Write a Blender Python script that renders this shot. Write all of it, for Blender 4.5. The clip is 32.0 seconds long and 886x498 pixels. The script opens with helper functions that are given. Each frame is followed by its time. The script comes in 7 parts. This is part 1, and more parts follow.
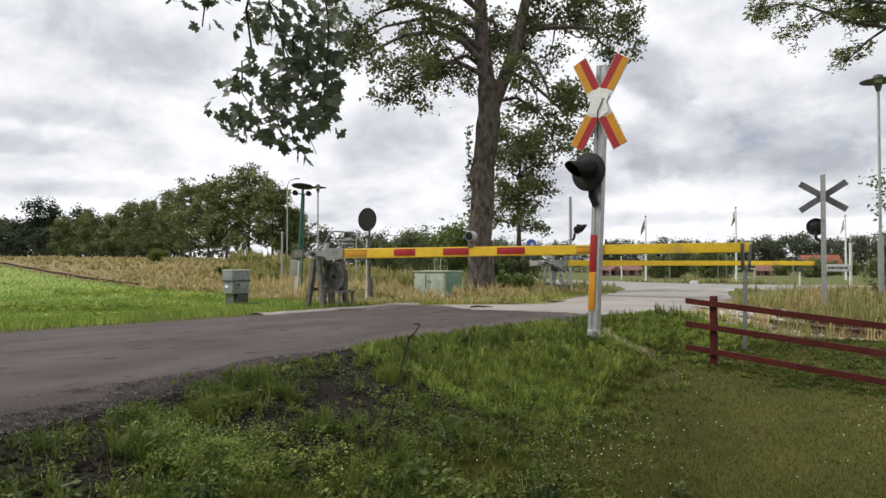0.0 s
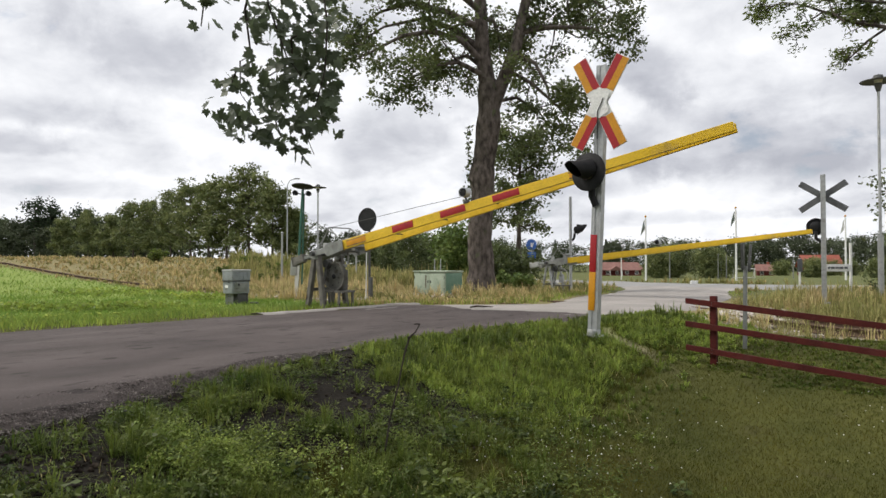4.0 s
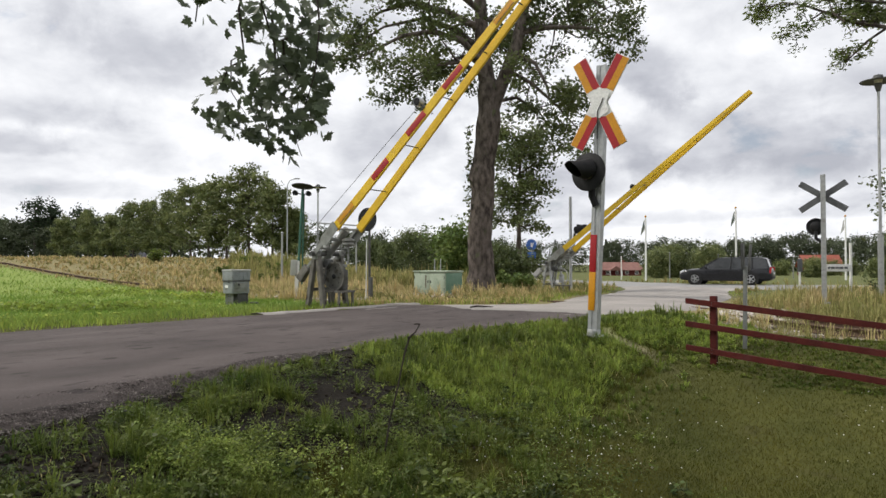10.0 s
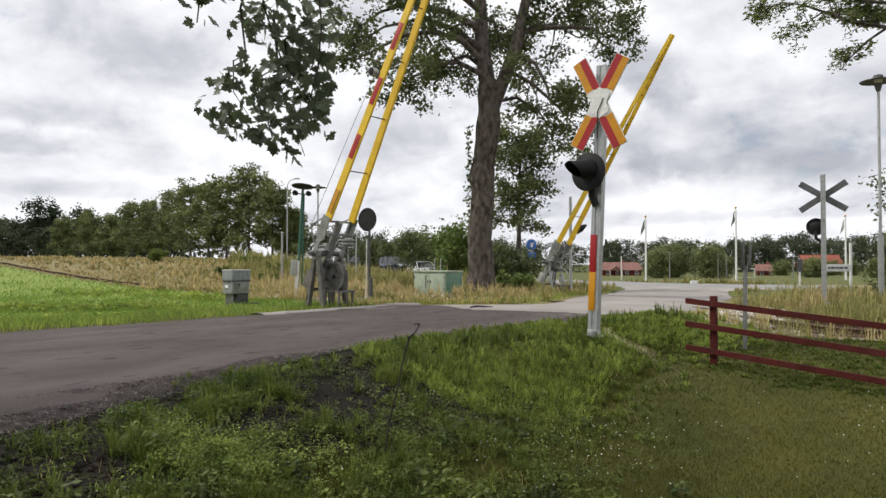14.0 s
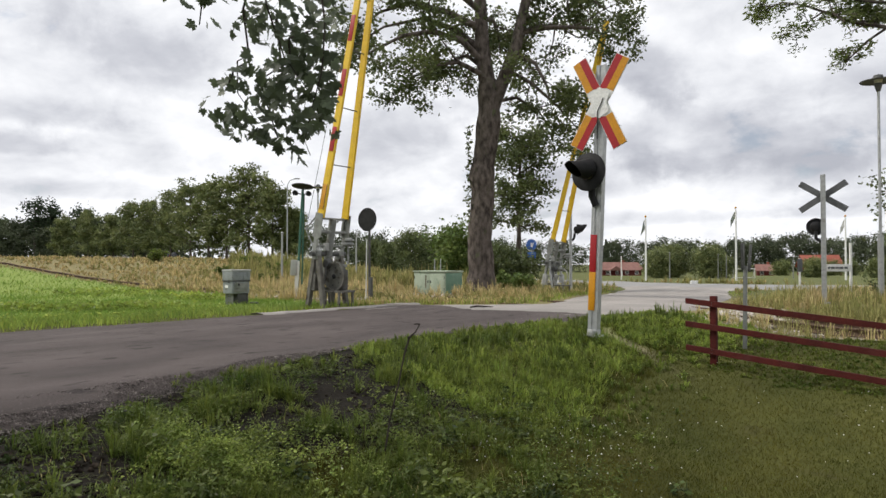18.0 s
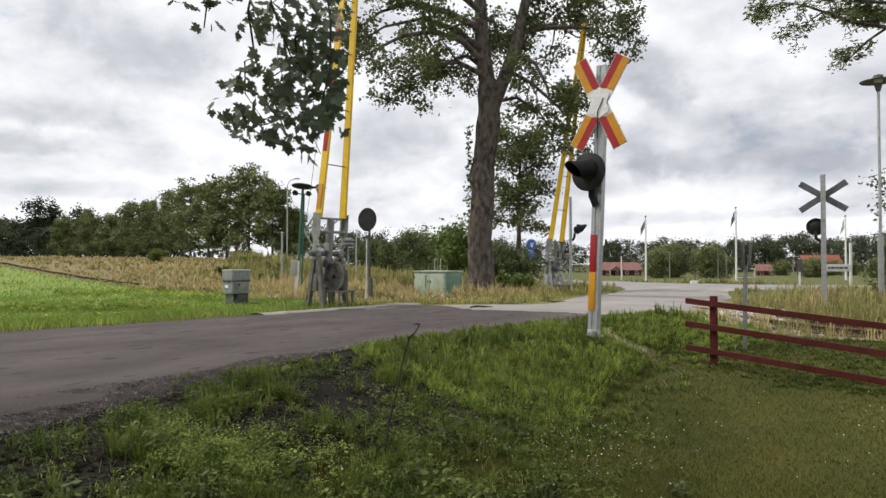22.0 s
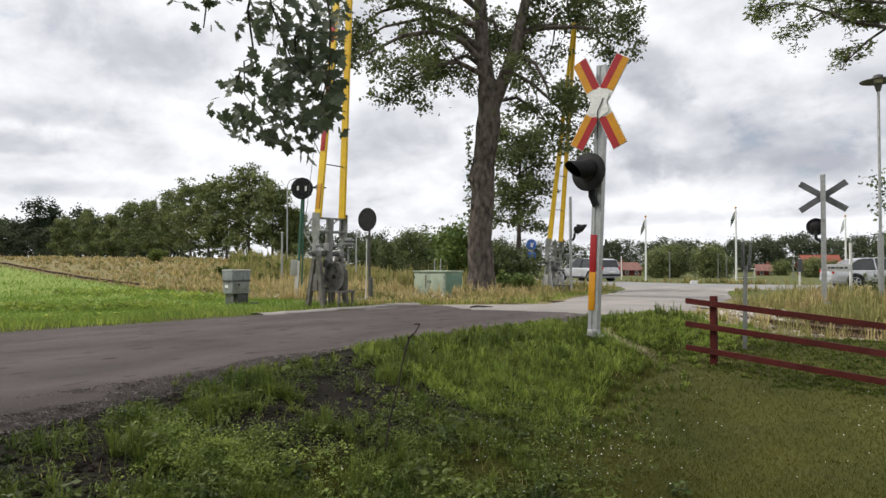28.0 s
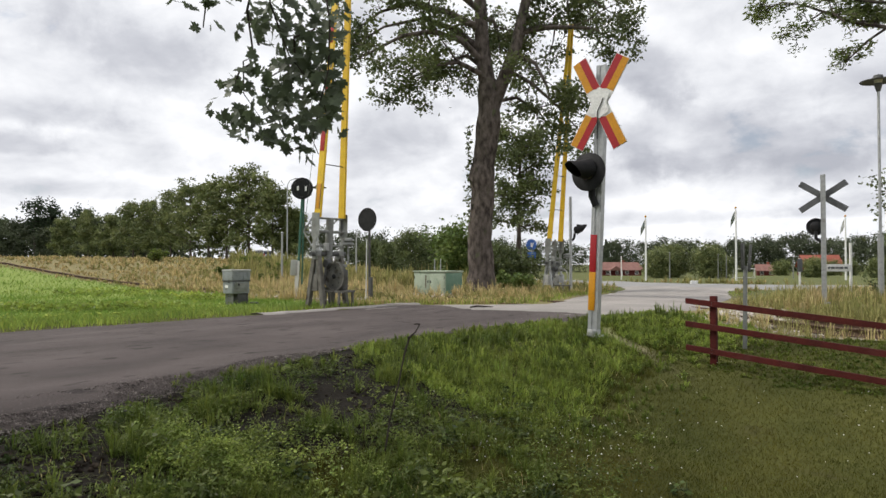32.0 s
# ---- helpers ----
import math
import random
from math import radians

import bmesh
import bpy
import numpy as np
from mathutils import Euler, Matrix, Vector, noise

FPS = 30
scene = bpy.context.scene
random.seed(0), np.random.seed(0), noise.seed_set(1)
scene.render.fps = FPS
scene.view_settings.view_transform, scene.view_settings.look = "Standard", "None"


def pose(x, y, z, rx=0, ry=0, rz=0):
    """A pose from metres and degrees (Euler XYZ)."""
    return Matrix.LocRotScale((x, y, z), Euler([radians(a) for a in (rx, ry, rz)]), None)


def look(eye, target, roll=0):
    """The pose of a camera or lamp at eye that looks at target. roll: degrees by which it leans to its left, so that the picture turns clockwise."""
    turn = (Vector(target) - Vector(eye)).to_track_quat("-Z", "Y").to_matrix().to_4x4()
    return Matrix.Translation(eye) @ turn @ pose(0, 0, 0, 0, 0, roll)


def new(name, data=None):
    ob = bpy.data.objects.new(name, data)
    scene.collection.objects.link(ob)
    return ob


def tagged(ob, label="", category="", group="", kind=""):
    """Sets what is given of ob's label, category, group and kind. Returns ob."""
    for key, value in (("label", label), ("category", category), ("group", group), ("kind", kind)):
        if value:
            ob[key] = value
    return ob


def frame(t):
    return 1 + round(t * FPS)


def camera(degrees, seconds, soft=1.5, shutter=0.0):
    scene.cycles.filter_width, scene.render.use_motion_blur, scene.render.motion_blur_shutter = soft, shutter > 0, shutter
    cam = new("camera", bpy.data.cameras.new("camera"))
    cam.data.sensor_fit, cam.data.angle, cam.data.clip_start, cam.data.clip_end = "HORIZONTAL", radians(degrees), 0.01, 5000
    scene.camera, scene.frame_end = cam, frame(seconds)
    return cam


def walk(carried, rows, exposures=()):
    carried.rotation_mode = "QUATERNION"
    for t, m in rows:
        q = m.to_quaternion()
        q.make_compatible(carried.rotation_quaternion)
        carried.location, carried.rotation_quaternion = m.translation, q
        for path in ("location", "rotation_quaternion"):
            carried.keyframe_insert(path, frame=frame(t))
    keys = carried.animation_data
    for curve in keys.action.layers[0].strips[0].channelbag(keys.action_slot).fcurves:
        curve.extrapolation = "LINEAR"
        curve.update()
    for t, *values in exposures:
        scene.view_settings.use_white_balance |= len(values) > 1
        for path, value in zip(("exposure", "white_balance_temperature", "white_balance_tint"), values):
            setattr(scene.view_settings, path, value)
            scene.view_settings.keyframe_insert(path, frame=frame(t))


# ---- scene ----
cam = camera(67.2, 32.0, soft=1.5)
EYE = (0.0, 0.0, 0.85)
walk(cam, [(0.0, look(EYE, (0.0, 10.0, 1.079))), (32.0, look(EYE, (0.0, 10.0, 1.079)))])

# ---- world and sun ----
SUN_UP, SUN_ROUND = 46.0, -80.0          # degrees above the horizon, degrees round from straight ahead
world = bpy.data.worlds.new("sky")
scene.world = world
world.use_nodes = True


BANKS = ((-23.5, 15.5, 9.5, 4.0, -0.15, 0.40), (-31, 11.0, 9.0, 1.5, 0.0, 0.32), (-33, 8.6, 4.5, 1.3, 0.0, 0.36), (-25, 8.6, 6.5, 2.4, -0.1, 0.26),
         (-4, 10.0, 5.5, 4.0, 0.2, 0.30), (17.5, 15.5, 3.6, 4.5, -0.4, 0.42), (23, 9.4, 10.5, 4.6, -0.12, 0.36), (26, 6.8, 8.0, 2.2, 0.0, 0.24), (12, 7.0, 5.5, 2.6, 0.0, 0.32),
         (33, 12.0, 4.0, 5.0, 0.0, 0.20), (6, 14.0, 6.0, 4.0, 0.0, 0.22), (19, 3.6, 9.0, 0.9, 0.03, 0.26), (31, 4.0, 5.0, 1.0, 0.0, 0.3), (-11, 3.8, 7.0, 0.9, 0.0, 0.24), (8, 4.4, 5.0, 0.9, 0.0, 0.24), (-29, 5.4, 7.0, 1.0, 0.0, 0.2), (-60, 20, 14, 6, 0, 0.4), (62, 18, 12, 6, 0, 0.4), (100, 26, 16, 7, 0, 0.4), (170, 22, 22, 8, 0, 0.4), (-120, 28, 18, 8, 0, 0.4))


def sky_nodes():
    nt = world.node_tree
    nt.nodes.clear()
    add, link = nt.nodes.new, nt.links.new
    out, bg = add("ShaderNodeOutputWorld"), add("ShaderNodeBackground")
    sky = add("ShaderNodeTexSky")
    sky.sky_type, sky.sun_disc = "NISHITA", False
    sky.sun_elevation, sky.sun_rotation = radians(SUN_UP), radians(SUN_ROUND)
    tc, sep = add("ShaderNodeTexCoord"), add("ShaderNodeSeparateXYZ")
    link(tc.outputs["Generated"], sep.inputs[0])
    # flatten the direction on a cloud ceiling: xy / (z + 0.12)
    zz = add("ShaderNodeMath"); zz.operation = "MAXIMUM"; zz.inputs[1].default_value = 0.0
    link(sep.outputs["Z"], zz.inputs[0])
    zp = add("ShaderNodeMath"); zp.operation = "ADD"; zp.inputs[1].default_value = 0.55
    link(zz.outputs[0], zp.inputs[0])
    inv = add("ShaderNodeMath"); inv.operation = "DIVIDE"; inv.inputs[0].default_value = 1.0
    link(zp.outputs[0], inv.inputs[1])
    vec = add("ShaderNodeVectorMath"); vec.operation = "SCALE"
    link(tc.outputs["Generated"], vec.inputs[0]); link(inv.outputs[0], vec.inputs["Scale"])
    def math_node(op, x, y=None, z=None, clamp=False):
        n = add("ShaderNodeMath"); n.operation, n.use_clamp = op, clamp
        for k, v in enumerate((x, y, z)):
            if isinstance(v, (float, int)):
                n.inputs[k].default_value = v
            elif v is not None:
                link(v, n.inputs[k])
        return n.outputs[0]

    def cloud(shift):
        """Cloud thickness; shift samples it a little higher up."""
        place = add("ShaderNodeMapping")
        place.inputs["Location"].default_value = (3.3, 1.7, 0.4 + shift)
        place.inputs["Scale"].default_value = (2.3, 2.3, 3.3)
        link(vec.outputs[0], place.inputs[0])
        total = None
        for scale, detail, rough, weight in ((1.25, 3.0, 0.45, 0.60), (3.2, 9.0, 0.56, 0.41)):
            n = add("ShaderNodeTexNoise")
            n.inputs["Scale"].default_value, n.inputs["Detail"].default_value, n.inputs["Roughness"].default_value = scale, detail, rough
            n.inputs["Distortion"].default_value = 0.25
            link(place.outputs[0], n.inputs["Vector"])
            total = math_node("MULTIPLY", n.outputs["Fac"], weight) if total is None else math_node("MULTIPLY_ADD", n.outputs["Fac"], weight, total)
        return total
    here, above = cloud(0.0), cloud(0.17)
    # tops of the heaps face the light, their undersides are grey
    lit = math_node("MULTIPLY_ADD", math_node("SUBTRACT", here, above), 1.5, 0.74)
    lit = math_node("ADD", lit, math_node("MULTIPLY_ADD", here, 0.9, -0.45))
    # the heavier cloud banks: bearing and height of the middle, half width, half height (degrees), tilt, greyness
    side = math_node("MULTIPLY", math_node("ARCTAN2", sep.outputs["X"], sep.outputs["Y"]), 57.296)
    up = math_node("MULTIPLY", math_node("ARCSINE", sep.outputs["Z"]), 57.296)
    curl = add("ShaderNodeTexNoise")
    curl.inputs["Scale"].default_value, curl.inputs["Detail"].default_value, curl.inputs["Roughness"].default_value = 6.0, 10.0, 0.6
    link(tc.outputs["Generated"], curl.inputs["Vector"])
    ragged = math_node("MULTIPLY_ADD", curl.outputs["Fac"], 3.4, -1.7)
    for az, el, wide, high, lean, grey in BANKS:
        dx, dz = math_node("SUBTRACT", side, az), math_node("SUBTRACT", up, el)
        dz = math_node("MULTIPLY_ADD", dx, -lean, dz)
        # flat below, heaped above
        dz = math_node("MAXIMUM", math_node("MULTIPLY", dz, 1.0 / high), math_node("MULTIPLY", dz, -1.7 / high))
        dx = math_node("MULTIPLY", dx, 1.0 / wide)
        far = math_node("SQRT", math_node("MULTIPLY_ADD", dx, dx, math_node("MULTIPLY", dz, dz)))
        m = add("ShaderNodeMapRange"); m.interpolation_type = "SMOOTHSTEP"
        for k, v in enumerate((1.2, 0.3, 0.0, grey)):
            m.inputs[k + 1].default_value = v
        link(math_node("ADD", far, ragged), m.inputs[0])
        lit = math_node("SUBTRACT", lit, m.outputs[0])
    fluff = math_node("MULTIPLY_ADD", curl.outputs["Fac"], 0.5, -0.25)
    lit = math_node("SUBTRACT", lit, fluff, None, True)
    ramp = add("ShaderNodeValToRGB")
    e = ramp.color_ramp.elements
    e[0].position, e[0].color = 0.05, (4.9, 5.05, 5.65, 1)
    e[1].position, e[1].color = 0.85, (10.2, 10.3, 10.6, 1)
    m = e.new(0.35); m.color = (6.6, 6.75, 7.3, 1)
    m = e.new(0.6); m.color = (8.4, 8.55, 9.0, 1)
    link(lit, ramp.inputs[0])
    gap = add("ShaderNodeValToRGB")
    g = gap.color_ramp.elements
    g[0].position, g[0].color = 0.335, (0.6, 0.6, 0.6, 1)
    g[1].position, g[1].color = 0.385, (1, 1, 1, 1)
    link(here, gap.inputs[0])
    both = add("ShaderNodeMix"); both.data_type = "RGBA"
    link(gap.outputs[0], both.inputs["Factor"])
    link(sky.outputs[0], both.inputs["A"]); link(ramp.outputs[0], both.inputs["B"])
    link(both.outputs["Result"], bg.inputs["Color"])
    bg.inputs["Strength"].default_value = 0.1
    link(bg.outputs[0], out.inputs[0])


sky_nodes()
sun_data = bpy.data.lights.new("sun", "SUN")
sun_data.energy, sun_data.angle, sun_data.color = 3.0, radians(14), (1.0, 0.95, 0.87)
sun = new("sun", sun_data)
_a, _e = radians(SUN_ROUND), radians(SUN_UP)
sun.matrix_world = look((60 * math.sin(_a) * math.cos(_e), 60 * math.cos(_a) * math.cos(_e), 60 * math.sin(_e)), (0, 0, 0))
scene.view_settings.exposure = 0.0

# ---- materials ----
def material(name, low, high, scale=6.0, rough=0.7, metal=0.0, bump=0.15, fine=60.0, stain=None, stain_scale=1.2,
             stain_at=0.56, thin=0.0, island=0.0, object_vary=0.0, spec=0.4, coat=0.0, stretch=(1, 1, 1), turn=0.0, deep=0.02):
    """Two colours mixed by a broad noise, varied by a fine one, with stains, relief and, for thin leaves, light through them."""
    mt = bpy.data.materials.new(name)
    mt.use_nodes = True
    nt = mt.node_tree
    add, link = nt.nodes.new, nt.links.new
    bsdf = nt.nodes["Principled BSDF"]
    tc, mp = add("ShaderNodeTexCoord"), add("ShaderNodeMapping")
    mp.inputs["Scale"].default_value = stretch
    first = add("ShaderNodeMapping")
    first.inputs["Rotation"].default_value = (0, 0, radians(turn))
    link(tc.outputs["Object"], first.inputs[0])
    link(first.outputs[0], mp.inputs[0])

    def noise_tex(s, detail=5.0):
        n = add("ShaderNodeTexNoise")
        n.inputs["Scale"].default_value, n.inputs["Detail"].default_value = s, detail
        link(mp.outputs[0], n.inputs["Vector"])
        return n.outputs["Fac"]

    def remap(sock, a, b, lo=0.0, hi=1.0):
        r = add("ShaderNodeMapRange")
        for k, v in enumerate((a, b, lo, hi)):
            r.inputs[k + 1].default_value = v
        link(sock, r.inputs[0])
        return r.outputs[0]

    def mix(fac, a, b):
        x = add("ShaderNodeMix"); x.data_type = "RGBA"
        for sock, v in (("Factor", fac), ("A", a), ("B", b)):
            if isinstance(v, (tuple, float)):
                x.inputs[sock].default_value = v if isinstance(v, float) else (*v, 1)
            else:
                link(v, x.inputs[sock])
        return x.outputs["Result"]

    grain = noise_tex(fine, 3.0)
    col = mix(remap(noise_tex(scale), 0.32, 0.68), low, high)
    if stain:
        col = mix(remap(noise_tex(stain_scale, 7.0), stain_at, stain_at + 0.09), col, stain)
    value = remap(grain, 0.25, 0.75, 0.82, 1.15)
    if island or object_vary:
        src = add("ShaderNodeNewGeometry").outputs["Random Per Island"] if island else add("ShaderNodeObjectInfo").outputs["Random"]
        k = island or object_vary
        mul = add("ShaderNodeMath"); mul.operation = "MULTIPLY"
        link(value, mul.inputs[0]); link(remap(src, 0, 1, 1 - k, 1 + k), mul.inputs[1])
        value = mul.outputs[0]
    hsv = add("ShaderNodeHueSaturation")
    link(col, hsv.inputs["Color"]); link(value, hsv.inputs["Value"])
    if island:
        again = add("ShaderNodeMath"); again.operation = "FRACT"
        times = add("ShaderNodeMath"); times.operation = "MULTIPLY"; times.inputs[1].default_value = 17.3
        link(src, times.inputs[0]); link(times.outputs[0], again.inputs[0])
        link(remap(again.outputs[0], 0, 1, 0.485, 0.515), hsv.inputs["Hue"])
    link(hsv.outputs[0], bsdf.inputs["Base Color"])
    link(remap(grain, 0.3, 0.7, max(rough - 0.08, 0.02), min(rough + 0.1, 1.0)), bsdf.inputs["Roughness"])
    bsdf.inputs["Metallic"].default_value = metal
    bsdf.inputs["Specular IOR Level"].default_value = spec
    bsdf.inputs["Coat Weight"].default_value = coat
    if bump:
        bp = add("ShaderNodeBump")
        bp.inputs["Strength"].default_value, bp.inputs["Distance"].default_value = bump, deep
        link(grain, bp.inputs["Height"]); link(bp.outputs[0], bsdf.inputs["Normal"])
    if thin:
        tr, ms = add("ShaderNodeBsdfTranslucent"), add("ShaderNodeMixShader")
        link(hsv.outputs[0], tr.inputs["Color"])
        ms.inputs[0].default_value = thin
        link(bsdf.outputs[0], ms.inputs[1]); link(tr.outputs[0], ms.inputs[2])
        link(ms.outputs[0], nt.nodes["Material Output"].inputs["Surface"])
    return mt


ASPHALT = material("worn_asphalt", (0.062, 0.051, 0.049), (0.104, 0.086, 0.082), 1.3, 0.9, 0, 0.6, 90, (0.034, 0.028, 0.027), 6.0, 0.59, spec=0.2, stretch=(1.3, 0.5, 1.0), turn=37.4)
PALE_ASPHALT = material("pale_gravelly_asphalt", (0.25, 0.232, 0.215), (0.335, 0.31, 0.288), 0.9, 0.95, 0, 0.4, 70, (0.15, 0.135, 0.12), 0.5, 0.6, spec=0.2)
STREET_MAT = material("street_asphalt", (0.22, 0.215, 0.21), (0.28, 0.275, 0.265), 0.6, 0.9, 0, 0.3, 40, spec=0.2)
GRIT = material("road_edge_grit", (0.045, 0.038, 0.036), (0.18, 0.158, 0.148), 14, 0.95, 0, 0.4, 60, island=0.5, spec=0.2)
BALLAST = material("brown_ballast_stone", (0.27, 0.235, 0.2), (0.55, 0.51, 0.46), 9, 0.95, 0, 0.4, 60, island=0.35, spec=0.2)
RUST = material("rusty_rail_steel", (0.075, 0.048, 0.034), (0.14, 0.09, 0.062), 12, 0.75, 0.3, 0.3, 80, spec=0.3)
RAIL_TOP = material("worn_rail_head", (0.22, 0.17, 0.14), (0.34, 0.29, 0.25), 12, 0.45, 0.8, 0.1, 80)
SLEEPER = material("weathered_timber_sleeper", (0.07, 0.055, 0.045), (0.13, 0.105, 0.085), 5, 0.95, 0, 0.5, 50, stretch=(1, 6, 6), spec=0.2)
GALV = material("dull_galvanised_steel", (0.33, 0.34, 0.34), (0.44, 0.45, 0.45), 14, 0.5, 0.55, 0.08, 90, (0.27, 0.27, 0.26), 4, 0.58)
GREY_PAINT = material("weathered_grey_paint", (0.165, 0.172, 0.16), (0.25, 0.258, 0.24), 7, 0.6, 0, 0.15, 60, (0.13, 0.12, 0.10), 5, 0.6)
DARK_STEEL = material("dark_grimy_steel", (0.06, 0.062, 0.06), (0.105, 0.105, 0.1), 9, 0.6, 0.2, 0.15, 60)
YELLOW = material("yellow_barrier_paint", (0.66, 0.42, 0.016), (0.76, 0.5, 0.025), 5, 0.42, 0, 0.05, 50, (0.5, 0.33, 0.05), 3, 0.62)
RED = material("red_reflective_panel", (0.30, 0.009, 0.014), (0.39, 0.014, 0.018), 8, 0.4, 0, 0.05, 60)
AMBER = material("amber_reflective_panel", (0.52, 0.225, 0.004), (0.6, 0.27, 0.008), 8, 0.4, 0, 0.05, 60)
WHITE = material("white_enamel", (0.70, 0.70, 0.68), (0.80, 0.80, 0.78), 6, 0.45, 0, 0.05, 50, (0.66, 0.65, 0.62), 6, 0.62)
BLACK = material("matt_black_paint", (0.012, 0.012, 0.013), (0.024, 0.024, 0.025), 8, 0.65, 0, 0.08, 60, spec=0.2)
LENS = material("dark_signal_lens", (0.02, 0.01, 0.01), (0.04, 0.018, 0.018), 6, 0.15, 0, 0.0, 40, coat=0.5)
SIGN_BACK = material("grey_sign_back", (0.09, 0.095, 0.10), (0.14, 0.145, 0.15), 8, 0.6, 0.2, 0.05, 60)
CABINET_GREEN = material("faded_green_cabinet_paint", (0.29, 0.345, 0.26), (0.36, 0.42, 0.325), 4, 0.6, 0, 0.08, 50, (0.20, 0.27, 0.19), 5, 0.6)
CABINET_SHADE_SIDE = material("deep_green_shaded_side_paint", (0.11, 0.20, 0.14), (0.15, 0.25, 0.18), 4, 0.6, 0, 0.08, 50)
CASE_GREY = material("blue_grey_case_paint", (0.19, 0.21, 0.215), (0.27, 0.29, 0.295), 6, 0.6, 0, 0.1, 50, (0.15, 0.15, 0.14), 6, 0.6)
CABINET_GREY = material("light_grey_cabinet_paint", (0.33, 0.335, 0.315), (0.42, 0.425, 0.405), 6, 0.6, 0, 0.08, 50, (0.36, 0.35, 0.32), 6, 0.6)
FENCE_RED = material("oxblood_stained_timber", (0.052, 0.011, 0.009), (0.085, 0.016, 0.013), 5, 0.75, 0, 0.3, 40, (0.075, 0.02, 0.018), 4, 0.6, spec=0.15)
POLE_GREEN = material("dark_green_pole_paint", (0.03, 0.10, 0.075), (0.05, 0.15, 0.11), 8, 0.5, 0, 0.05, 60)
SIGN_BLUE = material("blue_sign_face", (0.025, 0.09, 0.32), (0.035, 0.11, 0.38), 8, 0.4, 0, 0.0, 60)
BARK = material("grey_brown_bark", (0.042, 0.034, 0.03), (0.16, 0.134, 0.118), 8, 0.95, 0, 0.8, 34, (0.10, 0.112, 0.06), 3.5, 0.62, stretch=(1, 1, 0.5), spec=0.15, deep=0.03)
TWIG = material("dark_twig_bark", (0.03, 0.025, 0.022), (0.06, 0.05, 0.042), 8, 0.9, 0, 0.3, 40, spec=0.15)
LEAF = material("dark_green_leaves", (0.055, 0.077, 0.028), (0.15, 0.178, 0.062), 0.8, 0.55, 0, 0.0, 8, thin=0.28, island=0.3, spec=0.35)
LEAF_OLIVE = material("olive_green_leaves", (0.075, 0.1, 0.038), (0.225, 0.25, 0.09), 0.8, 0.6, 0, 0.0, 6, thin=0.22, island=0.3, spec=0.3)
LEAF_ASH = material("ash_leaflets", (0.1, 0.135, 0.045), (0.21, 0.25, 0.085), 2.0, 0.55, 0, 0.0, 8, thin=0.45, island=0.3, spec=0.3)
LEAF_BUSH = material("fresh_green_bush_leaves", (0.075, 0.122, 0.03), (0.175, 0.232, 0.06), 1.2, 0.6, 0, 0.0, 8, thin=0.28, island=0.35, spec=0.3)
DRUM = material("grimy_olive_drum_paint", (0.07, 0.07, 0.062), (0.125, 0.122, 0.105), 7, 0.7, 0, 0.2, 50, (0.04, 0.033, 0.025), 6, 0.55, spec=0.25)
LEAF_FAR = material("far_wood_leaves", (0.045, 0.058, 0.033), (0.092, 0.11, 0.058), 0.2, 0.7, 0, 0.0, 3, thin=0.12, island=0.32, spec=0.2)
LEAF_PINE = material("dark_conifer_needles", (0.028, 0.044, 0.024), (0.052, 0.075, 0.038), 0.4, 0.7, 0, 0.0, 3, thin=0.08, island=0.3, spec=0.2)
MAPLE = material("maple_leaf_green", (0.058, 0.08, 0.046), (0.125, 0.155, 0.08), 3, 0.5, 0, 0.05, 20, thin=0.34, object_vary=0.3, spec=0.35)
LAWN = material("mown_lawn_blades", (0.048, 0.06, 0.006), (0.11, 0.101, 0.016), 1.3, 0.7, 0, 0.0, 5, thin=0.3, island=0.35, spec=0.25)
WEED = material("verge_weed_leaves", (0.06, 0.098, 0.016), (0.195, 0.235, 0.046), 1.6, 0.6, 0, 0.0, 6, thin=0.4, island=0.4, spec=0.3)
# fresh grass, lifted in colour to stand for sunlight on it
FRESH_SUNLIT = material("fresh_grass_sunlit_tone", (0.15, 0.215, 0.036), (0.33, 0.40, 0.08), 1.1, 0.6, 0, 0.0, 6, thin=0.42, island=0.35, spec=0.3)
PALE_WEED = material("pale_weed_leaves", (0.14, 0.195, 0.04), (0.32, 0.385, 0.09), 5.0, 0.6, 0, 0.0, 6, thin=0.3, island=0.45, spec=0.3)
# soil made darker than its own brown, for shade among the plants
SOIL = material("shade_darkened_crumbly_soil", (0.014, 0.011, 0.009), (0.042, 0.033, 0.025), 9, 0.95, 0, 0.4, 40, island=0.4, spec=0.1)
# herb leaves whose low tone carries the shade lying on the bank
HERB_SHADED = material("herb_leaves_shade_toned", (0.022, 0.04, 0.01), (0.18, 0.225, 0.045), 2.4, 0.6, 0, 0.0, 6, thin=0.2, island=0.45, spec=0.3)
MEADOW = material("bright_field_grass", (0.135, 0.228, 0.038), (0.235, 0.32, 0.062), 0.5, 0.7, 0, 0.0, 3, thin=0.3, island=0.25, spec=0.25)
DRY = material("dry_straw_grass", (0.41, 0.325, 0.155), (0.6, 0.495, 0.255), 0.6, 0.8, 0, 0.0, 5, thin=0.25, island=0.3, spec=0.2)
TALL = material("tall_wild_grass", (0.20, 0.205, 0.068), (0.38, 0.345, 0.14), 0.5, 0.75, 0, 0.0, 5, thin=0.25, island=0.35, spec=0.2)
FLOWER = material("white_clover_heads", (0.65, 0.65, 0.6), (0.78, 0.77, 0.72), 9, 0.8, 0, 0.0, 30, spec=0.2)
YELLOW_FLOWER = material("yellow_green_weed_heads", (0.24, 0.31, 0.05), (0.35, 0.41, 0.08), 9, 0.8, 0, 0.0, 30, spec=0.2)
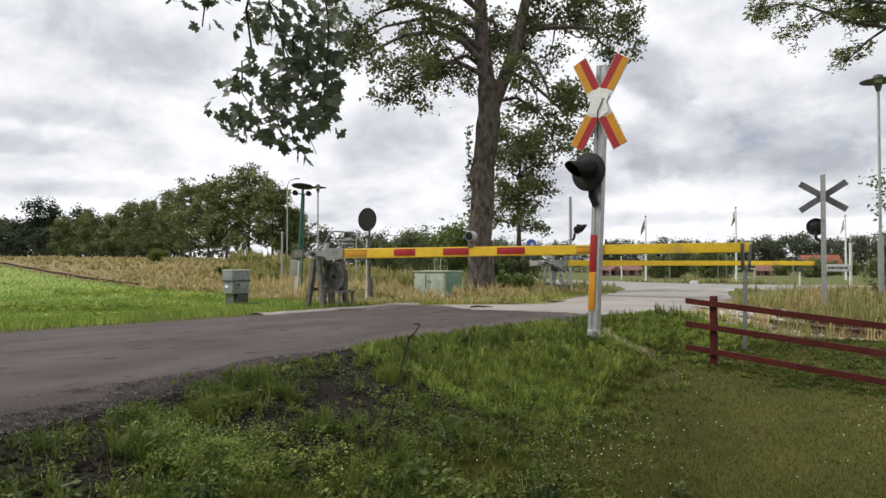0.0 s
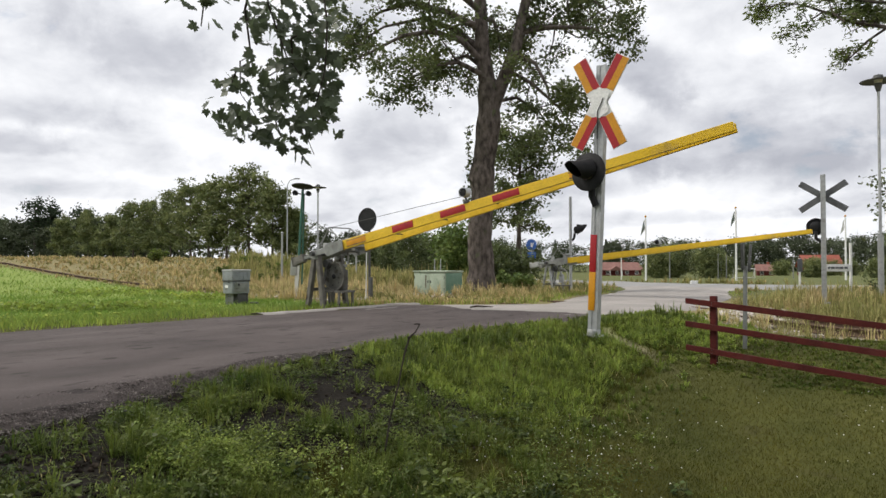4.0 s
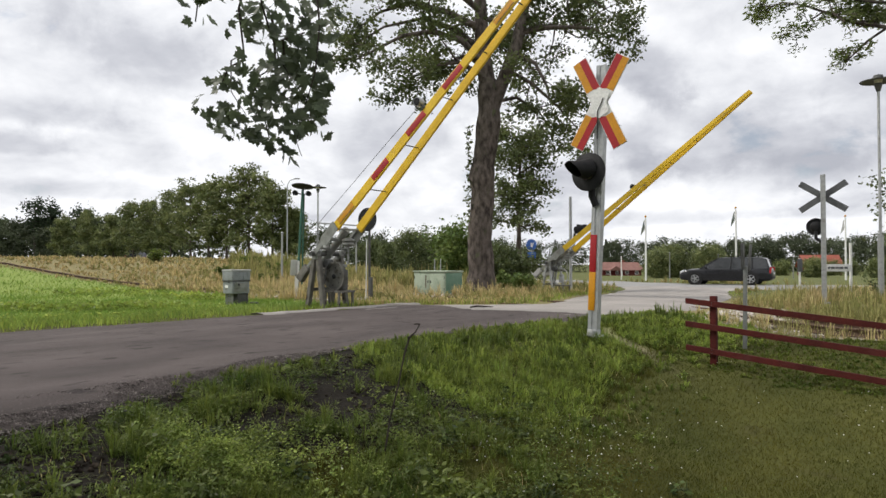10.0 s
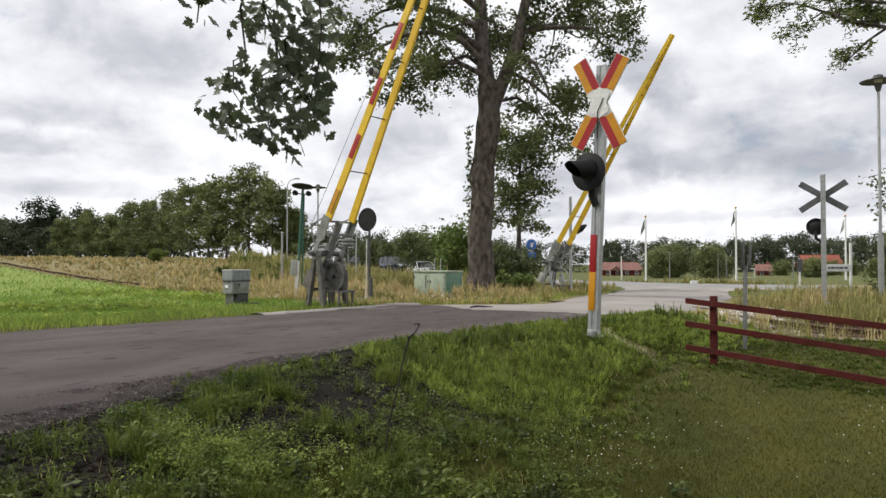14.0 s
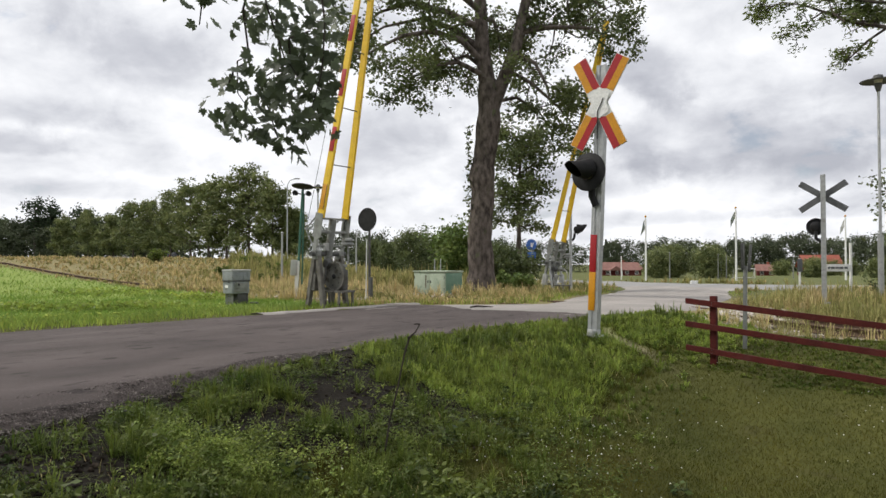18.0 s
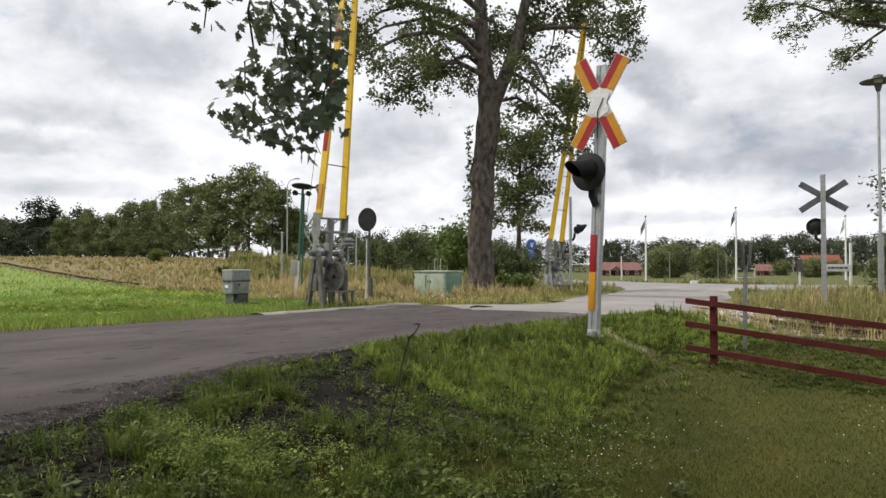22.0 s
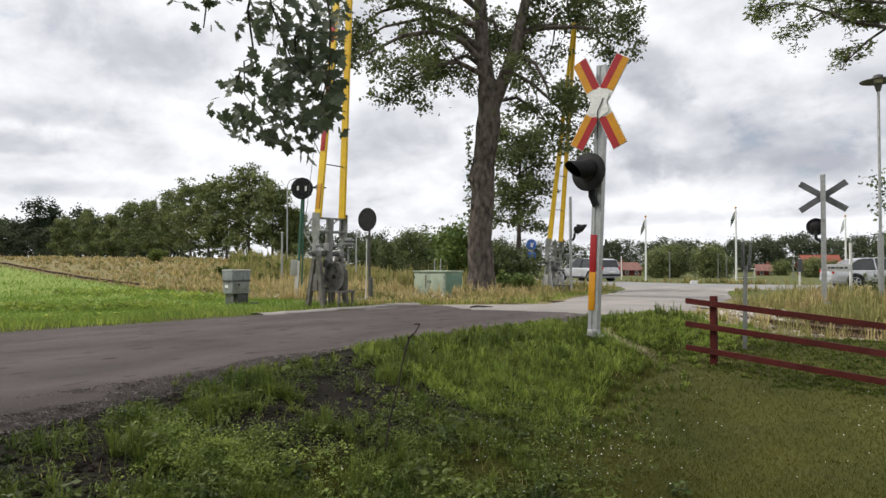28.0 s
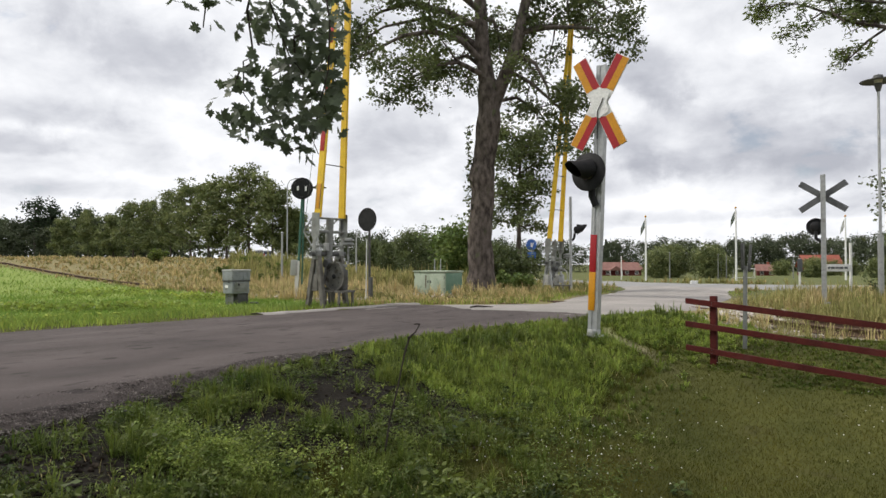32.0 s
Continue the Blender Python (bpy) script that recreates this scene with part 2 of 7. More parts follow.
ROOF_DULL = material("dull_pink_roof_tiles", (0.18, 0.095, 0.08), (0.25, 0.135, 0.115), 1.2, 0.85, 0, 0.3, 12, spec=0.2)
ROOF_RED = material("red_clay_roof_tiles", (0.24, 0.075, 0.052), (0.31, 0.105, 0.075), 1.2, 0.85, 0, 0.3, 12, spec=0.2)
HOUSE_RED = material("falu_red_boarding", (0.085, 0.02, 0.018), (0.125, 0.03, 0.026), 1.2, 0.85, 0, 0.3, 12, spec=0.2)
PANE = material("dark_window_pane", (0.03, 0.035, 0.04), (0.05, 0.055, 0.06), 2, 0.08, 0, 0.0, 10, spec=0.6)


# ---- building kit ----
def mesh_of(name, verts, faces, mats):
    me = bpy.data.meshes.new(name)
    me.from_pydata([tuple(v) for v in verts], [], [tuple(f) for f in faces])
    for m in (mats if isinstance(mats, (list, tuple)) else [mats]):
        me.materials.append(m)
    me.update()
    return me


def quick_mesh(name, verts, faces, mat, smooth=False):
    """A large mesh from arrays: verts (n, 3), faces (m, k)."""
    verts, faces = np.asarray(verts, np.float32), np.asarray(faces, np.int32)
    me = bpy.data.meshes.new(name)
    k = faces.shape[1]
    me.vertices.add(len(verts)); me.vertices.foreach_set("co", verts.ravel())
    me.loops.add(faces.size); me.loops.foreach_set("vertex_index", faces.ravel())
    me.polygons.add(len(faces))
    me.polygons.foreach_set("loop_start", np.arange(0, faces.size, k, dtype=np.int32))
    me.polygons.foreach_set("loop_total", np.full(len(faces), k, np.int32))
    me.materials.append(mat)
    me.update(calc_edges=True)
    if smooth:
        me.polygons.foreach_set("use_smooth", np.ones(len(faces), bool))
    return me


def thing(name, m=None, label="", category="", group="", kind=""):
    ob = new(name)
    ob.empty_display_size = 0.2
    if m is not None:
        ob.matrix_basis = m
    return tagged(ob, label, category, group, kind)


def finish(bm, name, material_, smooth=True):
    me = bpy.data.meshes.new(name)
    bmesh.ops.recalc_face_normals(bm, faces=bm.faces)
    bm.to_mesh(me); bm.free()
    me.materials.append(material_)
    if smooth:
        me.polygons.foreach_set("use_smooth", np.ones(len(me.polygons), bool))
        me.set_sharp_from_angle(angle=radians(35))
    return me


def part(name, bm, material_, parent, label="", m=None):
    """ONE mesh object under a thing or a part."""
    ob = new(name, finish(bm, name, material_))
    ob.parent = parent
    if m is not None:
        ob.matrix_basis = m
    return tagged(ob, label)


def solo(name, bm, material_, m=None, label="", category="", group="", kind=""):
    ob = new(name, finish(bm, name, material_))
    if m is not None:
        ob.matrix_basis = m
    return tagged(ob, label, category, group, kind)


def box(size, at=(0, 0, 0), turn=(0, 0, 0), bevel=0.0, bm=None, taper=1.0):
    """A bevelled box about its centre, added to bm; taper narrows its top."""
    bm = bm or bmesh.new()
    b = bmesh.new()
    bmesh.ops.create_cube(b, size=1.0)
    for v in b.verts:
        k = taper if v.co.z > 0 else 1.0
        v.co = Vector((v.co.x * size[0] * k, v.co.y * size[1] * k, v.co.z * size[2]))
    if bevel:
        bmesh.ops.bevel(b, geom=b.edges[:], offset=bevel, segments=2, affect="EDGES", profile=0.6)
    return merge(bm, b, pose(*at, *turn))


def merge(bm, b, m):
    base = {}
    for v in b.verts:
        base[v] = bm.verts.new(m @ v.co)
    for f in b.faces:
        bm.faces.new([base[v] for v in f.verts])
    b.free()
    return bm


def rod(p0, p1, r0, r1=None, n=10, bm=None, cap=True):
    """A tapered round bar from p0 to p1."""
    bm = bm or bmesh.new()
    p0, p1 = Vector(p0), Vector(p1)
    r1 = r0 if r1 is None else r1
    d = (p1 - p0).normalized()
    q = d.to_track_quat("Z", "Y")
    rings = []
    for p, r in ((p0, r0), (p1, r1)):
        rings.append([bm.verts.new(p + q @ Vector((r * math.cos(2 * math.pi * i / n), r * math.sin(2 * math.pi * i / n), 0))) for i in range(n)])
    for i in range(n):
        bm.faces.new((rings[0][i], rings[0][(i + 1) % n], rings[1][(i + 1) % n], rings[1][i]))
    if cap:
        bm.faces.new(rings[0][::-1]); bm.faces.new(rings[1])
    return bm


def bent(points, r, n=8, bm=None):
    """A bent bar through points, of one radius or one for each point."""
    bm = bm or bmesh.new()
    pts = [Vector(p) for p in points]
    rs = r if isinstance(r, (list, tuple)) else [r] * len(pts)
    rings = []
    for k, p in enumerate(pts):
        d = (pts[min(k + 1, len(pts) - 1)] - pts[max(k - 1, 0)]).normalized()
        q = d.to_track_quat("Z", "Y")
        rings.append([bm.verts.new(p + q @ Vector((rs[k] * math.cos(2 * math.pi * i / n), rs[k] * math.sin(2 * math.pi * i / n), 0))) for i in range(n)])
    for a, b in zip(rings, rings[1:]):
        off = min(range(n), key=lambda o: sum((a[i].co - b[(i + o) % n].co).length for i in range(n)))
        for i in range(n):
            bm.faces.new((a[i], a[(i + 1) % n], b[(i + 1 + off) % n], b[(i + off) % n]))
    bm.faces.new(rings[0][::-1]); bm.faces.new(rings[-1])
    return bm


def lathe(profile, n=24, m=None, bm=None, ring=False):
    """A turned body: profile of (radius, height), about z; ring closes the profile on itself."""
    bm = bm or bmesh.new()
    m = m or Matrix.Identity(4)
    rings = []
    for r, z in profile:
        rings.append([bm.verts.new(m @ Vector((max(r, 1e-4) * math.cos(2 * math.pi * i / n), max(r, 1e-4) * math.sin(2 * math.pi * i / n), z))) for i in range(n)])
    for a, b in zip(rings, rings[1:] + (rings[:1] if ring else [])):
        for i in range(n):
            bm.faces.new((a[i], a[(i + 1) % n], b[(i + 1) % n], b[i]))
    if not ring:
        bm.faces.new(rings[0][::-1]); bm.faces.new(rings[-1])
    return bm


def slab(outline, depth, m=None, bm=None):
    """A flat plate: a plane outline in x and y, from 0 to depth in z."""
    bm = bm or bmesh.new()
    m = m or Matrix.Identity(4)
    a = [bm.verts.new(m @ Vector((x, y, 0))) for x, y in outline]
    b = [bm.verts.new(m @ Vector((x, y, depth))) for x, y in outline]
    bm.faces.new(a[::-1]); bm.faces.new(b)
    for i in range(len(a)):
        j = (i + 1) % len(a)
        bm.faces.new((a[i], a[j], b[j], b[i]))
    return bm


# ---- lie of the land: p runs along the track, q along the road ----
CT, ST = math.cos(radians(37.4)), math.sin(radians(37.4))


def step(a, b, v):
    t = np.clip((v - a) / (b - a), 0, 1)
    return t * t * (3 - 2 * t)


def pq(x, y):
    return CT * x - ST * y, ST * x + CT * y


def xy(p, q):
    return CT * p + ST * q, -ST * p + CT * q


def land(x, y):
    """Height of the ground."""
    x, y = np.asarray(x, float), np.asarray(y, float)
    p, q = pq(x, y)
    left = step(0.02, -0.26, x / np.maximum(np.abs(y), 0.5)) * step(0, 8, y)
    rise = np.interp(-p, [15, 20, 22, 26, 30, 35, 46], [0, 0.03, 0.07, 0.24, 0.5, 0.86, 1.25]) * left
    bank = -np.clip(0.24 * (p + 4.7), 0, 0.78) * (1 - step(5.5, 10.5, q)) - 0.35 * step(-3.5, -1.2, p) * step(9.2, 11.0, q) * (1 - step(14.0, 19.0, q))
    far = -0.32 * step(13.5, 27, q) * (1 - left)
    deep = (-0.8 * step(45, 100, y) - 1.2 * step(100, 200, y)) * (1 - left)
    rough = 0.025 * np.sin(1.7 * x + 0.6 * y) * np.sin(1.3 * y - 0.4 * x) * (1 - np.exp(-((p + 7.2) / 2.6) ** 4))
    return rise + bank + far + deep + rough


def lands(x, y):
    return float(land(x, y))

# ---- ground, roads and track ----
ROAD_Q = [-60, 1.5, 5, 8.5, 10.5, 11.2, 11.8, 12.4, 14, 18, 20, 25, 31, 35, 39]
ROAD_L = [-9.4, -9.45, -9.35, -9.05, -9.15, -8.4, -7.6, -7.1, -7.3, -8.8, -9.5, -10.9, -12.6, -14.7, -19.0]
ROAD_R = [-4.3, -4.3, -4.9, -4.85, -4.4, -4.2, -3.97, -3.8, -3.9, -4.7, -5.1, -6.2, -7.9, -7.0, -4.0]
STREET = [(-190, 200), (-110, 152), (-40, 104), (-7, 72), (2, 55.5), (8.2, 43.5), (12.6, 37.2), (17.2, 34.2), (23, 32.8), (32, 32.0), (60, 30.8), (240, 27)]
TRACK_Q = 12.9


def street_line(n=160):
    """Points and headings of the street's middle, smoothed."""
    pts = [Vector((*a, 0)) for a in STREET]
    out = []
    for i in range(len(pts) - 1):
        a, b = pts[max(i - 1, 0)], pts[min(i + 2, len(pts) - 1)]
        m0, m1 = (pts[i + 1] - a) / 2, (b - pts[i]) / 2
        for k in range(n // (len(pts) - 1)):
            t = k / (n // (len(pts) - 1))
            out.append(pts[i] * (2 * t ** 3 - 3 * t * t + 1) + m0 * (t ** 3 - 2 * t * t + t)
                       + pts[i + 1] * (3 * t * t - 2 * t ** 3) + m1 * (t ** 3 - t * t))
    out.append(pts[-1])
    return out


STREET_PTS = street_line()
_sp = np.array([(a.x, a.y) for a in STREET_PTS])


def street_gap(x, y):
    """Distance from the street's middle."""
    x, y = np.atleast_1d(x), np.atleast_1d(y)
    best = np.full(x.shape, 1e9)
    for a in _sp:
        best = np.minimum(best, (x - a[0]) ** 2 + (y - a[1]) ** 2)
    return np.sqrt(best)


def off_road(x, y):
    """How far outside the roads a place lies, in metres; below 0 it lies on one."""
    p, q = pq(x, y)
    d = np.maximum(np.interp(q, ROAD_Q, ROAD_L) - p, p - np.interp(q, ROAD_Q, ROAD_R))
    d = np.where(q > 39, np.maximum(d, q - 39), d)
    return np.minimum(d, street_gap(x, y) - 3.9)


def trodden(x, y):
    """A narrow worn path from the road over the bank to the lawn."""
    best = np.full(np.shape(x), 9.0)
    way = [(2.2, 9.3), (2.32, 8.5), (2.5, 7.7), (2.75, 7.0)]
    for (ax, ay), (bx, by) in zip(way, way[1:]):
        for t in np.linspace(0, 1, 12):
            best = np.minimum(best, np.hypot(x - ax - (bx - ax) * t, y - ay - (by - ay) * t))
    return step(0.2, 0.02, best + 0.05 * np.sin(9 * x + 7 * y)) * 0.55 * step(6.9, 8.6, y)


def field_edge(p):
    """How far the sown field reaches towards the track."""
    return np.interp(-p, [10, 14, 20, 26], [9.9, 10.6, 11.5, 11.9])


def build_ground():
    rad = np.concatenate([[0.0], np.geomspace(0.6, 60, 260), np.geomspace(62, 3500, 60)])
    ang = np.concatenate([np.linspace(-50, 50, 360), np.linspace(52, 308, 80)])
    a, r = np.meshgrid(np.radians(ang), rad)
    x, y = r * np.sin(a), r * np.cos(a)
    z = land(x, y)
    road = off_road(x.ravel(), y.ravel()).reshape(x.shape)
    z = z - 0.07 * step(0.12, -0.25, road)
    n = len(ang)
    v = np.stack([x, y, z], -1).reshape(-1, 3)
    i = np.arange(len(rad) - 1)[:, None] * n + np.arange(n)[None]
    j = np.arange(len(rad) - 1)[:, None] * n + (np.arange(n)[None] + 1) % n
    f = np.stack([i, j, j + n, i + n], -1).reshape(-1, 4)[:, ::-1]
    mt = material("soil_and_turf", (0.05, 0.056, 0.014), (0.085, 0.086, 0.022), 0.8, 0.95, 0, 0.6, 30, (0.066, 0.062, 0.022), 1.7, 0.60, spec=0.15)
    # the sown field is greener and the railway strip drier than the lawn
    nt = mt.node_tree
    # bare soil under the weeds, the shade between them put into its near-black colour
    hsv = next(k for k in nt.nodes if k.type == "HUE_SAT")
    src = hsv.inputs["Color"].links[0].from_socket
    at = nt.nodes.new("ShaderNodeAttribute"); at.attribute_name = "cover"
    sep = nt.nodes.new("ShaderNodeSeparateColor"); nt.links.new(at.outputs["Color"], sep.inputs[0])
    for chan, colour in (("Red", (0.20, 0.26, 0.06, 1)), ("Green", (0.20, 0.172, 0.078, 1)), ("Blue", (0.105, 0.115, 0.038, 1)), ("Alpha", (0.27, 0.23, 0.165, 1))):
        mx = nt.nodes.new("ShaderNodeMix"); mx.data_type = "RGBA"
        nt.links.new(at.outputs["Alpha"] if chan == "Alpha" else sep.outputs[chan], mx.inputs["Factor"]); nt.links.new(src, mx.inputs["A"])
        mx.inputs["B"].default_value = colour
        src = mx.outputs["Result"]
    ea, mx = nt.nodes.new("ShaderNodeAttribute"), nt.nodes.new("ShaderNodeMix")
    ea.attribute_name, mx.data_type = "shaded_earth", "RGBA"
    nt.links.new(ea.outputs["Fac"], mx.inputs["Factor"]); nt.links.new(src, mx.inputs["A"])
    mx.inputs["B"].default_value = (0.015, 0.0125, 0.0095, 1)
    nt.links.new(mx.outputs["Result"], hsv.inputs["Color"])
    me = quick_mesh("ground", v, f, mt, smooth=True)
    p, q = pq(v[:, 0], v[:, 1])
    field = step(-10.3, -11.5, p) * step(0.5, -0.5, q - field_edge(p))
    # ground at the road bend is coloured lighter, for the sun falling there
    corner = step(7.9, 8.7, q) * step(11.2, 10.6, q) * step(-4.6, -4.2, p) * step(-2.0, -2.8, p)
    dry = step(9.8, 11.6, q) * step(30, 20, q) * (1 - field)
    lawn_far = step(20, 34, q) * (1 - field)
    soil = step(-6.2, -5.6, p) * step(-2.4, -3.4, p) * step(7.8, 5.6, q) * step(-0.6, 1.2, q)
    dark = me.attributes.new("shaded_earth", "FLOAT", "POINT")
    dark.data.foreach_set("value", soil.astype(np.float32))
    col = me.color_attributes.new("cover", "FLOAT_COLOR", "POINT")
    c = np.stack([np.maximum(field, 0.7 * corner), dry, lawn_far, trodden(v[:, 0], v[:, 1])], -1).astype(np.float32)
    col.data.foreach_set("color", c.ravel())
    return tagged(new("ground", me), "rolling grass ground with lawn, verge and field", "ground", kind="structure")


def strip(name, mid, mat, rise, label, crown=0.0, wobble=0.06, torn=0.0):
    """A road surface from rows of (left x y, right x y)."""
    n, rows = (33 if torn else 9), []
    rnd = random.Random(len(mid))
    for i, ((lx, ly), (rx, ry)) in enumerate(mid):
        row = []
        e0 = rnd.uniform(-wobble, wobble)
        e1 = rnd.uniform(-wobble, wobble) * 2
        for k in range(n):
            t = k / (n - 1)
            w = math.hypot(rx - lx, ry - ly)
            t2 = t + (e0 / w) * (1 - t) + (e1 / w) * t
            x, y = lx + (rx - lx) * t2, ly + (ry - ly) * t2
            edge = -min(0.05, 0.1 * w) if k in (0, n - 1) else 0.0
            if torn and i > len(mid) - 5:       # a ragged far end, worn thin
                s = torn * (i - len(mid) + 5) / 4 * (0.8 * math.sin(2.2 * t * w / 1.3) + 0.5 * math.sin(9.1 * t + 1.0) + rnd.uniform(-0.3, 0.3))
                x, y = x + ST * s, y + CT * s
                edge -= 0.02 if i == len(mid) - 1 else 0.0
            row.append((x, y, lands(x, y) + rise + edge + crown * (1 - (2 * t - 1) ** 2)))
        rows.append(row)
    v = [c for row in rows for c in row]
    f = [(i * n + k, i * n + k + 1, (i + 1) * n + k + 1, (i + 1) * n + k) for i in range(len(rows) - 1) for k in range(n - 1)]
    me = quick_mesh(name, v, f, mat, smooth=True)
    return tagged(new(name, me), label, "road", kind="structure")


def build_roads():
    def rows(qs):
        return [(xy(float(np.interp(q, ROAD_Q, ROAD_L)), q), xy(float(np.interp(q, ROAD_Q, ROAD_R)), q)) for q in qs]
    strip("road", rows(np.concatenate([np.linspace(-60, -6, 20), np.arange(-5.6, 10.6, 0.35)])), ASPHALT, 0.012,
          "worn dark asphalt lane leading over the level crossing", 0.03, torn=0.45)
    strip("road_beyond_track", rows(np.arange(8.8, 39.2, 0.4)), PALE_ASPHALT, 0.016, "pale gritty asphalt road beyond the track", 0.02)
    # pale sandy grit along the lane's far edge
    side = []
    for q in np.arange(6.9, 11.0, 0.3):
        e = float(np.interp(q, ROAD_Q, ROAD_L))
        k = min(1.0, (q - 5.2) / 3.0)
        side.append((xy(e - k * (0.10 + 0.08 * math.sin(1.9 * q)), q), xy(e + 0.05 + k * (0.14 + 0.10 * math.sin(2.7 * q + 1)), q)))
    strip("road_shoulder", side, PALE_ASPHALT, 0.034, "pale sandy grit along the far edge of the lane", 0.01, 0.09)
    mid = []
    for i, a in enumerate(STREET_PTS):
        d = (STREET_PTS[min(i + 1, len(STREET_PTS) - 1)] - STREET_PTS[max(i - 1, 0)]).normalized()
        s = Vector((-d.y, d.x, 0)) * 3.8
        mid.append(((a + s)[:2], (a - s)[:2]))
    strip("street", mid, STREET_MAT, 0.03, "grey asphalt street along the sports ground", 0.03)


def build_track():
    track = thing("railway_track", label="rusty single railway track in weedy ballast", category="railway track", kind="structure")
    x0, y0 = xy(0, TRACK_Q)
    for off in (-0.72, 0.72):
        prof = [(-0.06, 0), (0.06, 0), (0.06, 0.012), (0.012, 0.03), (0.012, 0.10), (0.033, 0.11), (0.033, 0.135), (-0.033, 0.135), (-0.033, 0.11), (-0.012, 0.10), (-0.012, 0.03), (-0.06, 0.012)]
        v, f = [], []
        ps = list(np.arange(-75, 30.1, 1.5))
        for p in ps:
            x, y = xy(p, TRACK_Q + off)
            z = lands(x, y) + (-0.115 if -12.4 < p < -2.4 else (-0.04 if off < 0 else -0.16) if p < -14 else 0.03)
            for a, h in prof:
                xx, yy = xy(p, TRACK_Q + off + a)
                v.append((xx, yy, z + h))
        k = len(prof)
        for i in range(len(ps) - 1):
            for j in range(k):
                f.append((i * k + j, i * k + (j + 1) % k, (i + 1) * k + (j + 1) % k, (i + 1) * k + j))
        ob = new("rail", quick_mesh("rail", v, f, RUST))
        ob.parent = track
    sl = finish(box((0.24, 2.4, 0.14), bevel=0.015), "sleeper", SLEEPER)
    rnd = random.Random(4)
    for p in np.arange(-40, 14, 0.65):
        if -12.6 < p < -2.6 or p < -15.0:
            continue
        x, y = xy(p, TRACK_Q)
        ob = new("sleeper", sl)
        ob.parent = track
        ob.matrix_basis = pose(x, y, lands(x, y) - 0.045, 0, 0, -37.4 + rnd.uniform(-2, 2))
    # ballast stones
    rs = np.random.RandomState(3)
    n = 15000
    p = np.where(rs.rand(n) < 0.6, rs.uniform(-3.4, 14, n), rs.uniform(-17, -10.6, n))
    q = TRACK_Q + np.clip(rs.normal(0, 1.0, n), -1.9, 1.9)
    stones("track_ballast", *xy(p, q), 0.022, 0.05, BALLAST, rs, "brown broken ballast stones along the track", 0.0)


def stones(name, x, y, lo, hi, mat, rs, label, sink, category="gravel"):
    n = len(x)
    base = np.array([(1, 0, 0), (-1, 0, 0), (0, 1, 0), (0, -1, 0), (0, 0, 0.8), (0, 0, -0.8)])
    tri = np.array([(0, 2, 4), (2, 1, 4), (1, 3, 4), (3, 0, 4), (2, 0, 5), (1, 2, 5), (3, 1, 5), (0, 3, 5)])
    s = rs.uniform(lo, hi, (n, 1, 1)) * rs.uniform(0.7, 1.25, (n, 6, 1))
    a = rs.uniform(0, 6.28, n)
    v = base[None] * s
    c, d = np.cos(a)[:, None], np.sin(a)[:, None]
    v = np.stack([v[..., 0] * c - v[..., 1] * d, v[..., 0] * d + v[..., 1] * c, v[..., 2]], -1)
    v += np.stack([x, y, land(x, y) + sink], -1)[:, None]
    f = tri[None] + (np.arange(n) * 6)[:, None, None]
    return tagged(new(name, quick_mesh(name, v.reshape(-1, 3), f.reshape(-1, 3), mat)), label, category, kind="stuff")


build_ground()
build_roads()
build_track()

# ---- barriers ----
LEG_PAINT = material("grimy_brown_grey_stand_paint", (0.105, 0.10, 0.086), (0.18, 0.172, 0.152), 7, 0.8, 0, 0.25, 50, (0.045, 0.038, 0.03), 5, 0.58, spec=0.2)
MOVES = []          # (object, rows) keyed at the end


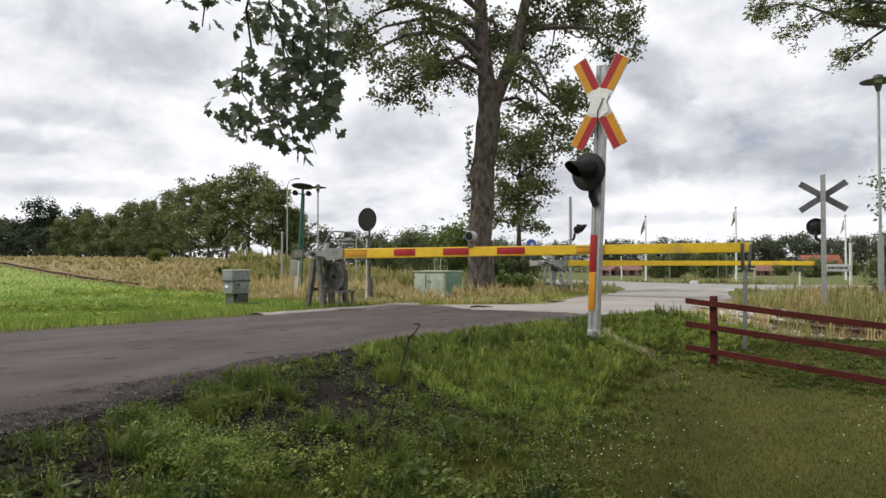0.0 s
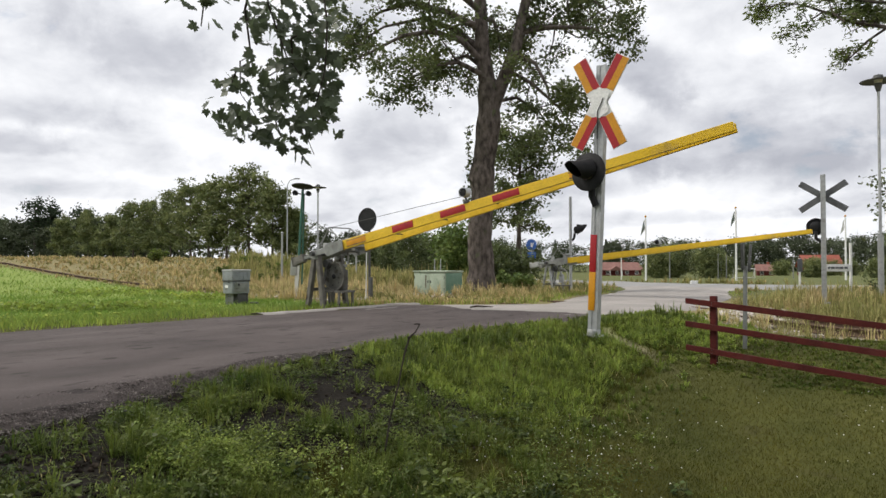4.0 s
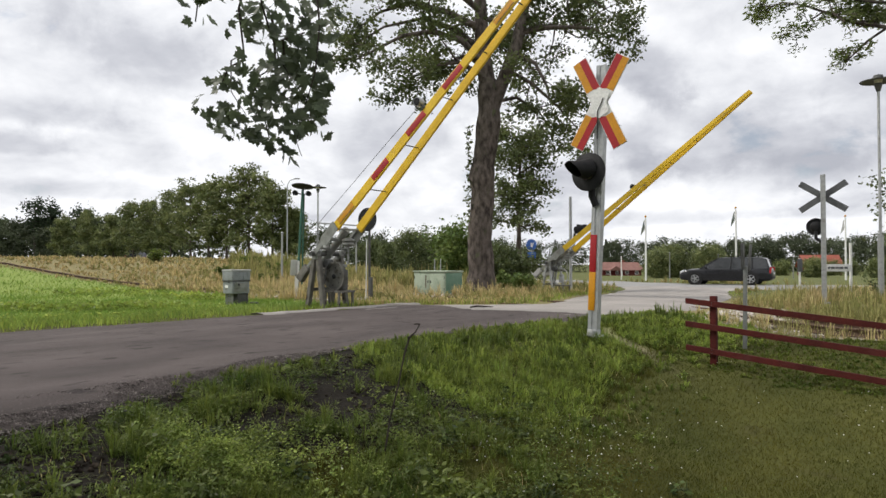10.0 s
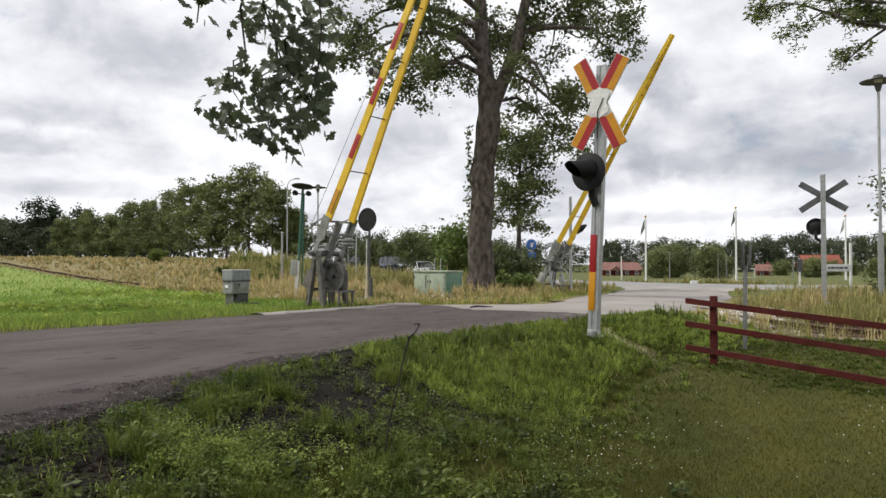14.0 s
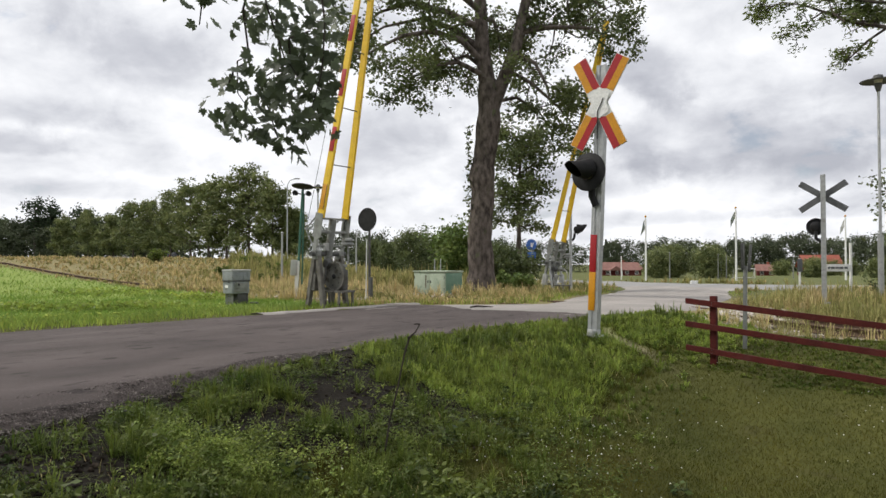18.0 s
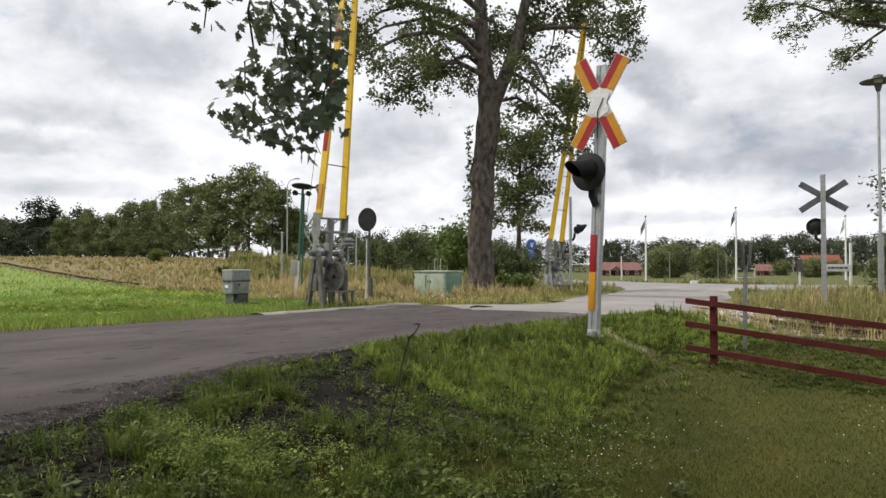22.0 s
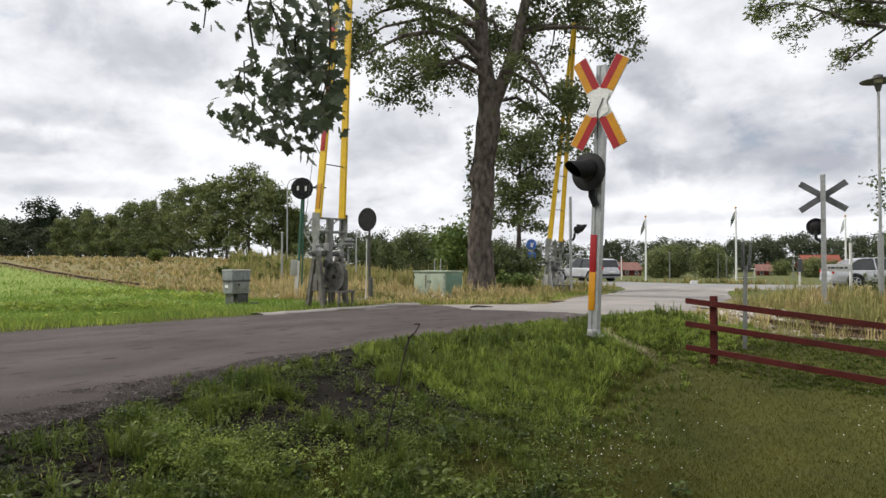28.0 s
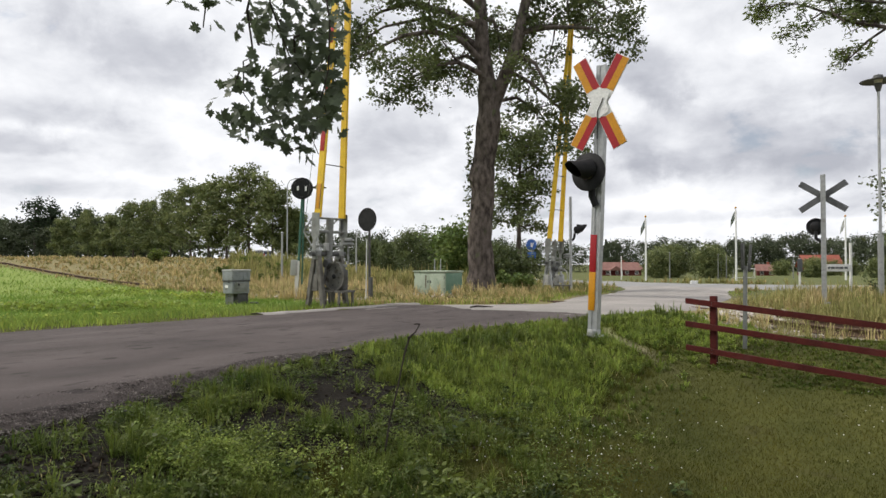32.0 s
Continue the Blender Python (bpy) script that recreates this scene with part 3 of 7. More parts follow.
def barrier(name, m, side, label, tip=0.125, draw_in=0.036, stand=None, leg_w=0.05, weight=None, drum=None):
    """A long twin-boom crossing barrier; x runs along the lowered boom, y along the road. side: where the outer boom lies."""
    b = thing(name, m, label, "crossing barrier", "crossing barriers")
    H = 1.05
    stand, weight = stand or LEG_PAINT, weight or GREY_PAINT
    works = DARK_STEEL if drum is None else GALV
    # legs and machine
    for y in (-0.30, 0.30):
        for x0, x1 in ((-0.26, -0.04), (0.22, 0.05)):
            bm = bmesh.new()
            w, d = leg_w, leg_w * 0.9
            lo = [bm.verts.new((x0 + sx * w, y + sy * d, -0.08)) for sx, sy in ((-1, -1), (1, -1), (1, 1), (-1, 1))]
            hi = [bm.verts.new((x1 + sx * w, y + sy * d, H - 0.03)) for sx, sy in ((-1, -1), (1, -1), (1, 1), (-1, 1))]
            bm.faces.new(lo[::-1]); bm.faces.new(hi)
            for i in range(4):
                bm.faces.new((lo[i], lo[(i + 1) % 4], hi[(i + 1) % 4], hi[i]))
            bmesh.ops.bevel(bm, geom=bm.edges[:], offset=0.008, segments=1, affect="EDGES")
            part("leg", bm, stand, b, "weathered stand leg")
    part("tie_bar", box((0.05, 0.66, 0.06), (-0.17, 0, 0.36), bevel=0.008), LEG_PAINT, b)
    part("machine_table", box((0.46, 0.42, 0.04), (0.31, 0, 0.325), bevel=0.008), LEG_PAINT, b)
    for x in (0.12, 0.50):
        for y in (-0.18, 0.18):
            part("table_leg", box((0.04, 0.04, 0.40), (x, y, 0.12), bevel=0.006), LEG_PAINT, b)
    mc = part("machine_housing", box((0.24, 0.20, 0.40) if drum is None else (0.14, 0.14, 0.26), (0.27, 0.08, 0.55), bevel=0.04), works, b,
              "dark grimy drive housing" if drum is None else "slim galvanised drive housing")
    part("housing_cap", box((0.20, 0.18, 0.06), (0.27, 0.08, 0.82), bevel=0.02), GREY_PAINT, mc)
    part("gearbox", lathe([(0, 0), (0.09, 0), (0.10, 0.03), (0.08, 0.14), (0, 0.15)], 18, Matrix.Translation((0.14, -0.06, 0.86)) @ Euler((radians(90), 0, 0)).to_matrix().to_4x4()), DARK_STEEL, mc)
    m = Matrix.Translation((0.31, -0.035, 0.615)) @ Euler((radians(90), 0, 0)).to_matrix().to_4x4()
    if drum is None:
        part("drum_cover", lathe([(0.0, 0.0), (0.262, 0.0), (0.278, 0.015), (0.278, 0.09), (0.262, 0.105), (0.245, 0.102), (0.235, 0.092), (0.11, 0.088), (0.09, 0.095), (0.0, 0.098)], 36, m), DRUM, mc, "round grimy olive drum cover")
        part("drum_rim", lathe([(0.25, 0.100), (0.281, 0.100), (0.281, 0.112), (0.25, 0.112)], 36, m, ring=True), LEG_PAINT, mc)
        part("crank_hub", lathe([(0, 0.09), (0.05, 0.09), (0.045, 0.115), (0.026, 0.13), (0, 0.13)], 16, m), BLACK, mc)
        for k in range(6):
            part("drum_bolt", lathe([(0, 0.088), (0.014, 0.088), (0.012, 0.1), (0, 0.1)], 6, m @ Matrix.Rotation(k * math.pi / 3 + 0.3, 4, "Z") @ Matrix.Translation((0.175, 0, 0))), BLACK, mc)
    else:
        part("guard_hoop", lathe([(0.27, 0.0), (0.295, 0.0), (0.295, 0.03), (0.27, 0.03)], 36, m, ring=True), drum, mc, "pale round guard hoop")
    part("brake_rod", bent([(0.10, -0.18, 0.95), (0.16, -0.2, 0.72), (0.10, -0.2, 0.45), (0.14, -0.18, 0.36)], 0.014, 6), DARK_STEEL, b)
    part("shaft", rod((0, -0.46, H), (0, 0.46, H), 0.045, n=14), DARK_STEEL, b)
    for s in (-1, 1):
        part("bearing", box((0.18, 0.10, 0.18), (0, s * 0.30, H - 0.02), bevel=0.025), GREY_PAINT, b)
    part("junction_box", box((0.11, 0.09, 0.24), (-0.20, 0.22, 0.70), bevel=0.012), CABINET_GREY, b, "pale grey junction box")
    part("cable_conduit", bent([(-0.20, 0.22, 0.6), (-0.22, 0.22, 0.3), (-0.20, 0.22, 0.0), (-0.2, 0.22, -0.1)], 0.018), DARK_STEEL, b)
    part("bell_post", rod((0.50, 0.06, 0.85), (0.50, 0.06, 1.24), 0.02, n=8), GREY_PAINT, b)
    part("warning_bell", lathe([(0, 1.20), (0.09, 1.20), (0.125, 1.23), (0.11, 1.265), (0.06, 1.275), (0.06, 1.29), (0.125, 1.30), (0.115, 1.335), (0.05, 1.36), (0, 1.36)], 22, Matrix.Translation((0.50, 0.06, 0))), GREY_PAINT, b, "grey double warning bell")
    part("control_box", box((0.10, 0.08, 0.15), (0.05, -0.10, H + 0.14), bevel=0.012), CABINET_GREY, b)
    part("box_bracket", rod((0.05, -0.10, H), (0.05, -0.10, H + 0.08), 0.015, n=6), DARK_STEEL, b)
    # the moving boom
    arm = part("boom", rod((0.16, -0.37, 0.0), (0.16, 0.37, 0.0), 0.022, n=8), GREY_PAINT, b, "grey steel boom carrier with yellow booms", pose(0, 0, H))
    part("cross_tube", rod((0.70, -0.37, 0.0), (0.70, 0.37, 0.0), 0.022, n=8), GREY_PAINT, arm)
    part("torque_tube", rod((-0.42, 0.0, -0.02), (0.70, 0.0, 0.0), 0.075, n=16), GREY_PAINT, arm)
    part("cross_tube", rod((0.44, -0.37, -0.03), (0.44, 0.37, -0.03), 0.03, n=10), GREY_PAINT, arm)
    part("stay_bar", rod((0.42, -0.28, 0.43), (0.42, 0.28, 0.43), 0.012, n=6), GREY_PAINT, arm)
    for s in (-1, 1):
        part("side_plate", slab([(-0.02, -0.045), (0.30, -0.05), (0.36, -0.125), (0.80, -0.10), (0.80, 0.10), (0.36, 0.105), (0.30, 0.05), (-0.02, 0.045)], 0.014, Matrix.Translation((0, s * 0.37 + 0.007, 0)) @ Euler((radians(90), 0, 0)).to_matrix().to_4x4()), GREY_PAINT, arm)
        part("clamp_bar", box((0.42, 0.05, 0.05), (0.58, s * 0.345, 0.05), (0, 0, 0), 0.008), GREY_PAINT, arm)
        part("weight_arm", box((0.50, 0.03, 0.06), (-0.22, s * 0.28, 0.0), (0, 0, 0), 0.006), GREY_PAINT, arm)
        part("stay", rod((0.10, s * 0.33, 0.06), (0.42, s * 0.28, 0.43), 0.014, n=6), GREY_PAINT, arm)
        part("stay", rod((0.76, s * 0.35, 0.07), (0.42, s * 0.28, 0.43), 0.014, n=6), GREY_PAINT, arm)
    for s in (-1, 1):
        cw = part("counterweight", box((0.34, 0.11, 0.17), (-0.55, s * 0.27, -0.01), (0, 6 * s, 0), 0.022), weight, arm, "blocky grey counterweight")
        part("weight_cap", box((0.03, 0.13, 0.20), (-0.70, s * 0.27, -0.01), (0, 6 * s, 0), 0.01), weight, cw)
    part("weight_tie", rod((-0.46, -0.3, 0), (-0.46, 0.3, 0), 0.02, n=8), DARK_STEEL, arm)
    L0, L1 = 0.72, 7.76

    def lateral(s):
        return 0.345 - draw_in * s
    for s in (-1, 1):
        v = []
        for x, h in ((L0, 0.175), (L1, tip)):
            y = s * lateral(x)
            v += [(x, y - 0.024, -h / 2), (x, y + 0.024, -h / 2), (x, y + 0.024, h / 2), (x, y - 0.024, h / 2)]
        bm = bmesh.new()
        q = [bm.verts.new(c) for c in v]
        for f in ((0, 1, 2, 3), (4, 7, 6, 5), (0, 4, 5, 1), (1, 5, 6, 2), (2, 6, 7, 3), (3, 7, 4, 0)):
            bm.faces.new([q[i] for i in f])
        bmesh.ops.bevel(bm, geom=bm.edges[:], offset=0.006, segments=1, affect="EDGES")
        part("boom_rail", bm, YELLOW, arm, "tapered yellow barrier boom")
    for x in (1.75, 2.85, 3.95, 4.95, 5.9, 6.8):
        w = lateral(x)
        part("spacer", rod((x, -w, 0), (x, w, 0), 0.011, n=6), DARK_STEEL, arm)
    tilt = math.degrees(math.atan(draw_in))
    for x0, x1, mt in ((2.0, 2.47, RED), (3.06, 3.57, RED), (4.10, 4.59, RED)):
        xm = (x0 + x1) / 2
        h = 0.175 - 0.0084 * (xm - L0)
        part("reflective_panel", box((x1 - x0, 0.006, h * 0.72), (xm, side * (lateral(xm) + 0.027), 0.004), (0, 0, -side * tilt), 0.001), mt, arm, "red reflective panel")
    for x0, x1 in ((0.88, 1.36), (5.44, 5.87)):
        xm = (x0 + x1) / 2
        h = 0.175 - 0.0084 * (xm - L0)
        bm = box((x1 - x0, 0.006, h * 0.62), (xm, side * (lateral(xm) + 0.027), 0), (0, 0, -side * tilt), 0.001)
        part("marking_plate", bm, AMBER, arm, "amber marking plate with dark border")
        for zz in (-1, 1):
            part("plate_border", box((x1 - x0 + 0.012, 0.005, 0.010), (xm, side * (lateral(xm) + 0.0285), zz * h * 0.31), (0, 0, -side * tilt)), DARK_STEEL, arm)
    lx = 3.60
    part("lamp_cable", bent([(0.42, side * 0.28, 0.42), (1.5, side * 0.27, 0.335), (2.6, side * 0.25, 0.265), (lx - 0.06, side * lateral(lx), 0.20)], 0.005, 5), DARK_STEEL, arm, "thin dark cable to the lamp")
    bm = rod((lx, side * lateral(lx), 0.05), (lx, side * lateral(lx), 0.20), 0.016, n=8)
    part("lamp_bracket", box((0.10, 0.07, 0.05), (lx, side * lateral(lx), 0.09), bevel=0.01, bm=bm), DARK_STEEL, arm)
    turn = Euler((radians(90), 0, 0)).to_matrix().to_4x4()
    lm = Matrix.Translation((lx, side * lateral(lx), 0.25)) @ turn
    lamp = part("boom_lamp", lathe([(0.0, -0.08), (0.065, -0.08), (0.08, -0.06), (0.08, 0.07), (0.074, 0.075), (0.068, 0.05), (0.0, 0.045)], 18, lm), GALV, arm, "small grey hooded lamp")
    part("lamp_glass", lathe([(0.0, 0.046), (0.066, 0.052), (0.05, 0.066), (0.0, 0.07)], 18, lm), BLACK, lamp, "dark lamp glass")
    part("lamp_glass", lathe([(0.0, -0.105), (0.045, -0.1), (0.066, -0.081), (0.0, -0.079)], 18, lm), BLACK, lamp, "dark lamp glass")
    return b, arm


NEAR_UP = [(0, 0.1), (0.4, 0.1), (0.7, 0.5), (1.0, 1.5), (1.3, 2.5), (2, 4.3), (3, 7.5), (4.3, 13.0), (5.5, 18.6), (6, 21.2), (7, 26.2), (8, 31.2),
           (9, 36.6), (10, 42.2), (11, 47.8), (12, 53.2), (13, 58.2), (14, 62.8), (15.2, 68.3), (16.5, 73.4), (17.2, 76.2), (18, 78.6), (19, 80.6),
           (20, 81.9), (22, 83.6), (24, 84.6), (26, 85.1), (28, 85.4), (32, 85.8)]
FAR_UP = [(0, -0.1), (2.0, -0.1), (2.4, 0.3), (3, 1.8), (4.3, 7.0), (5.5, 12.3), (6, 15.2), (7, 20.6), (8, 25.2), (9, 30.3), (10, 35.6), (11, 40.8), (12, 46.4),
          (13, 52.2), (14, 57.6), (15.2, 63.5), (16.5, 69.6), (18, 74.8), (20, 78.4), (22, 80.7), (25, 82.6), (28, 83.6), (32, 84.5)]
b1, arm1 = barrier("crossing_barrier", pose(-2.27, 13.17, 0.0, 0, 0, -37.4), -1, "grey and yellow twin-boom barrier beside the asphalt lane", weight=LEG_PAINT)
b2, arm2 = barrier("crossing_barrier", pose(3.62, 21.9, -0.16, 0, 0, -44.5), 1, "grey and yellow twin-boom barrier beyond the track", 0.105, 0.0385, GALV, 0.03, CABINET_GREY, GALV)
MOVES.append((arm1, [(t, pose(0, 0, 1.05, 0, -a, 0)) for t, a in NEAR_UP]))
MOVES.append((arm2, [(t, pose(0, 0, 1.05, 0, -a, 0)) for t, a in FAR_UP]))


# ---- crossing signs and signals ----
def cross_sign(parent, z, length, angle, width, back=False, dx=0.0):
    """A diagonal cross of four half arms in front of a pole, facing -y."""
    for sx in (-1, 1):
        for sz in (-1, 1):
            a = math.atan2(sz * math.sin(radians(angle)), sx * math.cos(radians(angle)))
            m = Matrix.Translation((dx, -0.09, z)) @ Euler((radians(90), 0, 0)).to_matrix().to_4x4() @ Matrix.Rotation(a, 4, "Z")
            up = 1 if sx * sz > 0 else -1       # the side of the arm that faces the pole's line
            w = width / 2
            plate = part("cross_arm", slab([(0.05, -w), (length, -w), (length, w), (0.05, w)], 0.012, m), SIGN_BACK if back else WHITE, parent,
                         "grey back of a cross arm" if back else "white-edged cross arm")
            if not back:
                e = 0.006
                part("red_stripe", slab([(0.20, 0), (length - e, 0), (length - e, up * (w - e)), (0.155, up * (w - e))][::up], 0.004,
                                        m @ Matrix.Translation((0, 0, 0.0125))), RED, plate)
                part("amber_stripe", slab([(0.20, -up * 0.001), (length - e, -up * 0.001), (length - e, -up * (w - e)), (0.20, -up * (w - e))][::-up], 0.004,
                                          m @ Matrix.Translation((0, 0, 0.0125))), AMBER, plate)
    if not back:
        m = Matrix.Translation((dx, -0.109, z)) @ Euler((radians(90), 0, 0)).to_matrix().to_4x4()
        part("cross_centre", slab([(-0.10, 0.0), (-0.135, -0.12), (0.0, -0.2), (0.135, -0.12), (0.10, 0.0), (0.135, 0.12), (0.0, 0.2), (-0.135, 0.12)], 0.004, m),
             WHITE, parent, "white centre plate")


def road_signal(parent, z, radius, dx=0.0, hood=0.34, y=-0.22, turn=0.0, yaw=0.0, slim=1.0, tilt=-6):
    """A round black board with a hooded lamp, facing -y."""
    m = Matrix.Translation((dx, y, z)) @ Euler((radians(90), 0, radians(turn))).to_matrix().to_4x4()
    bd = part("signal_board", lathe([(0, 0), (radius, 0), (radius, 0.012), (radius - 0.01, 0.018), (0, 0.018)], 36, m), BLACK, parent, "round black signal board")
    bm = lathe([(0.185, 0.0), (0.172, 0.06), (0.15, 0.14), (0.145, hood * 0.7), (0.14, hood), (0.13, hood), (0.134, hood * 0.7), (0.138, 0.14), (0.16, 0.05), (0.172, 0.0)], 28, ring=True)
    for v in bm.verts:          # the visor is cut away below
        if v.co.z > 0.1:
            v.co.z = 0.1 + (v.co.z - 0.1) * min(1.0, max(0.0, 0.72 + 0.5 * v.co.y / 0.14))
        v.co.x, v.co.y = v.co.x * slim, v.co.y * slim
    bmesh.ops.transform(bm, matrix=m @ Matrix.Translation((0, 0.035, 0)) @ Euler((radians(tilt), radians(yaw), 0)).to_matrix().to_4x4(), verts=bm.verts)
    part("lamp_hood", bm, BLACK, bd, "black lamp hood")
    part("lamp_lens", lathe([(0.0, 0.05), (0.11, 0.05), (0.07, 0.075), (0.0, 0.085)], 20, m), LENS, bd, "dark unlit signal lens")
    part("lamp_case", lathe([(0.0, 0.0), (0.14, 0.0), (0.13, -0.10), (0.06, -0.14), (0, -0.14)], 20, m), BLACK, bd)
    part("signal_bracket", bent([(dx, y + 0.10, z - 0.12), (dx, y + 0.12, z - 0.30), (0, -0.06, z - 0.42)], 0.045, 8), BLACK, parent)


def pole_profile(w, d, h):
    """A ribbed extruded pole."""
    o = [(-w, -d), (-w * 0.25, -d), (-w * 0.2, -d * 0.86), (w * 0.2, -d * 0.86), (w * 0.25, -d), (w, -d), (w, d), (-w, d)]
    return slab(o, h, Matrix.Identity(4))


def crossing_post():
    c = thing("crossing_sign", pose(1.94, 8.6, -0.05, 0, 2.4, -37.4), "grey post with red and amber cross and black signal", "crossing sign", "crossing signs")
    part("post", pole_profile(0.062, 0.055, 3.49), GALV, c, "ribbed galvanised post", pose(0, 0, -0.04))
    part("base_plate", box((0.20, 0.18, 0.025), (0, 0, -0.015), bevel=0.008), GALV, c)
    part("collar", lathe([(0.085, -0.005), (0.085, 0.055), (0.08, 0.065), (0.07, 0.065)], 16), GALV, c)
    part("red_panel", box((0.088, 0.006, 0.48), (-0.02, -0.060, 0.80 + 0.24), bevel=0.001), RED, c, "red reflective post panel")
    part("amber_panel", box((0.088, 0.006, 0.49), (-0.02, -0.060, 0.31 + 0.245), bevel=0.001), AMBER, c, "amber reflective post panel")
    cross_sign(c, 2.955, 0.635, 62.0, 0.20, dx=0.015)
    road_signal(c, 2.07, 0.245, -0.055, 0.32, -0.2, -8, -16, slim=0.74, tilt=5)
    part("cable", bent([(0.07, -0.118, 3.01), (0.04, -0.118, 2.93), (0.0, -0.12, 2.85), (0.0, -0.1, 2.5)], 0.006, 5), BLACK, c)
    return c


def far_crossing_post():
    c = thing("crossing_sign", pose(9.71, 17.0, -0.16, 0, 0, 142.6 + 8), "grey post with the back of a crossing cross beyond the track", "crossing sign", "crossing signs")
    part("post", pole_profile(0.058, 0.05, 3.3), GALV, c, "galvanised post")
    part("base_plate", box((0.26, 0.24, 0.03), (0, 0, 0.03), bevel=0.008), GALV, c)
    cross_sign(c, 2.75, 0.63, 34, 0.155, back=True)
    road_signal(c, 1.98, 0.225, 0.17)
    return c


def disc_signal():
    c = thing("warning_signal", pose(-1.70, 15.4, -0.02, 0, 0, -33), "grey post with a round black signal board by the track", "railway signal")
    part("post", rod((0, 0, 0), (0.0, 0, 2.0), 0.028, n=14), DARK_STEEL, c)
    part("conduit", rod((-0.085, -0.02, 0), (-0.06, -0.02, 1.45), 0.013, n=8), WHITE, c, "white cable pipe")
    part("cover", box((0.07, 0.07, 0.45), (0.05, 0, 0.35), bevel=0.015), DARK_STEEL, c)
    m = Matrix.Translation((0.0, -0.07, 1.90)) @ Euler((radians(90), 0, 0)).to_matrix().to_4x4()
    bd = part("signal_board", lathe([(0, 0), (0.265, 0), (0.27, 0.01), (0.265, 0.022), (0.24, 0.024), (0.235, 0.018), (0, 0.018)], 36, m), BLACK, c, "round dark signal board")
    part("board_hub", lathe([(0, 0.0), (0.06, 0.0), (0.05, -0.04), (0, -0.04)], 14, m), BLACK, bd)
    return c


def flap_signal():
    """A mast with a disc that lies flat or stands upright."""
    c = thing("disc_signal", pose(-3.72, 17.0, 0.14, 0, 3.0, 0), "green mast with a turning round signal disc by the track", "railway signal")
    part("mast", rod((0, 0, -0.05), (0, 0, 2.62), 0.038, 0.032, 14), POLE_GREEN, c, "dark green mast")
    part("back_mast", rod((0.10, 0.08, 0.2), (0.03, 0.05, 2.5), 0.02, 0.018, 10), POLE_GREEN, c)
    part("mast_box", box((0.16, 0.12, 0.40), (-0.09, -0.1, 0.62), bevel=0.02), CABINET_GREY, c, "pale grey control box")
    part("mast_base", box((0.10, 0.10, 0.9), (-0.02, 0.0, 0.35), bevel=0.015), WHITE, c)
    for s in (-1, 1):
        part("lamp", lathe([(0, -0.06), (0.06, -0.06), (0.065, 0.07), (0.05, 0.07), (0, 0.03)], 14,
                           Matrix.Translation((s * 0.17, -0.06, 2.52)) @ Euler((radians(90), 0, 0)).to_matrix().to_4x4()), BLACK, c, "small black lamp")
        part("lamp_stay", rod((0, 0, 2.5), (s * 0.17, 0, 2.52), 0.015, n=6), BLACK, c)
    d = part("turning_disc", lathe([(0, -0.012), (0.27, -0.012), (0.28, 0.0), (0.27, 0.012), (0, 0.012)], 36), BLACK, c, "round black turning disc", pose(0.0, 0.0, 2.70))
    for s in (-1, 1):
        part("disc_slot", box((0.05, 0.12, 0.012), (s * 0.10, 0.0, 0.018), bevel=0.002), WHITE, d, "white slot on the disc")
    part("disc_rim", lathe([(0.215, -0.016), (0.225, 0.0), (0.215, 0.016), (0.205, 0.0)], 36, ring=True), DARK_STEEL, d)
    MOVES.append((d, [(0, pose(0, -0.03, 2.70, -9)), (25.2, pose(0, -0.03, 2.70, -9)), (25.35, pose(0, -0.05, 2.69, 12)), (25.5, pose(0, -0.07, 2.67, 44)),
                      (25.8, pose(0, -0.1, 2.64, 80)), (26.1, pose(0, -0.1, 2.64, 86)), (32, pose(0, -0.1, 2.64, 86))]))


def far_lamp_signal():
    c = thing("road_signal", pose(4.9, 25.6, -0.15, 0, 0, 84), "grey post with a black hooded signal beyond the track", "railway signal")
    part("post", rod((0, 0, 0), (0, 0, 3.6), 0.06, 0.055, 12), GALV, c)
    road_signal(c, 2.32, 0.2, 0.0, 0.36, -0.26)


def boom_rest():
    c = thing("boom_rest", pose(3.70, 8.2, -0.32, 0, 0.8, -37.4), "grey forked rest post for the boom by the fence", "rest post")
    part("post", box((0.045, 0.045, 1.15), (0, 0, 0.575), bevel=0.008), GREY_PAINT, c)
    bm = box((0.03, 0.08, 0.32), (-0.02, -0.05, 1.27), (6, 0, 0), bevel=0.006)
    part("fork", box((0.03, 0.03, 0.34), (0.03, 0.09, 1.25), (-14, 0, 0), 0.006, bm), DARK_STEEL, c, "dark forked head")


crossing_post()
far_crossing_post()
disc_signal()
flap_signal()
far_lamp_signal()
boom_rest()

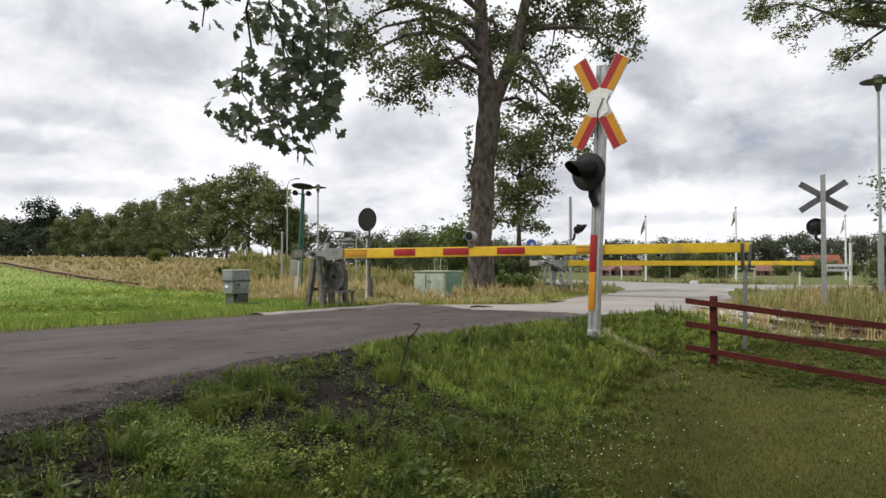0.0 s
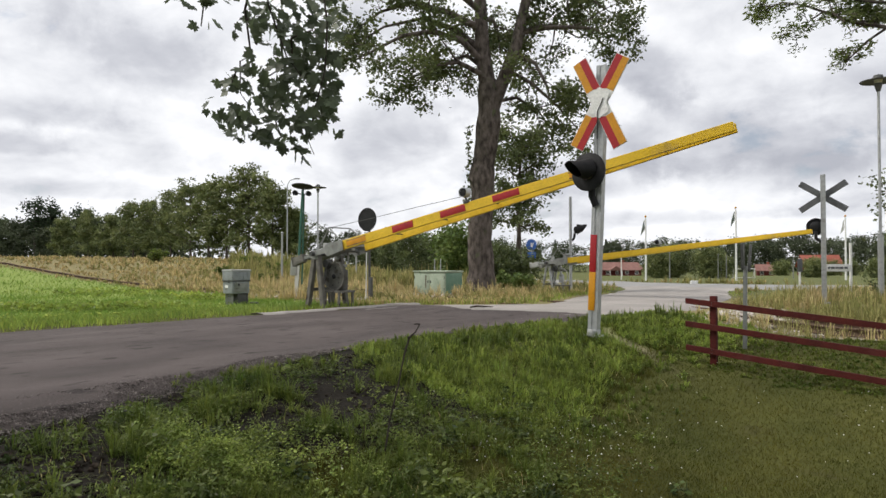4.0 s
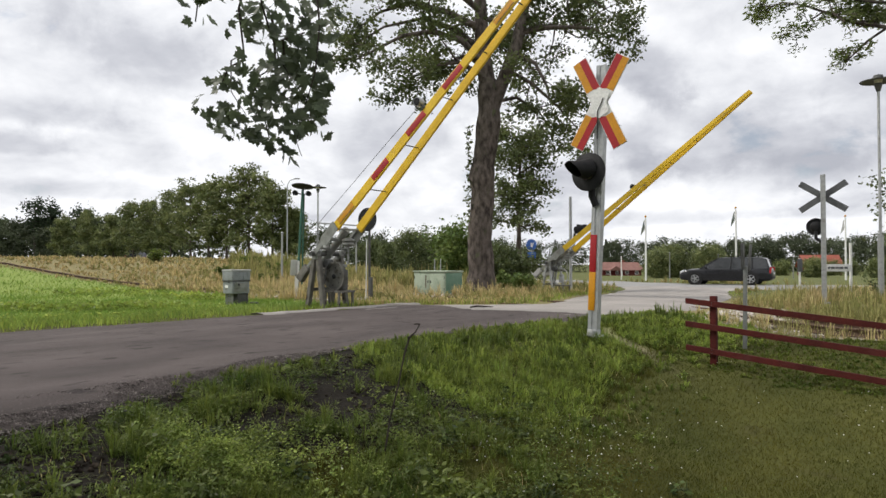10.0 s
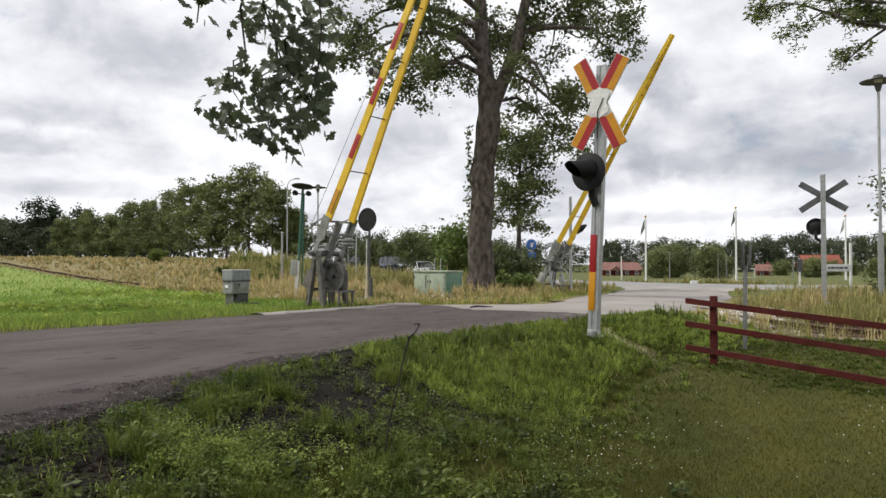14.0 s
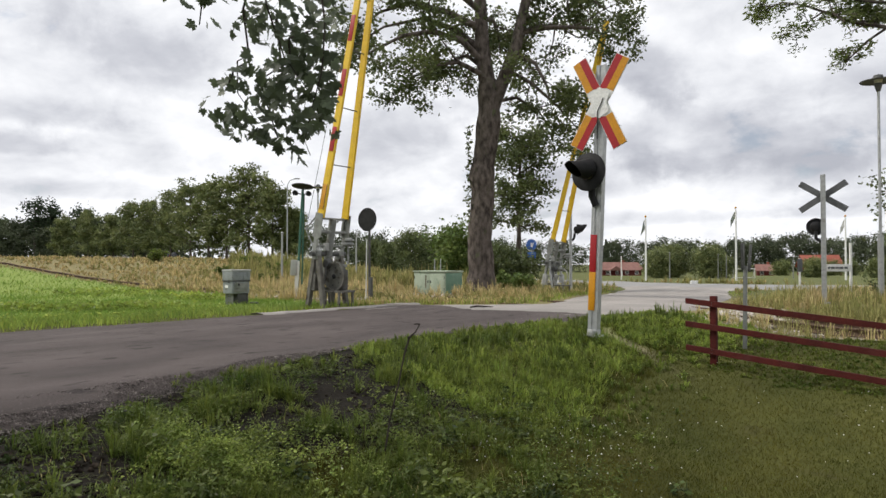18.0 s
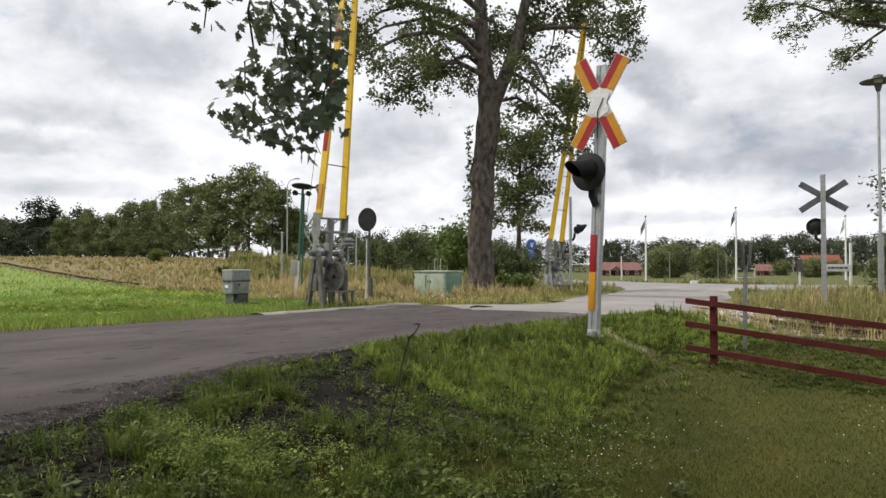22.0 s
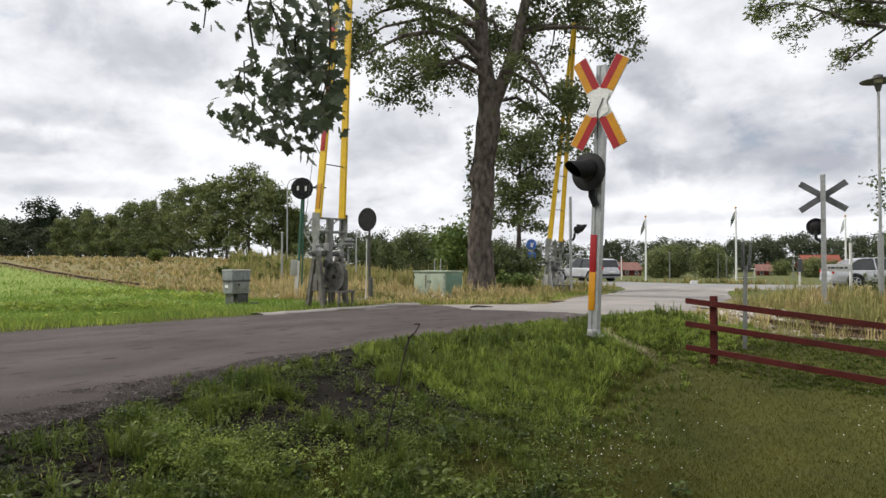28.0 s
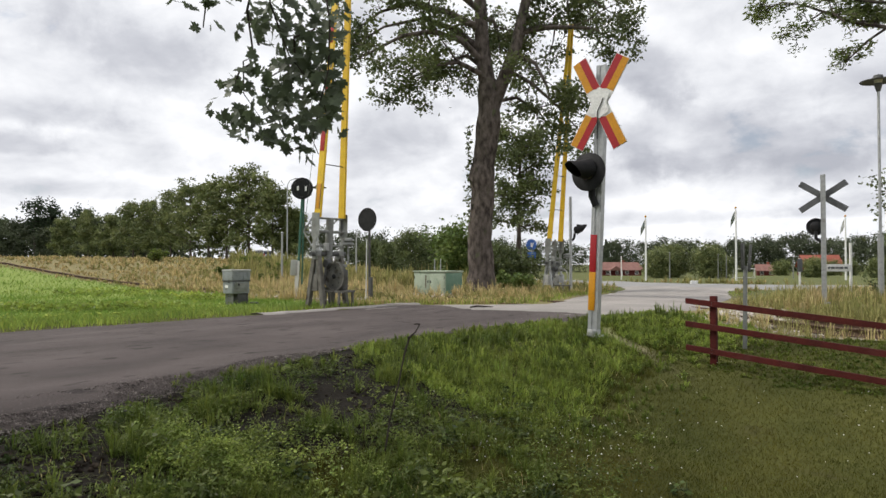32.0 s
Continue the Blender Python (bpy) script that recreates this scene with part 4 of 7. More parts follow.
# ---- fence, cabinets, posts ----
def fence():
    f = thing("rail_fence", pose(3.12, 7.7, -0.27, 0, 0, math.degrees(math.atan2(-0.658, 0.753))), "low three-rail oxblood red timber fence on the lawn edge", "fence")
    fall = -0.093
    for s in (0.0, 2.35, 4.7):
        bm = box((0.072, 0.07, 1.0), (s, 0, 0.255 + fall * s), bevel=0.008)
        part("fence_post", bm, FENCE_RED, f)
    rnd = random.Random(3)
    for z in (0.664, 0.396, 0.12):
        a, b = -0.30, 4.95
        bm = bmesh.new()
        v = []
        for s in (a, 1.2, 2.4, 3.6, b):
            w, zz = rnd.uniform(-0.004, 0.004), z + fall * s
            v.append([bm.verts.new((s, -0.039 - 0.032 + w, zz - 0.032)), bm.verts.new((s, -0.039 + w, zz - 0.032)), bm.verts.new((s, -0.039 + w, zz + 0.032)), bm.verts.new((s, -0.039 - 0.032 + w, zz + 0.032))])
        for p0, p1 in zip(v, v[1:]):
            for i in range(4):
                bm.faces.new((p0[i], p0[(i + 1) % 4], p1[(i + 1) % 4], p1[i]))
        bm.faces.new(v[0][::-1]); bm.faces.new(v[-1])
        part("fence_rail", bm, FENCE_RED, f)
        for s in (0.0, 2.35, 4.7):
            for dz in (-0.018, 0.018):
                part("nail_head", rod((s, -0.0715, z + fall * s + dz), (s, -0.0745, z + fall * s + dz), 0.005, n=6), DARK_STEEL, f)


def green_cabinet():
    x, y = -0.14, 19.25
    c = thing("utility_cabinet", pose(x, y, lands(x, y) - 0.05, 0, 0, -37.4), "low faded green metal utility cabinet in straw grass", "cabinet")
    part("cabinet_body", box((1.14, 0.80, 0.66), (0, 0, 0.36), bevel=0.012), CABINET_GREEN, c)
    part("cabinet_lid", box((1.20, 0.87, 0.04), (0, 0, 0.71), bevel=0.015), CABINET_GREEN, c, "overhanging green lid")
    # face turned from the sun: less faded green, deepened further for its shade
    part("side_panel", box((0.012, 0.78, 0.60), (0.571, 0, 0.37), bevel=0.004), CABINET_SHADE_SIDE, c, "deep green side panel, less faded, the side's shade in its colour")
    part("plinth", box((1.08, 0.74, 0.10), (0, 0, 0.0), bevel=0.01), DARK_STEEL, c)
    for s in (-1, 1):
        d = part("cabinet_door", box((0.53, 0.014, 0.56), (s * 0.273, -0.407, 0.37), bevel=0.004), CABINET_GREEN, c)
        part("door_handle", box((0.018, 0.024, 0.07), (s * 0.045, -0.422, 0.42), bevel=0.005), DARK_STEEL, d)
        for z in (0.2, 0.54):
            part("door_hinge", rod((s * 0.536, -0.417, z - 0.04), (s * 0.536, -0.417, z + 0.04), 0.01, n=6), DARK_STEEL, d)
    part("rust_streak", box((0.03, 0.004, 0.36), (-0.12, -0.4165, 0.42)), RUST, c, "rusty streak below the lid")
    for s in (-0.12, 0.06):
        tagged(solo("marker_stake", rod((0, 0, -0.1), (0.01, 0, 1.05), 0.016, n=8), GALV, pose(x + s, y + 0.85, lands(x + s, y + 0.85)), "thin grey marker stake behind the green cabinet", "stake"))


def grey_cabinet():
    x, y = -4.32, 13.95
    c = thing("signal_cabinet", pose(x, y, lands(x, y) - 0.01, 0, 0, -37.4), "weathered grey railway apparatus case on legs", "cabinet")
    part("case_lower", box((0.33, 0.42, 0.25), (0, 0, 0.36), bevel=0.012), CASE_GREY, c)
    part("case_upper", box((0.35, 0.45, 0.20), (0, 0, 0.605), bevel=0.022), CASE_GREY, c)
    part("lid_top", box((0.37, 0.47, 0.035), (0, 0, 0.715), bevel=0.014), CABINET_GREY, c, "pale weathered lid")
    part("case_seam", box((0.36, 0.46, 0.02), (0, 0, 0.495), bevel=0.004), DARK_STEEL, c)
    for yy in (-0.15, -0.05, 0.05, 0.15):
        part("rib", box((0.012, 0.02, 0.17), (0.178, yy, 0.6), bevel=0.004), CASE_GREY, c)
    part("side_door", box((0.01, 0.34, 0.20), (0.168, 0, 0.36), bevel=0.003), GREY_PAINT, c, "darker grey side door")
    lk = part("lock_box", box((0.06, 0.10, 0.12), (0.195, -0.1, 0.42), bevel=0.012), GREY_PAINT, c)
    part("keyhole_cover", box((0.012, 0.03, 0.045), (0.23, -0.1, 0.42), bevel=0.003), BLACK, lk)
    part("name_plate", box((0.10, 0.006, 0.06), (-0.03, -0.213, 0.38), bevel=0.001), WHITE, c, "small pale plate")
    part("latch", box((0.03, 0.02, 0.07), (0.06, -0.22, 0.49), bevel=0.006), DARK_STEEL, c)
    for sx in (-0.13, -0.06, 0.01, 0.08):
        part("cable_pipe", rod((sx, -0.15, -0.1), (sx, -0.15, 0.24), 0.02, n=8), GREY_PAINT, c)
    part("cable_trunk", box((0.22, 0.24, 0.34), (0.03, 0.06, 0.10), bevel=0.02), DARK_STEEL, c)
    for sx in (-1, 1):
        part("leg", box((0.04, 0.04, 0.36), (sx * 0.13, 0.17, 0.08), bevel=0.006), DARK_STEEL, c)
    part("foot_block", box((0.16, 0.16, 0.10), (0.2, 0.28, 0.0), bevel=0.02), DARK_STEEL, c)


def dead_twig():
    pts = [(-0.375, 4.35, -0.36), (-0.347, 4.35, -0.17), (-0.29, 4.36, 0.068), (-0.254, 4.36, 0.253), (-0.22, 4.37, 0.371), (-0.18, 4.37, 0.408), (-0.15, 4.37, 0.462)]
    t = thing("dry_weed_stalk", None, "thin dark dead weed stalk on the bank", "weed stalk")
    part("stalk", bent(pts, [0.008, 0.007, 0.006, 0.006, 0.007, 0.005, 0.004], 6), TWIG, t)
    part("side_shoot", bent([(-0.15, 4.37, 0.455), (-0.17, 4.37, 0.462), (-0.19, 4.37, 0.458)], [0.005, 0.005, 0.003], 5), TWIG, t)
    part("knot", box((0.02, 0.02, 0.016), (-0.221, 4.37, 0.372), bevel=0.005), TWIG, t)


def lamp_post(x, y, h, label, thick=0.0, disc=0.42, r=0.055, head=1.0):
    c = thing("street_lamp", pose(x, y, lands(x, y) - 0.1), label, "street lamp", "street lamps")
    if thick:
        part("lower_mast", rod((0, 0, 0), (0, 0, thick), r * 1.75, n=14), GALV, c)
    part("mast", rod((0, 0, 0), (0, 0, h), r, r * 0.8, 12), GALV, c, "slim grey mast")
    k = head
    part("lamp_neck", lathe([(0.06 * k, h - 0.15 * k), (0.10 * k, h - 0.02), (0.13 * k, h + 0.12 * k), (0.06 * k, h + 0.16 * k)], 16), DARK_STEEL, c)
    part("lamp_glass", lathe([(0.11 * k, h + 0.10 * k), (0.14 * k, h + 0.32 * k), (0.12 * k, h + 0.34 * k)], 16), WHITE, c, "pale lamp globe")
    part("lamp_shade", lathe([(0.05, h + 0.26 * k), (disc, h + 0.19 * k), (disc, h + 0.19 * k + 0.015), (0.16 * k, h + 0.30 * k), (0.14 * k, h + 0.40 * k), (0.0, h + 0.44 * k)], 28), DARK_STEEL, c, "flat dark disc shade")
    return c


def curved_lamp(x, y, h, reach, label):
    c = thing("street_lamp", pose(x, y, lands(x, y) - 0.1), label, "street lamp", "street lamps")
    part("mast", bent([(0, 0, 0), (0, 0, h * 0.8), (0, 0, h * 0.93), (reach * 0.25, 0, h * 0.99), (reach, 0, h * 1.02)], [0.06, 0.05, 0.04, 0.035, 0.03]), GALV, c)
    part("lamp_head", box((0.45, 0.16, 0.09), (reach * 1.15, 0, h * 1.015), bevel=0.03), GREY_PAINT, c)


def plain_pole(x, y, h, r, mat, label, name="pole", category="pole", group="sports ground poles"):
    bm = rod((0, 0, -0.3), (0, 0, h), r, r * 0.7, 10)
    lathe([(r * 0.9, h), (r * 1.1, h + 0.04), (0.0, h + 0.09)], 10, None, bm)
    return solo(name, bm, mat, pose(x, y, lands(x, y)), label, category, group)


def flagpole(x, y, h, seed, label, tone, phase):
    c = thing("flagpole", pose(x, y, lands(x, y)), label, "flagpole", "flagpoles")
    part("pole", rod((0, 0, -0.2), (0, 0, h), 0.075, 0.045, 12), WHITE, c, "white tapered pole")
    part("finial", lathe([(0.045, h), (0.08, h + 0.05), (0.08, h + 0.10), (0, h + 0.16)], 12), AMBER, c)
    part("halyard", rod((0.06, -0.05, 1.0), (0.05, -0.03, h - 0.1), 0.006, n=4), WHITE, c)
    # the flag hangs half blown, in three stiff lengths
    rnd = random.Random(seed)
    bm = bmesh.new()
    rows = []
    for i in range(9):
        t = i / 8
        rows.append([bm.verts.new((-0.05 - 0.30 * t, 0.08 * math.sin(5 * t + 3 * j / 4), h - 0.15 - 0.55 * (j / 4) - 0.65 * t)) for j in range(5)])
    for a, b in zip(rows, rows[1:]):
        for j in range(4):
            bm.faces.new((a[j], b[j], b[j + 1], a[j + 1]))
    bmesh.ops.solidify(bm, geom=bm.faces[:], thickness=0.006)
    fl = part("flag", bm, tone, c, "faded flag drooping from the pole")
    rows = [(t, pose(0, 0, 0, 0, 0, 14 * math.sin(phase + t * 1.9) + 10 * math.sin(t * 0.8 + phase * 2))) for t in np.arange(0, 32.5, 0.5)]
    MOVES.append((fl, rows))


FLAG_TONE = material("faded_blue_green_flag", (0.22, 0.27, 0.26), (0.4, 0.42, 0.34), 3, 0.9, 0, 0.05, 30)


def blue_sign():
    x, y = 4.85, 36.5
    c = thing("path_sign", pose(x, y, lands(x, y), 0, 0, -25), "round blue path sign on a grey pole", "road sign")
    part("pole", rod((0, 0, 0), (0, 0, 2.58), 0.03, n=10), GALV, c)
    t = Euler((radians(90), 0, 0)).to_matrix().to_4x4()
    s = part("sign_plate", lathe([(0, 0), (0.30, 0), (0.30, 0.012), (0, 0.012)], 32, Matrix.Translation((0, -0.035, 2.27)) @ t), SIGN_BLUE, c, "round blue plate")
    bm = rod((0, -0.05, 2.13), (0, -0.05, 2.37), 0.03, n=8)
    part("sign_symbol", box((0.05, 0.008, 0.26), (0.08, -0.05, 2.25), (0, 20, 0), 0.002, bm), WHITE, s, "white path symbol")
    part("lower_plate", box((0.46, 0.012, 0.34), (0.02, -0.04, 1.70), bevel=0.003), SIGN_BLUE, c, "blue lower plate")


def street_name_sign():
    x, y = 13.45, 22.0
    c = thing("street_name_sign", pose(x, y, lands(x, y)), "white street name board on a white post", "street sign")
    part("post", rod((0, 0, -0.1), (0, 0, 1.85), 0.045, n=10), WHITE, c)
    b = part("board", box((0.86, 0.03, 0.24), (-0.44, -0.06, 1.02), bevel=0.006), WHITE, c, "white name board")
    for k, (a, w) in enumerate(((-0.76, 0.08), (-0.64, 0.12), (-0.50, 0.10), (-0.36, 0.14), (-0.20, 0.10))):
        part("lettering_bar", box((w, 0.004, 0.07), (a, -0.078, 1.02)), SIGN_BACK, b)


def white_signpost(x, y, label):
    c = thing("marker_post", pose(x, y, lands(x, y)), label, "marker post")
    part("post", rod((0, 0, -0.1), (0, 0, 1.35), 0.035, n=8), WHITE, c)
    part("plate", box((0.16, 0.02, 0.42), (-0.02, -0.05, 1.12), bevel=0.004), SIGN_BACK, c, "narrow grey plate")


def goal():
    x, y = 41.5, 92.0
    c = thing("football_goal", pose(x, y, lands(x, y), 0, 0, -8), "small white football goal on the sports ground", "football goal")
    for s in (-1, 1):
        part("goal_post", rod((s * 1.4, 0, 0), (s * 1.4, 0, 1.3), 0.06, n=8), WHITE, c)
        part("stay", rod((s * 1.4, 0, 1.3), (s * 1.4, 0.9, 0.05), 0.04, n=6), WHITE, c)
    part("crossbar", rod((-1.46, 0, 1.3), (1.46, 0, 1.3), 0.06, n=8), WHITE, c)
    part("back_bar", rod((-1.4, 0.9, 0.05), (1.4, 0.9, 0.05), 0.04, n=6), WHITE, c)


def house(x, y, turn, w, d, h, roof, label, porch=True, tiles=None):
    """A single-storey boarded house with a pitched roof."""
    c = thing("house", pose(x, y, lands(x, y) - 0.1, 0, 0, turn), label, "house", "houses")
    wl = part("wall", box((w, d, h), (0, 0, h / 2), bevel=0.03), HOUSE_RED, c, "red boarded wall")
    bm = bmesh.new()
    o, e = 0.5, 0.25
    for s in (-1, 1):
        a = [(-w / 2 - o, s * (d / 2 + o), h - e), (w / 2 + o, s * (d / 2 + o), h - e), (w / 2 + o, 0, h + roof), (-w / 2 - o, 0, h + roof)]
        lo = [bm.verts.new(q) for q in a]; hi = [bm.verts.new((q[0], q[1], q[2] + 0.18)) for q in a]
        bm.faces.new(lo); bm.faces.new(hi[::-1])
        for i in range(4):
            bm.faces.new((lo[i], lo[(i + 1) % 4], hi[(i + 1) % 4], hi[i]))
    part("roof", bm, tiles or ROOF_RED, c, "red tiled roof")
    for s in (-1, 1):
        part("gable", slab([(-d / 2, 0), (d / 2, 0), (0, roof)], 0.12, Matrix.Translation((s * (w / 2 - 0.06), 0, h)) @ Euler((radians(90), 0, radians(90))).to_matrix().to_4x4()), HOUSE_RED, c)
    part("chimney", box((0.6, 0.6, 1.1), (w * 0.15, 0.3, h + roof + 0.2), bevel=0.03), ROOF_RED, c)
    n = max(2, int(w / 2.6))
    for k in range(n):
        xx = -w / 2 + (k + 0.5) * w / n
        win = part("window", box((0.9, 0.10, 0.95), (xx, -d / 2 - 0.02, h * 0.55), bevel=0.02), WHITE, c, "white-framed window")
        for s in (-1, 1):
            part("pane", box((0.34, 0.02, 0.76), (xx + s * 0.2, -d / 2 - 0.075, h * 0.55)), PANE, win)
    if porch:
        part("porch_roof", slab([(-1.9, 0), (1.9, 0), (0, 1.2)], 1.6, Matrix.Translation((-w * 0.2, -d / 2 - 1.5 + 1.6, h - 0.2)) @ Euler((radians(90), 0, 0)).to_matrix().to_4x4()), tiles or ROOF_RED, c)
        for s in (-1, 1):
            part("porch_post", box((0.14, 0.14, h - 0.2), (-w * 0.2 + s * 1.6, -d / 2 - 1.3, (h - 0.2) / 2)), WHITE, c)
    return c


fence()
green_cabinet()
grey_cabinet()
dead_twig()
lamp_post(11.82, 18.0, 5.96, "tall grey street lamp with a disc shade in wild grass", 1.95, 0.44, 0.042, 0.8)
lamp_post(-4.36, 23.2, 3.51, "slim lamp post with a small disc shade by the track", 0, 0.29, 0.032, 0.5)
curved_lamp(-13.1, 56.0, 6.9, 0.7, "curved street lamp standing among the avenue trees")
solo("bent_pipe", bent([(0, 0, -0.2), (0, 0, 2.07), (0.03, 0, 2.27), (0.12, 0, 2.38), (0.24, 0, 2.34)], 0.035, 8), GALV, pose(-4.1, 31.5, lands(-4.1, 31.5)), "thin hooked grey pipe beyond the track", "pipe")
plain_pole(-6.4, 26.5, 2.0, 0.05, GALV, "grey steel pole in the wild grass", "pole", "pole", "")
for x, y, h, r in ((13.9, 52, 1.75, 0.05), (20.4, 60, 2.3, 0.06), (34.0, 80, 2.8, 0.07), (37.5, 90, 3.4, 0.08), (33.0, 80, 2.9, 0.06), (42.0, 80, 3.0, 0.07), (9.2, 52, 1.6, 0.05), (5.3, 50, 2.4, 0.05)):
    plain_pole(x, y, h, r, GREY_PAINT if r > 0.055 else WHITE, "slim pale pole on the sports ground")
plain_pole(4.1, 38.0, 2.75, 0.045, WHITE, "slim white pole beside the path sign")
flagpole(14.6, 48.0, 4.55, 1, "white flagpole with a drooping flag", FLAG_TONE, 0.0)
flagpole(21.1, 48.0, 5.2, 2, "white flagpole with a faded flag", FLAG_TONE, 1.3)
flagpole(30.2, 50.0, 4.75, 3, "white flagpole with a pale flag behind the crossing sign", WHITE, 2.1)
blue_sign()
street_name_sign()
white_signpost(11.55, 21.6, "white marker post with a narrow plate in the grass")
solo("kerb_marker", box((0.42, 0.16, 0.20), (0, 0, 0.12), bevel=0.03), WHITE, pose(14.9, 39.6, lands(14.9, 39.6)), "small white marker block at the street edge", "marker block")
solo("fallen_twig", bent([(-0.22, 0, 0.02), (-0.08, 0.03, 0.035), (0.06, -0.01, 0.03), (0.24, 0.05, 0.02)], [0.012, 0.02, 0.016, 0.006], 6), TWIG, pose(0.72, 12.5, lands(0.72, 12.5) + 0.03, 0, 0, 12), "short dark fallen twig on the road", "twig")
goal()
house(46.5, 178, 6, 10.5, 7.0, 1.7, 1.8, "red boarded cottage with a dull pink tiled roof", True, ROOF_DULL)
house(110, 195, -10, 9.6, 7.5, 2.6, 3.2, "house with a bright red tiled roof among trees", False)
house(88.0, 182, -20, 4.4, 3.6, 1.5, 1.5, "small red boarded hut", False, ROOF_DULL)


# ---- cars ----
GLASS_TINT = material("dark_car_glass", (0.018, 0.02, 0.022), (0.03, 0.033, 0.035), 2, 0.06, 0, 0.0, 10, spec=0.7)
TYRE = material("black_tyre_rubber", (0.015, 0.015, 0.015), (0.028, 0.028, 0.028), 9, 0.85, 0, 0.1, 60, spec=0.2)
ALLOY = material("silver_alloy", (0.40, 0.41, 0.42), (0.52, 0.53, 0.54), 9, 0.3, 0.8, 0.0, 60)
LAMP_CLEAR = material("clear_headlamp", (0.5, 0.52, 0.54), (0.62, 0.63, 0.64), 9, 0.1, 0.3, 0.0, 60, coat=0.5)
LAMP_RED = material("red_tail_lamp", (0.42, 0.012, 0.016), (0.5, 0.02, 0.022), 9, 0.15, 0, 0.0, 60, coat=0.5)
PAINTS = {
    "silver": material("silver_car_paint", (0.44, 0.45, 0.47), (0.50, 0.51, 0.53), 2, 0.28, 0.3, 0.0, 200, coat=0.8),
    "white": material("pearl_white_car_paint", (0.62, 0.63, 0.64), (0.68, 0.69, 0.70), 2, 0.3, 0.15, 0.0, 200, coat=0.8),
    "black": material("black_car_paint", (0.006, 0.006, 0.008), (0.010, 0.011, 0.013), 2, 0.3, 0.0, 0.0, 200, coat=0.35, spec=0.3),
    "blue": material("dark_blue_car_paint", (0.016, 0.022, 0.045), (0.024, 0.03, 0.06), 2, 0.2, 0.3, 0.0, 200, coat=1.0),
}


def car(paint, shape, label):
    """A car at its own origin on the road, its nose towards +x."""
    c = thing("car", None, label, "car", "passing cars")
    mt = PAINTS[paint]
    L, W, H = {"estate": (4.7, 1.8, 1.48), "sedan": (4.6, 1.82, 1.43), "suv": (4.75, 1.9, 1.72)}[shape]
    g = 0.20 if shape != "suv" else 0.26
    belt = {"estate": 0.90, "sedan": 0.88, "suv": 1.04}[shape]
    # body: stations of (x, bottom, shoulder, top, half width)
    hood = belt - 0.03
    tail = belt + (0.02 if shape != "sedan" else 0.06)
    st = [(-0.5, 0.34, 0.60, 0.70, 0.80), (-0.485, 0.26, 0.74, tail - 0.02, 0.88), (-0.43, g, 0.80, tail, 0.95), (-0.30, g, 0.82, belt, 1.0), (0.0, g, 0.82, belt, 1.0), (0.18, g, 0.80, belt, 1.0),
          (0.26, g, 0.78, hood, 0.99), (0.38, g, 0.74, hood - 0.05, 0.97), (0.455, 0.23, 0.66, hood - 0.12, 0.91), (0.488, 0.26, 0.58, hood - 0.19, 0.83), (0.5, 0.32, 0.50, hood - 0.27, 0.74)]
    bm = bmesh.new()
    rings = []
    for x, b, sh, top, w in st:
        hw = w * W / 2
        prof = [(0, b), (hw * 0.80, b), (hw * 0.97, b + 0.12), (hw, (b + sh) / 2 + 0.05), (hw * 0.985, sh), (hw * 0.93, top - 0.03), (hw * 0.80, top), (0, top + 0.025)]
        full = prof + [(-y, z) for y, z in prof[-2:0:-1]]
        rings.append([bm.verts.new((x * L, y, z)) for y, z in full])
    n = len(rings[0])
    for a, b in zip(rings, rings[1:]):
        for i in range(n):
            bm.faces.new((a[i], a[(i + 1) % n], b[(i + 1) % n], b[i]))
    bm.faces.new(rings[0][::-1]); bm.faces.new(rings[-1])
    body = part("body", bm, mt, c, paint + " painted body")
    # cabin glass and roof
    side = {"estate": [(-0.475, belt - 0.02), (-0.44, H - 0.10), (-0.40, H - 0.03), (-0.1, H), (0.06, H - 0.04), (0.26, belt - 0.03)],
            "sedan": [(-0.40, belt), (-0.26, H - 0.10), (-0.20, H - 0.03), (-0.04, H), (0.07, H - 0.05), (0.25, belt - 0.03)],
            "suv": [(-0.48, belt), (-0.46, H - 0.12), (-0.42, H - 0.03), (-0.1, H), (0.08, H - 0.05), (0.25, belt - 0.03)]}[shape]

    def cabin(outline, lo, hi, z0, z1):
        b = bmesh.new()
        def half(z):
            t = (z - z0) / (z1 - z0)
            return (lo + (hi - lo) * t ** 1.3) * W / 2
        l = [b.verts.new((x * L, half(z), z)) for x, z in outline]
        r = [b.verts.new((x * L, -half(z), z)) for x, z in outline]
        b.faces.new(l); b.faces.new(r[::-1])
        for i in range(len(outline)):
            j = (i + 1) % len(outline)
            b.faces.new((l[i], r[i], r[j], l[j]))
        return b
    part("glasshouse", cabin(side, 0.92, 0.72, belt - 0.03, H), GLASS_TINT, c, "dark tinted windows")
    bm = bmesh.new()
    edge = side[1:-1]
    top = [e for e in edge]
    for s in (1,):
        v0 = [bm.verts.new((x * L, 0.745 * W / 2, z - 0.012)) for x, z in top]
        v1 = [bm.verts.new((x * L, 0.66 * W / 2, z + 0.018)) for x, z in top]
        v2 = [bm.verts.new((x * L, -0.66 * W / 2, z + 0.018)) for x, z in top]
        v3 = [bm.verts.new((x * L, -0.745 * W / 2, z - 0.012)) for x, z in top]
        for i in range(len(top) - 1):
            for a, b in ((v0, v1), (v1, v2), (v2, v3), (v3, v0)):
                bm.faces.new((a[i], a[i + 1], b[i + 1], b[i]))
        bm.faces.new((v0[0], v1[0], v2[0], v3[0])); bm.faces.new((v3[-1], v2[-1], v1[-1], v0[-1]))
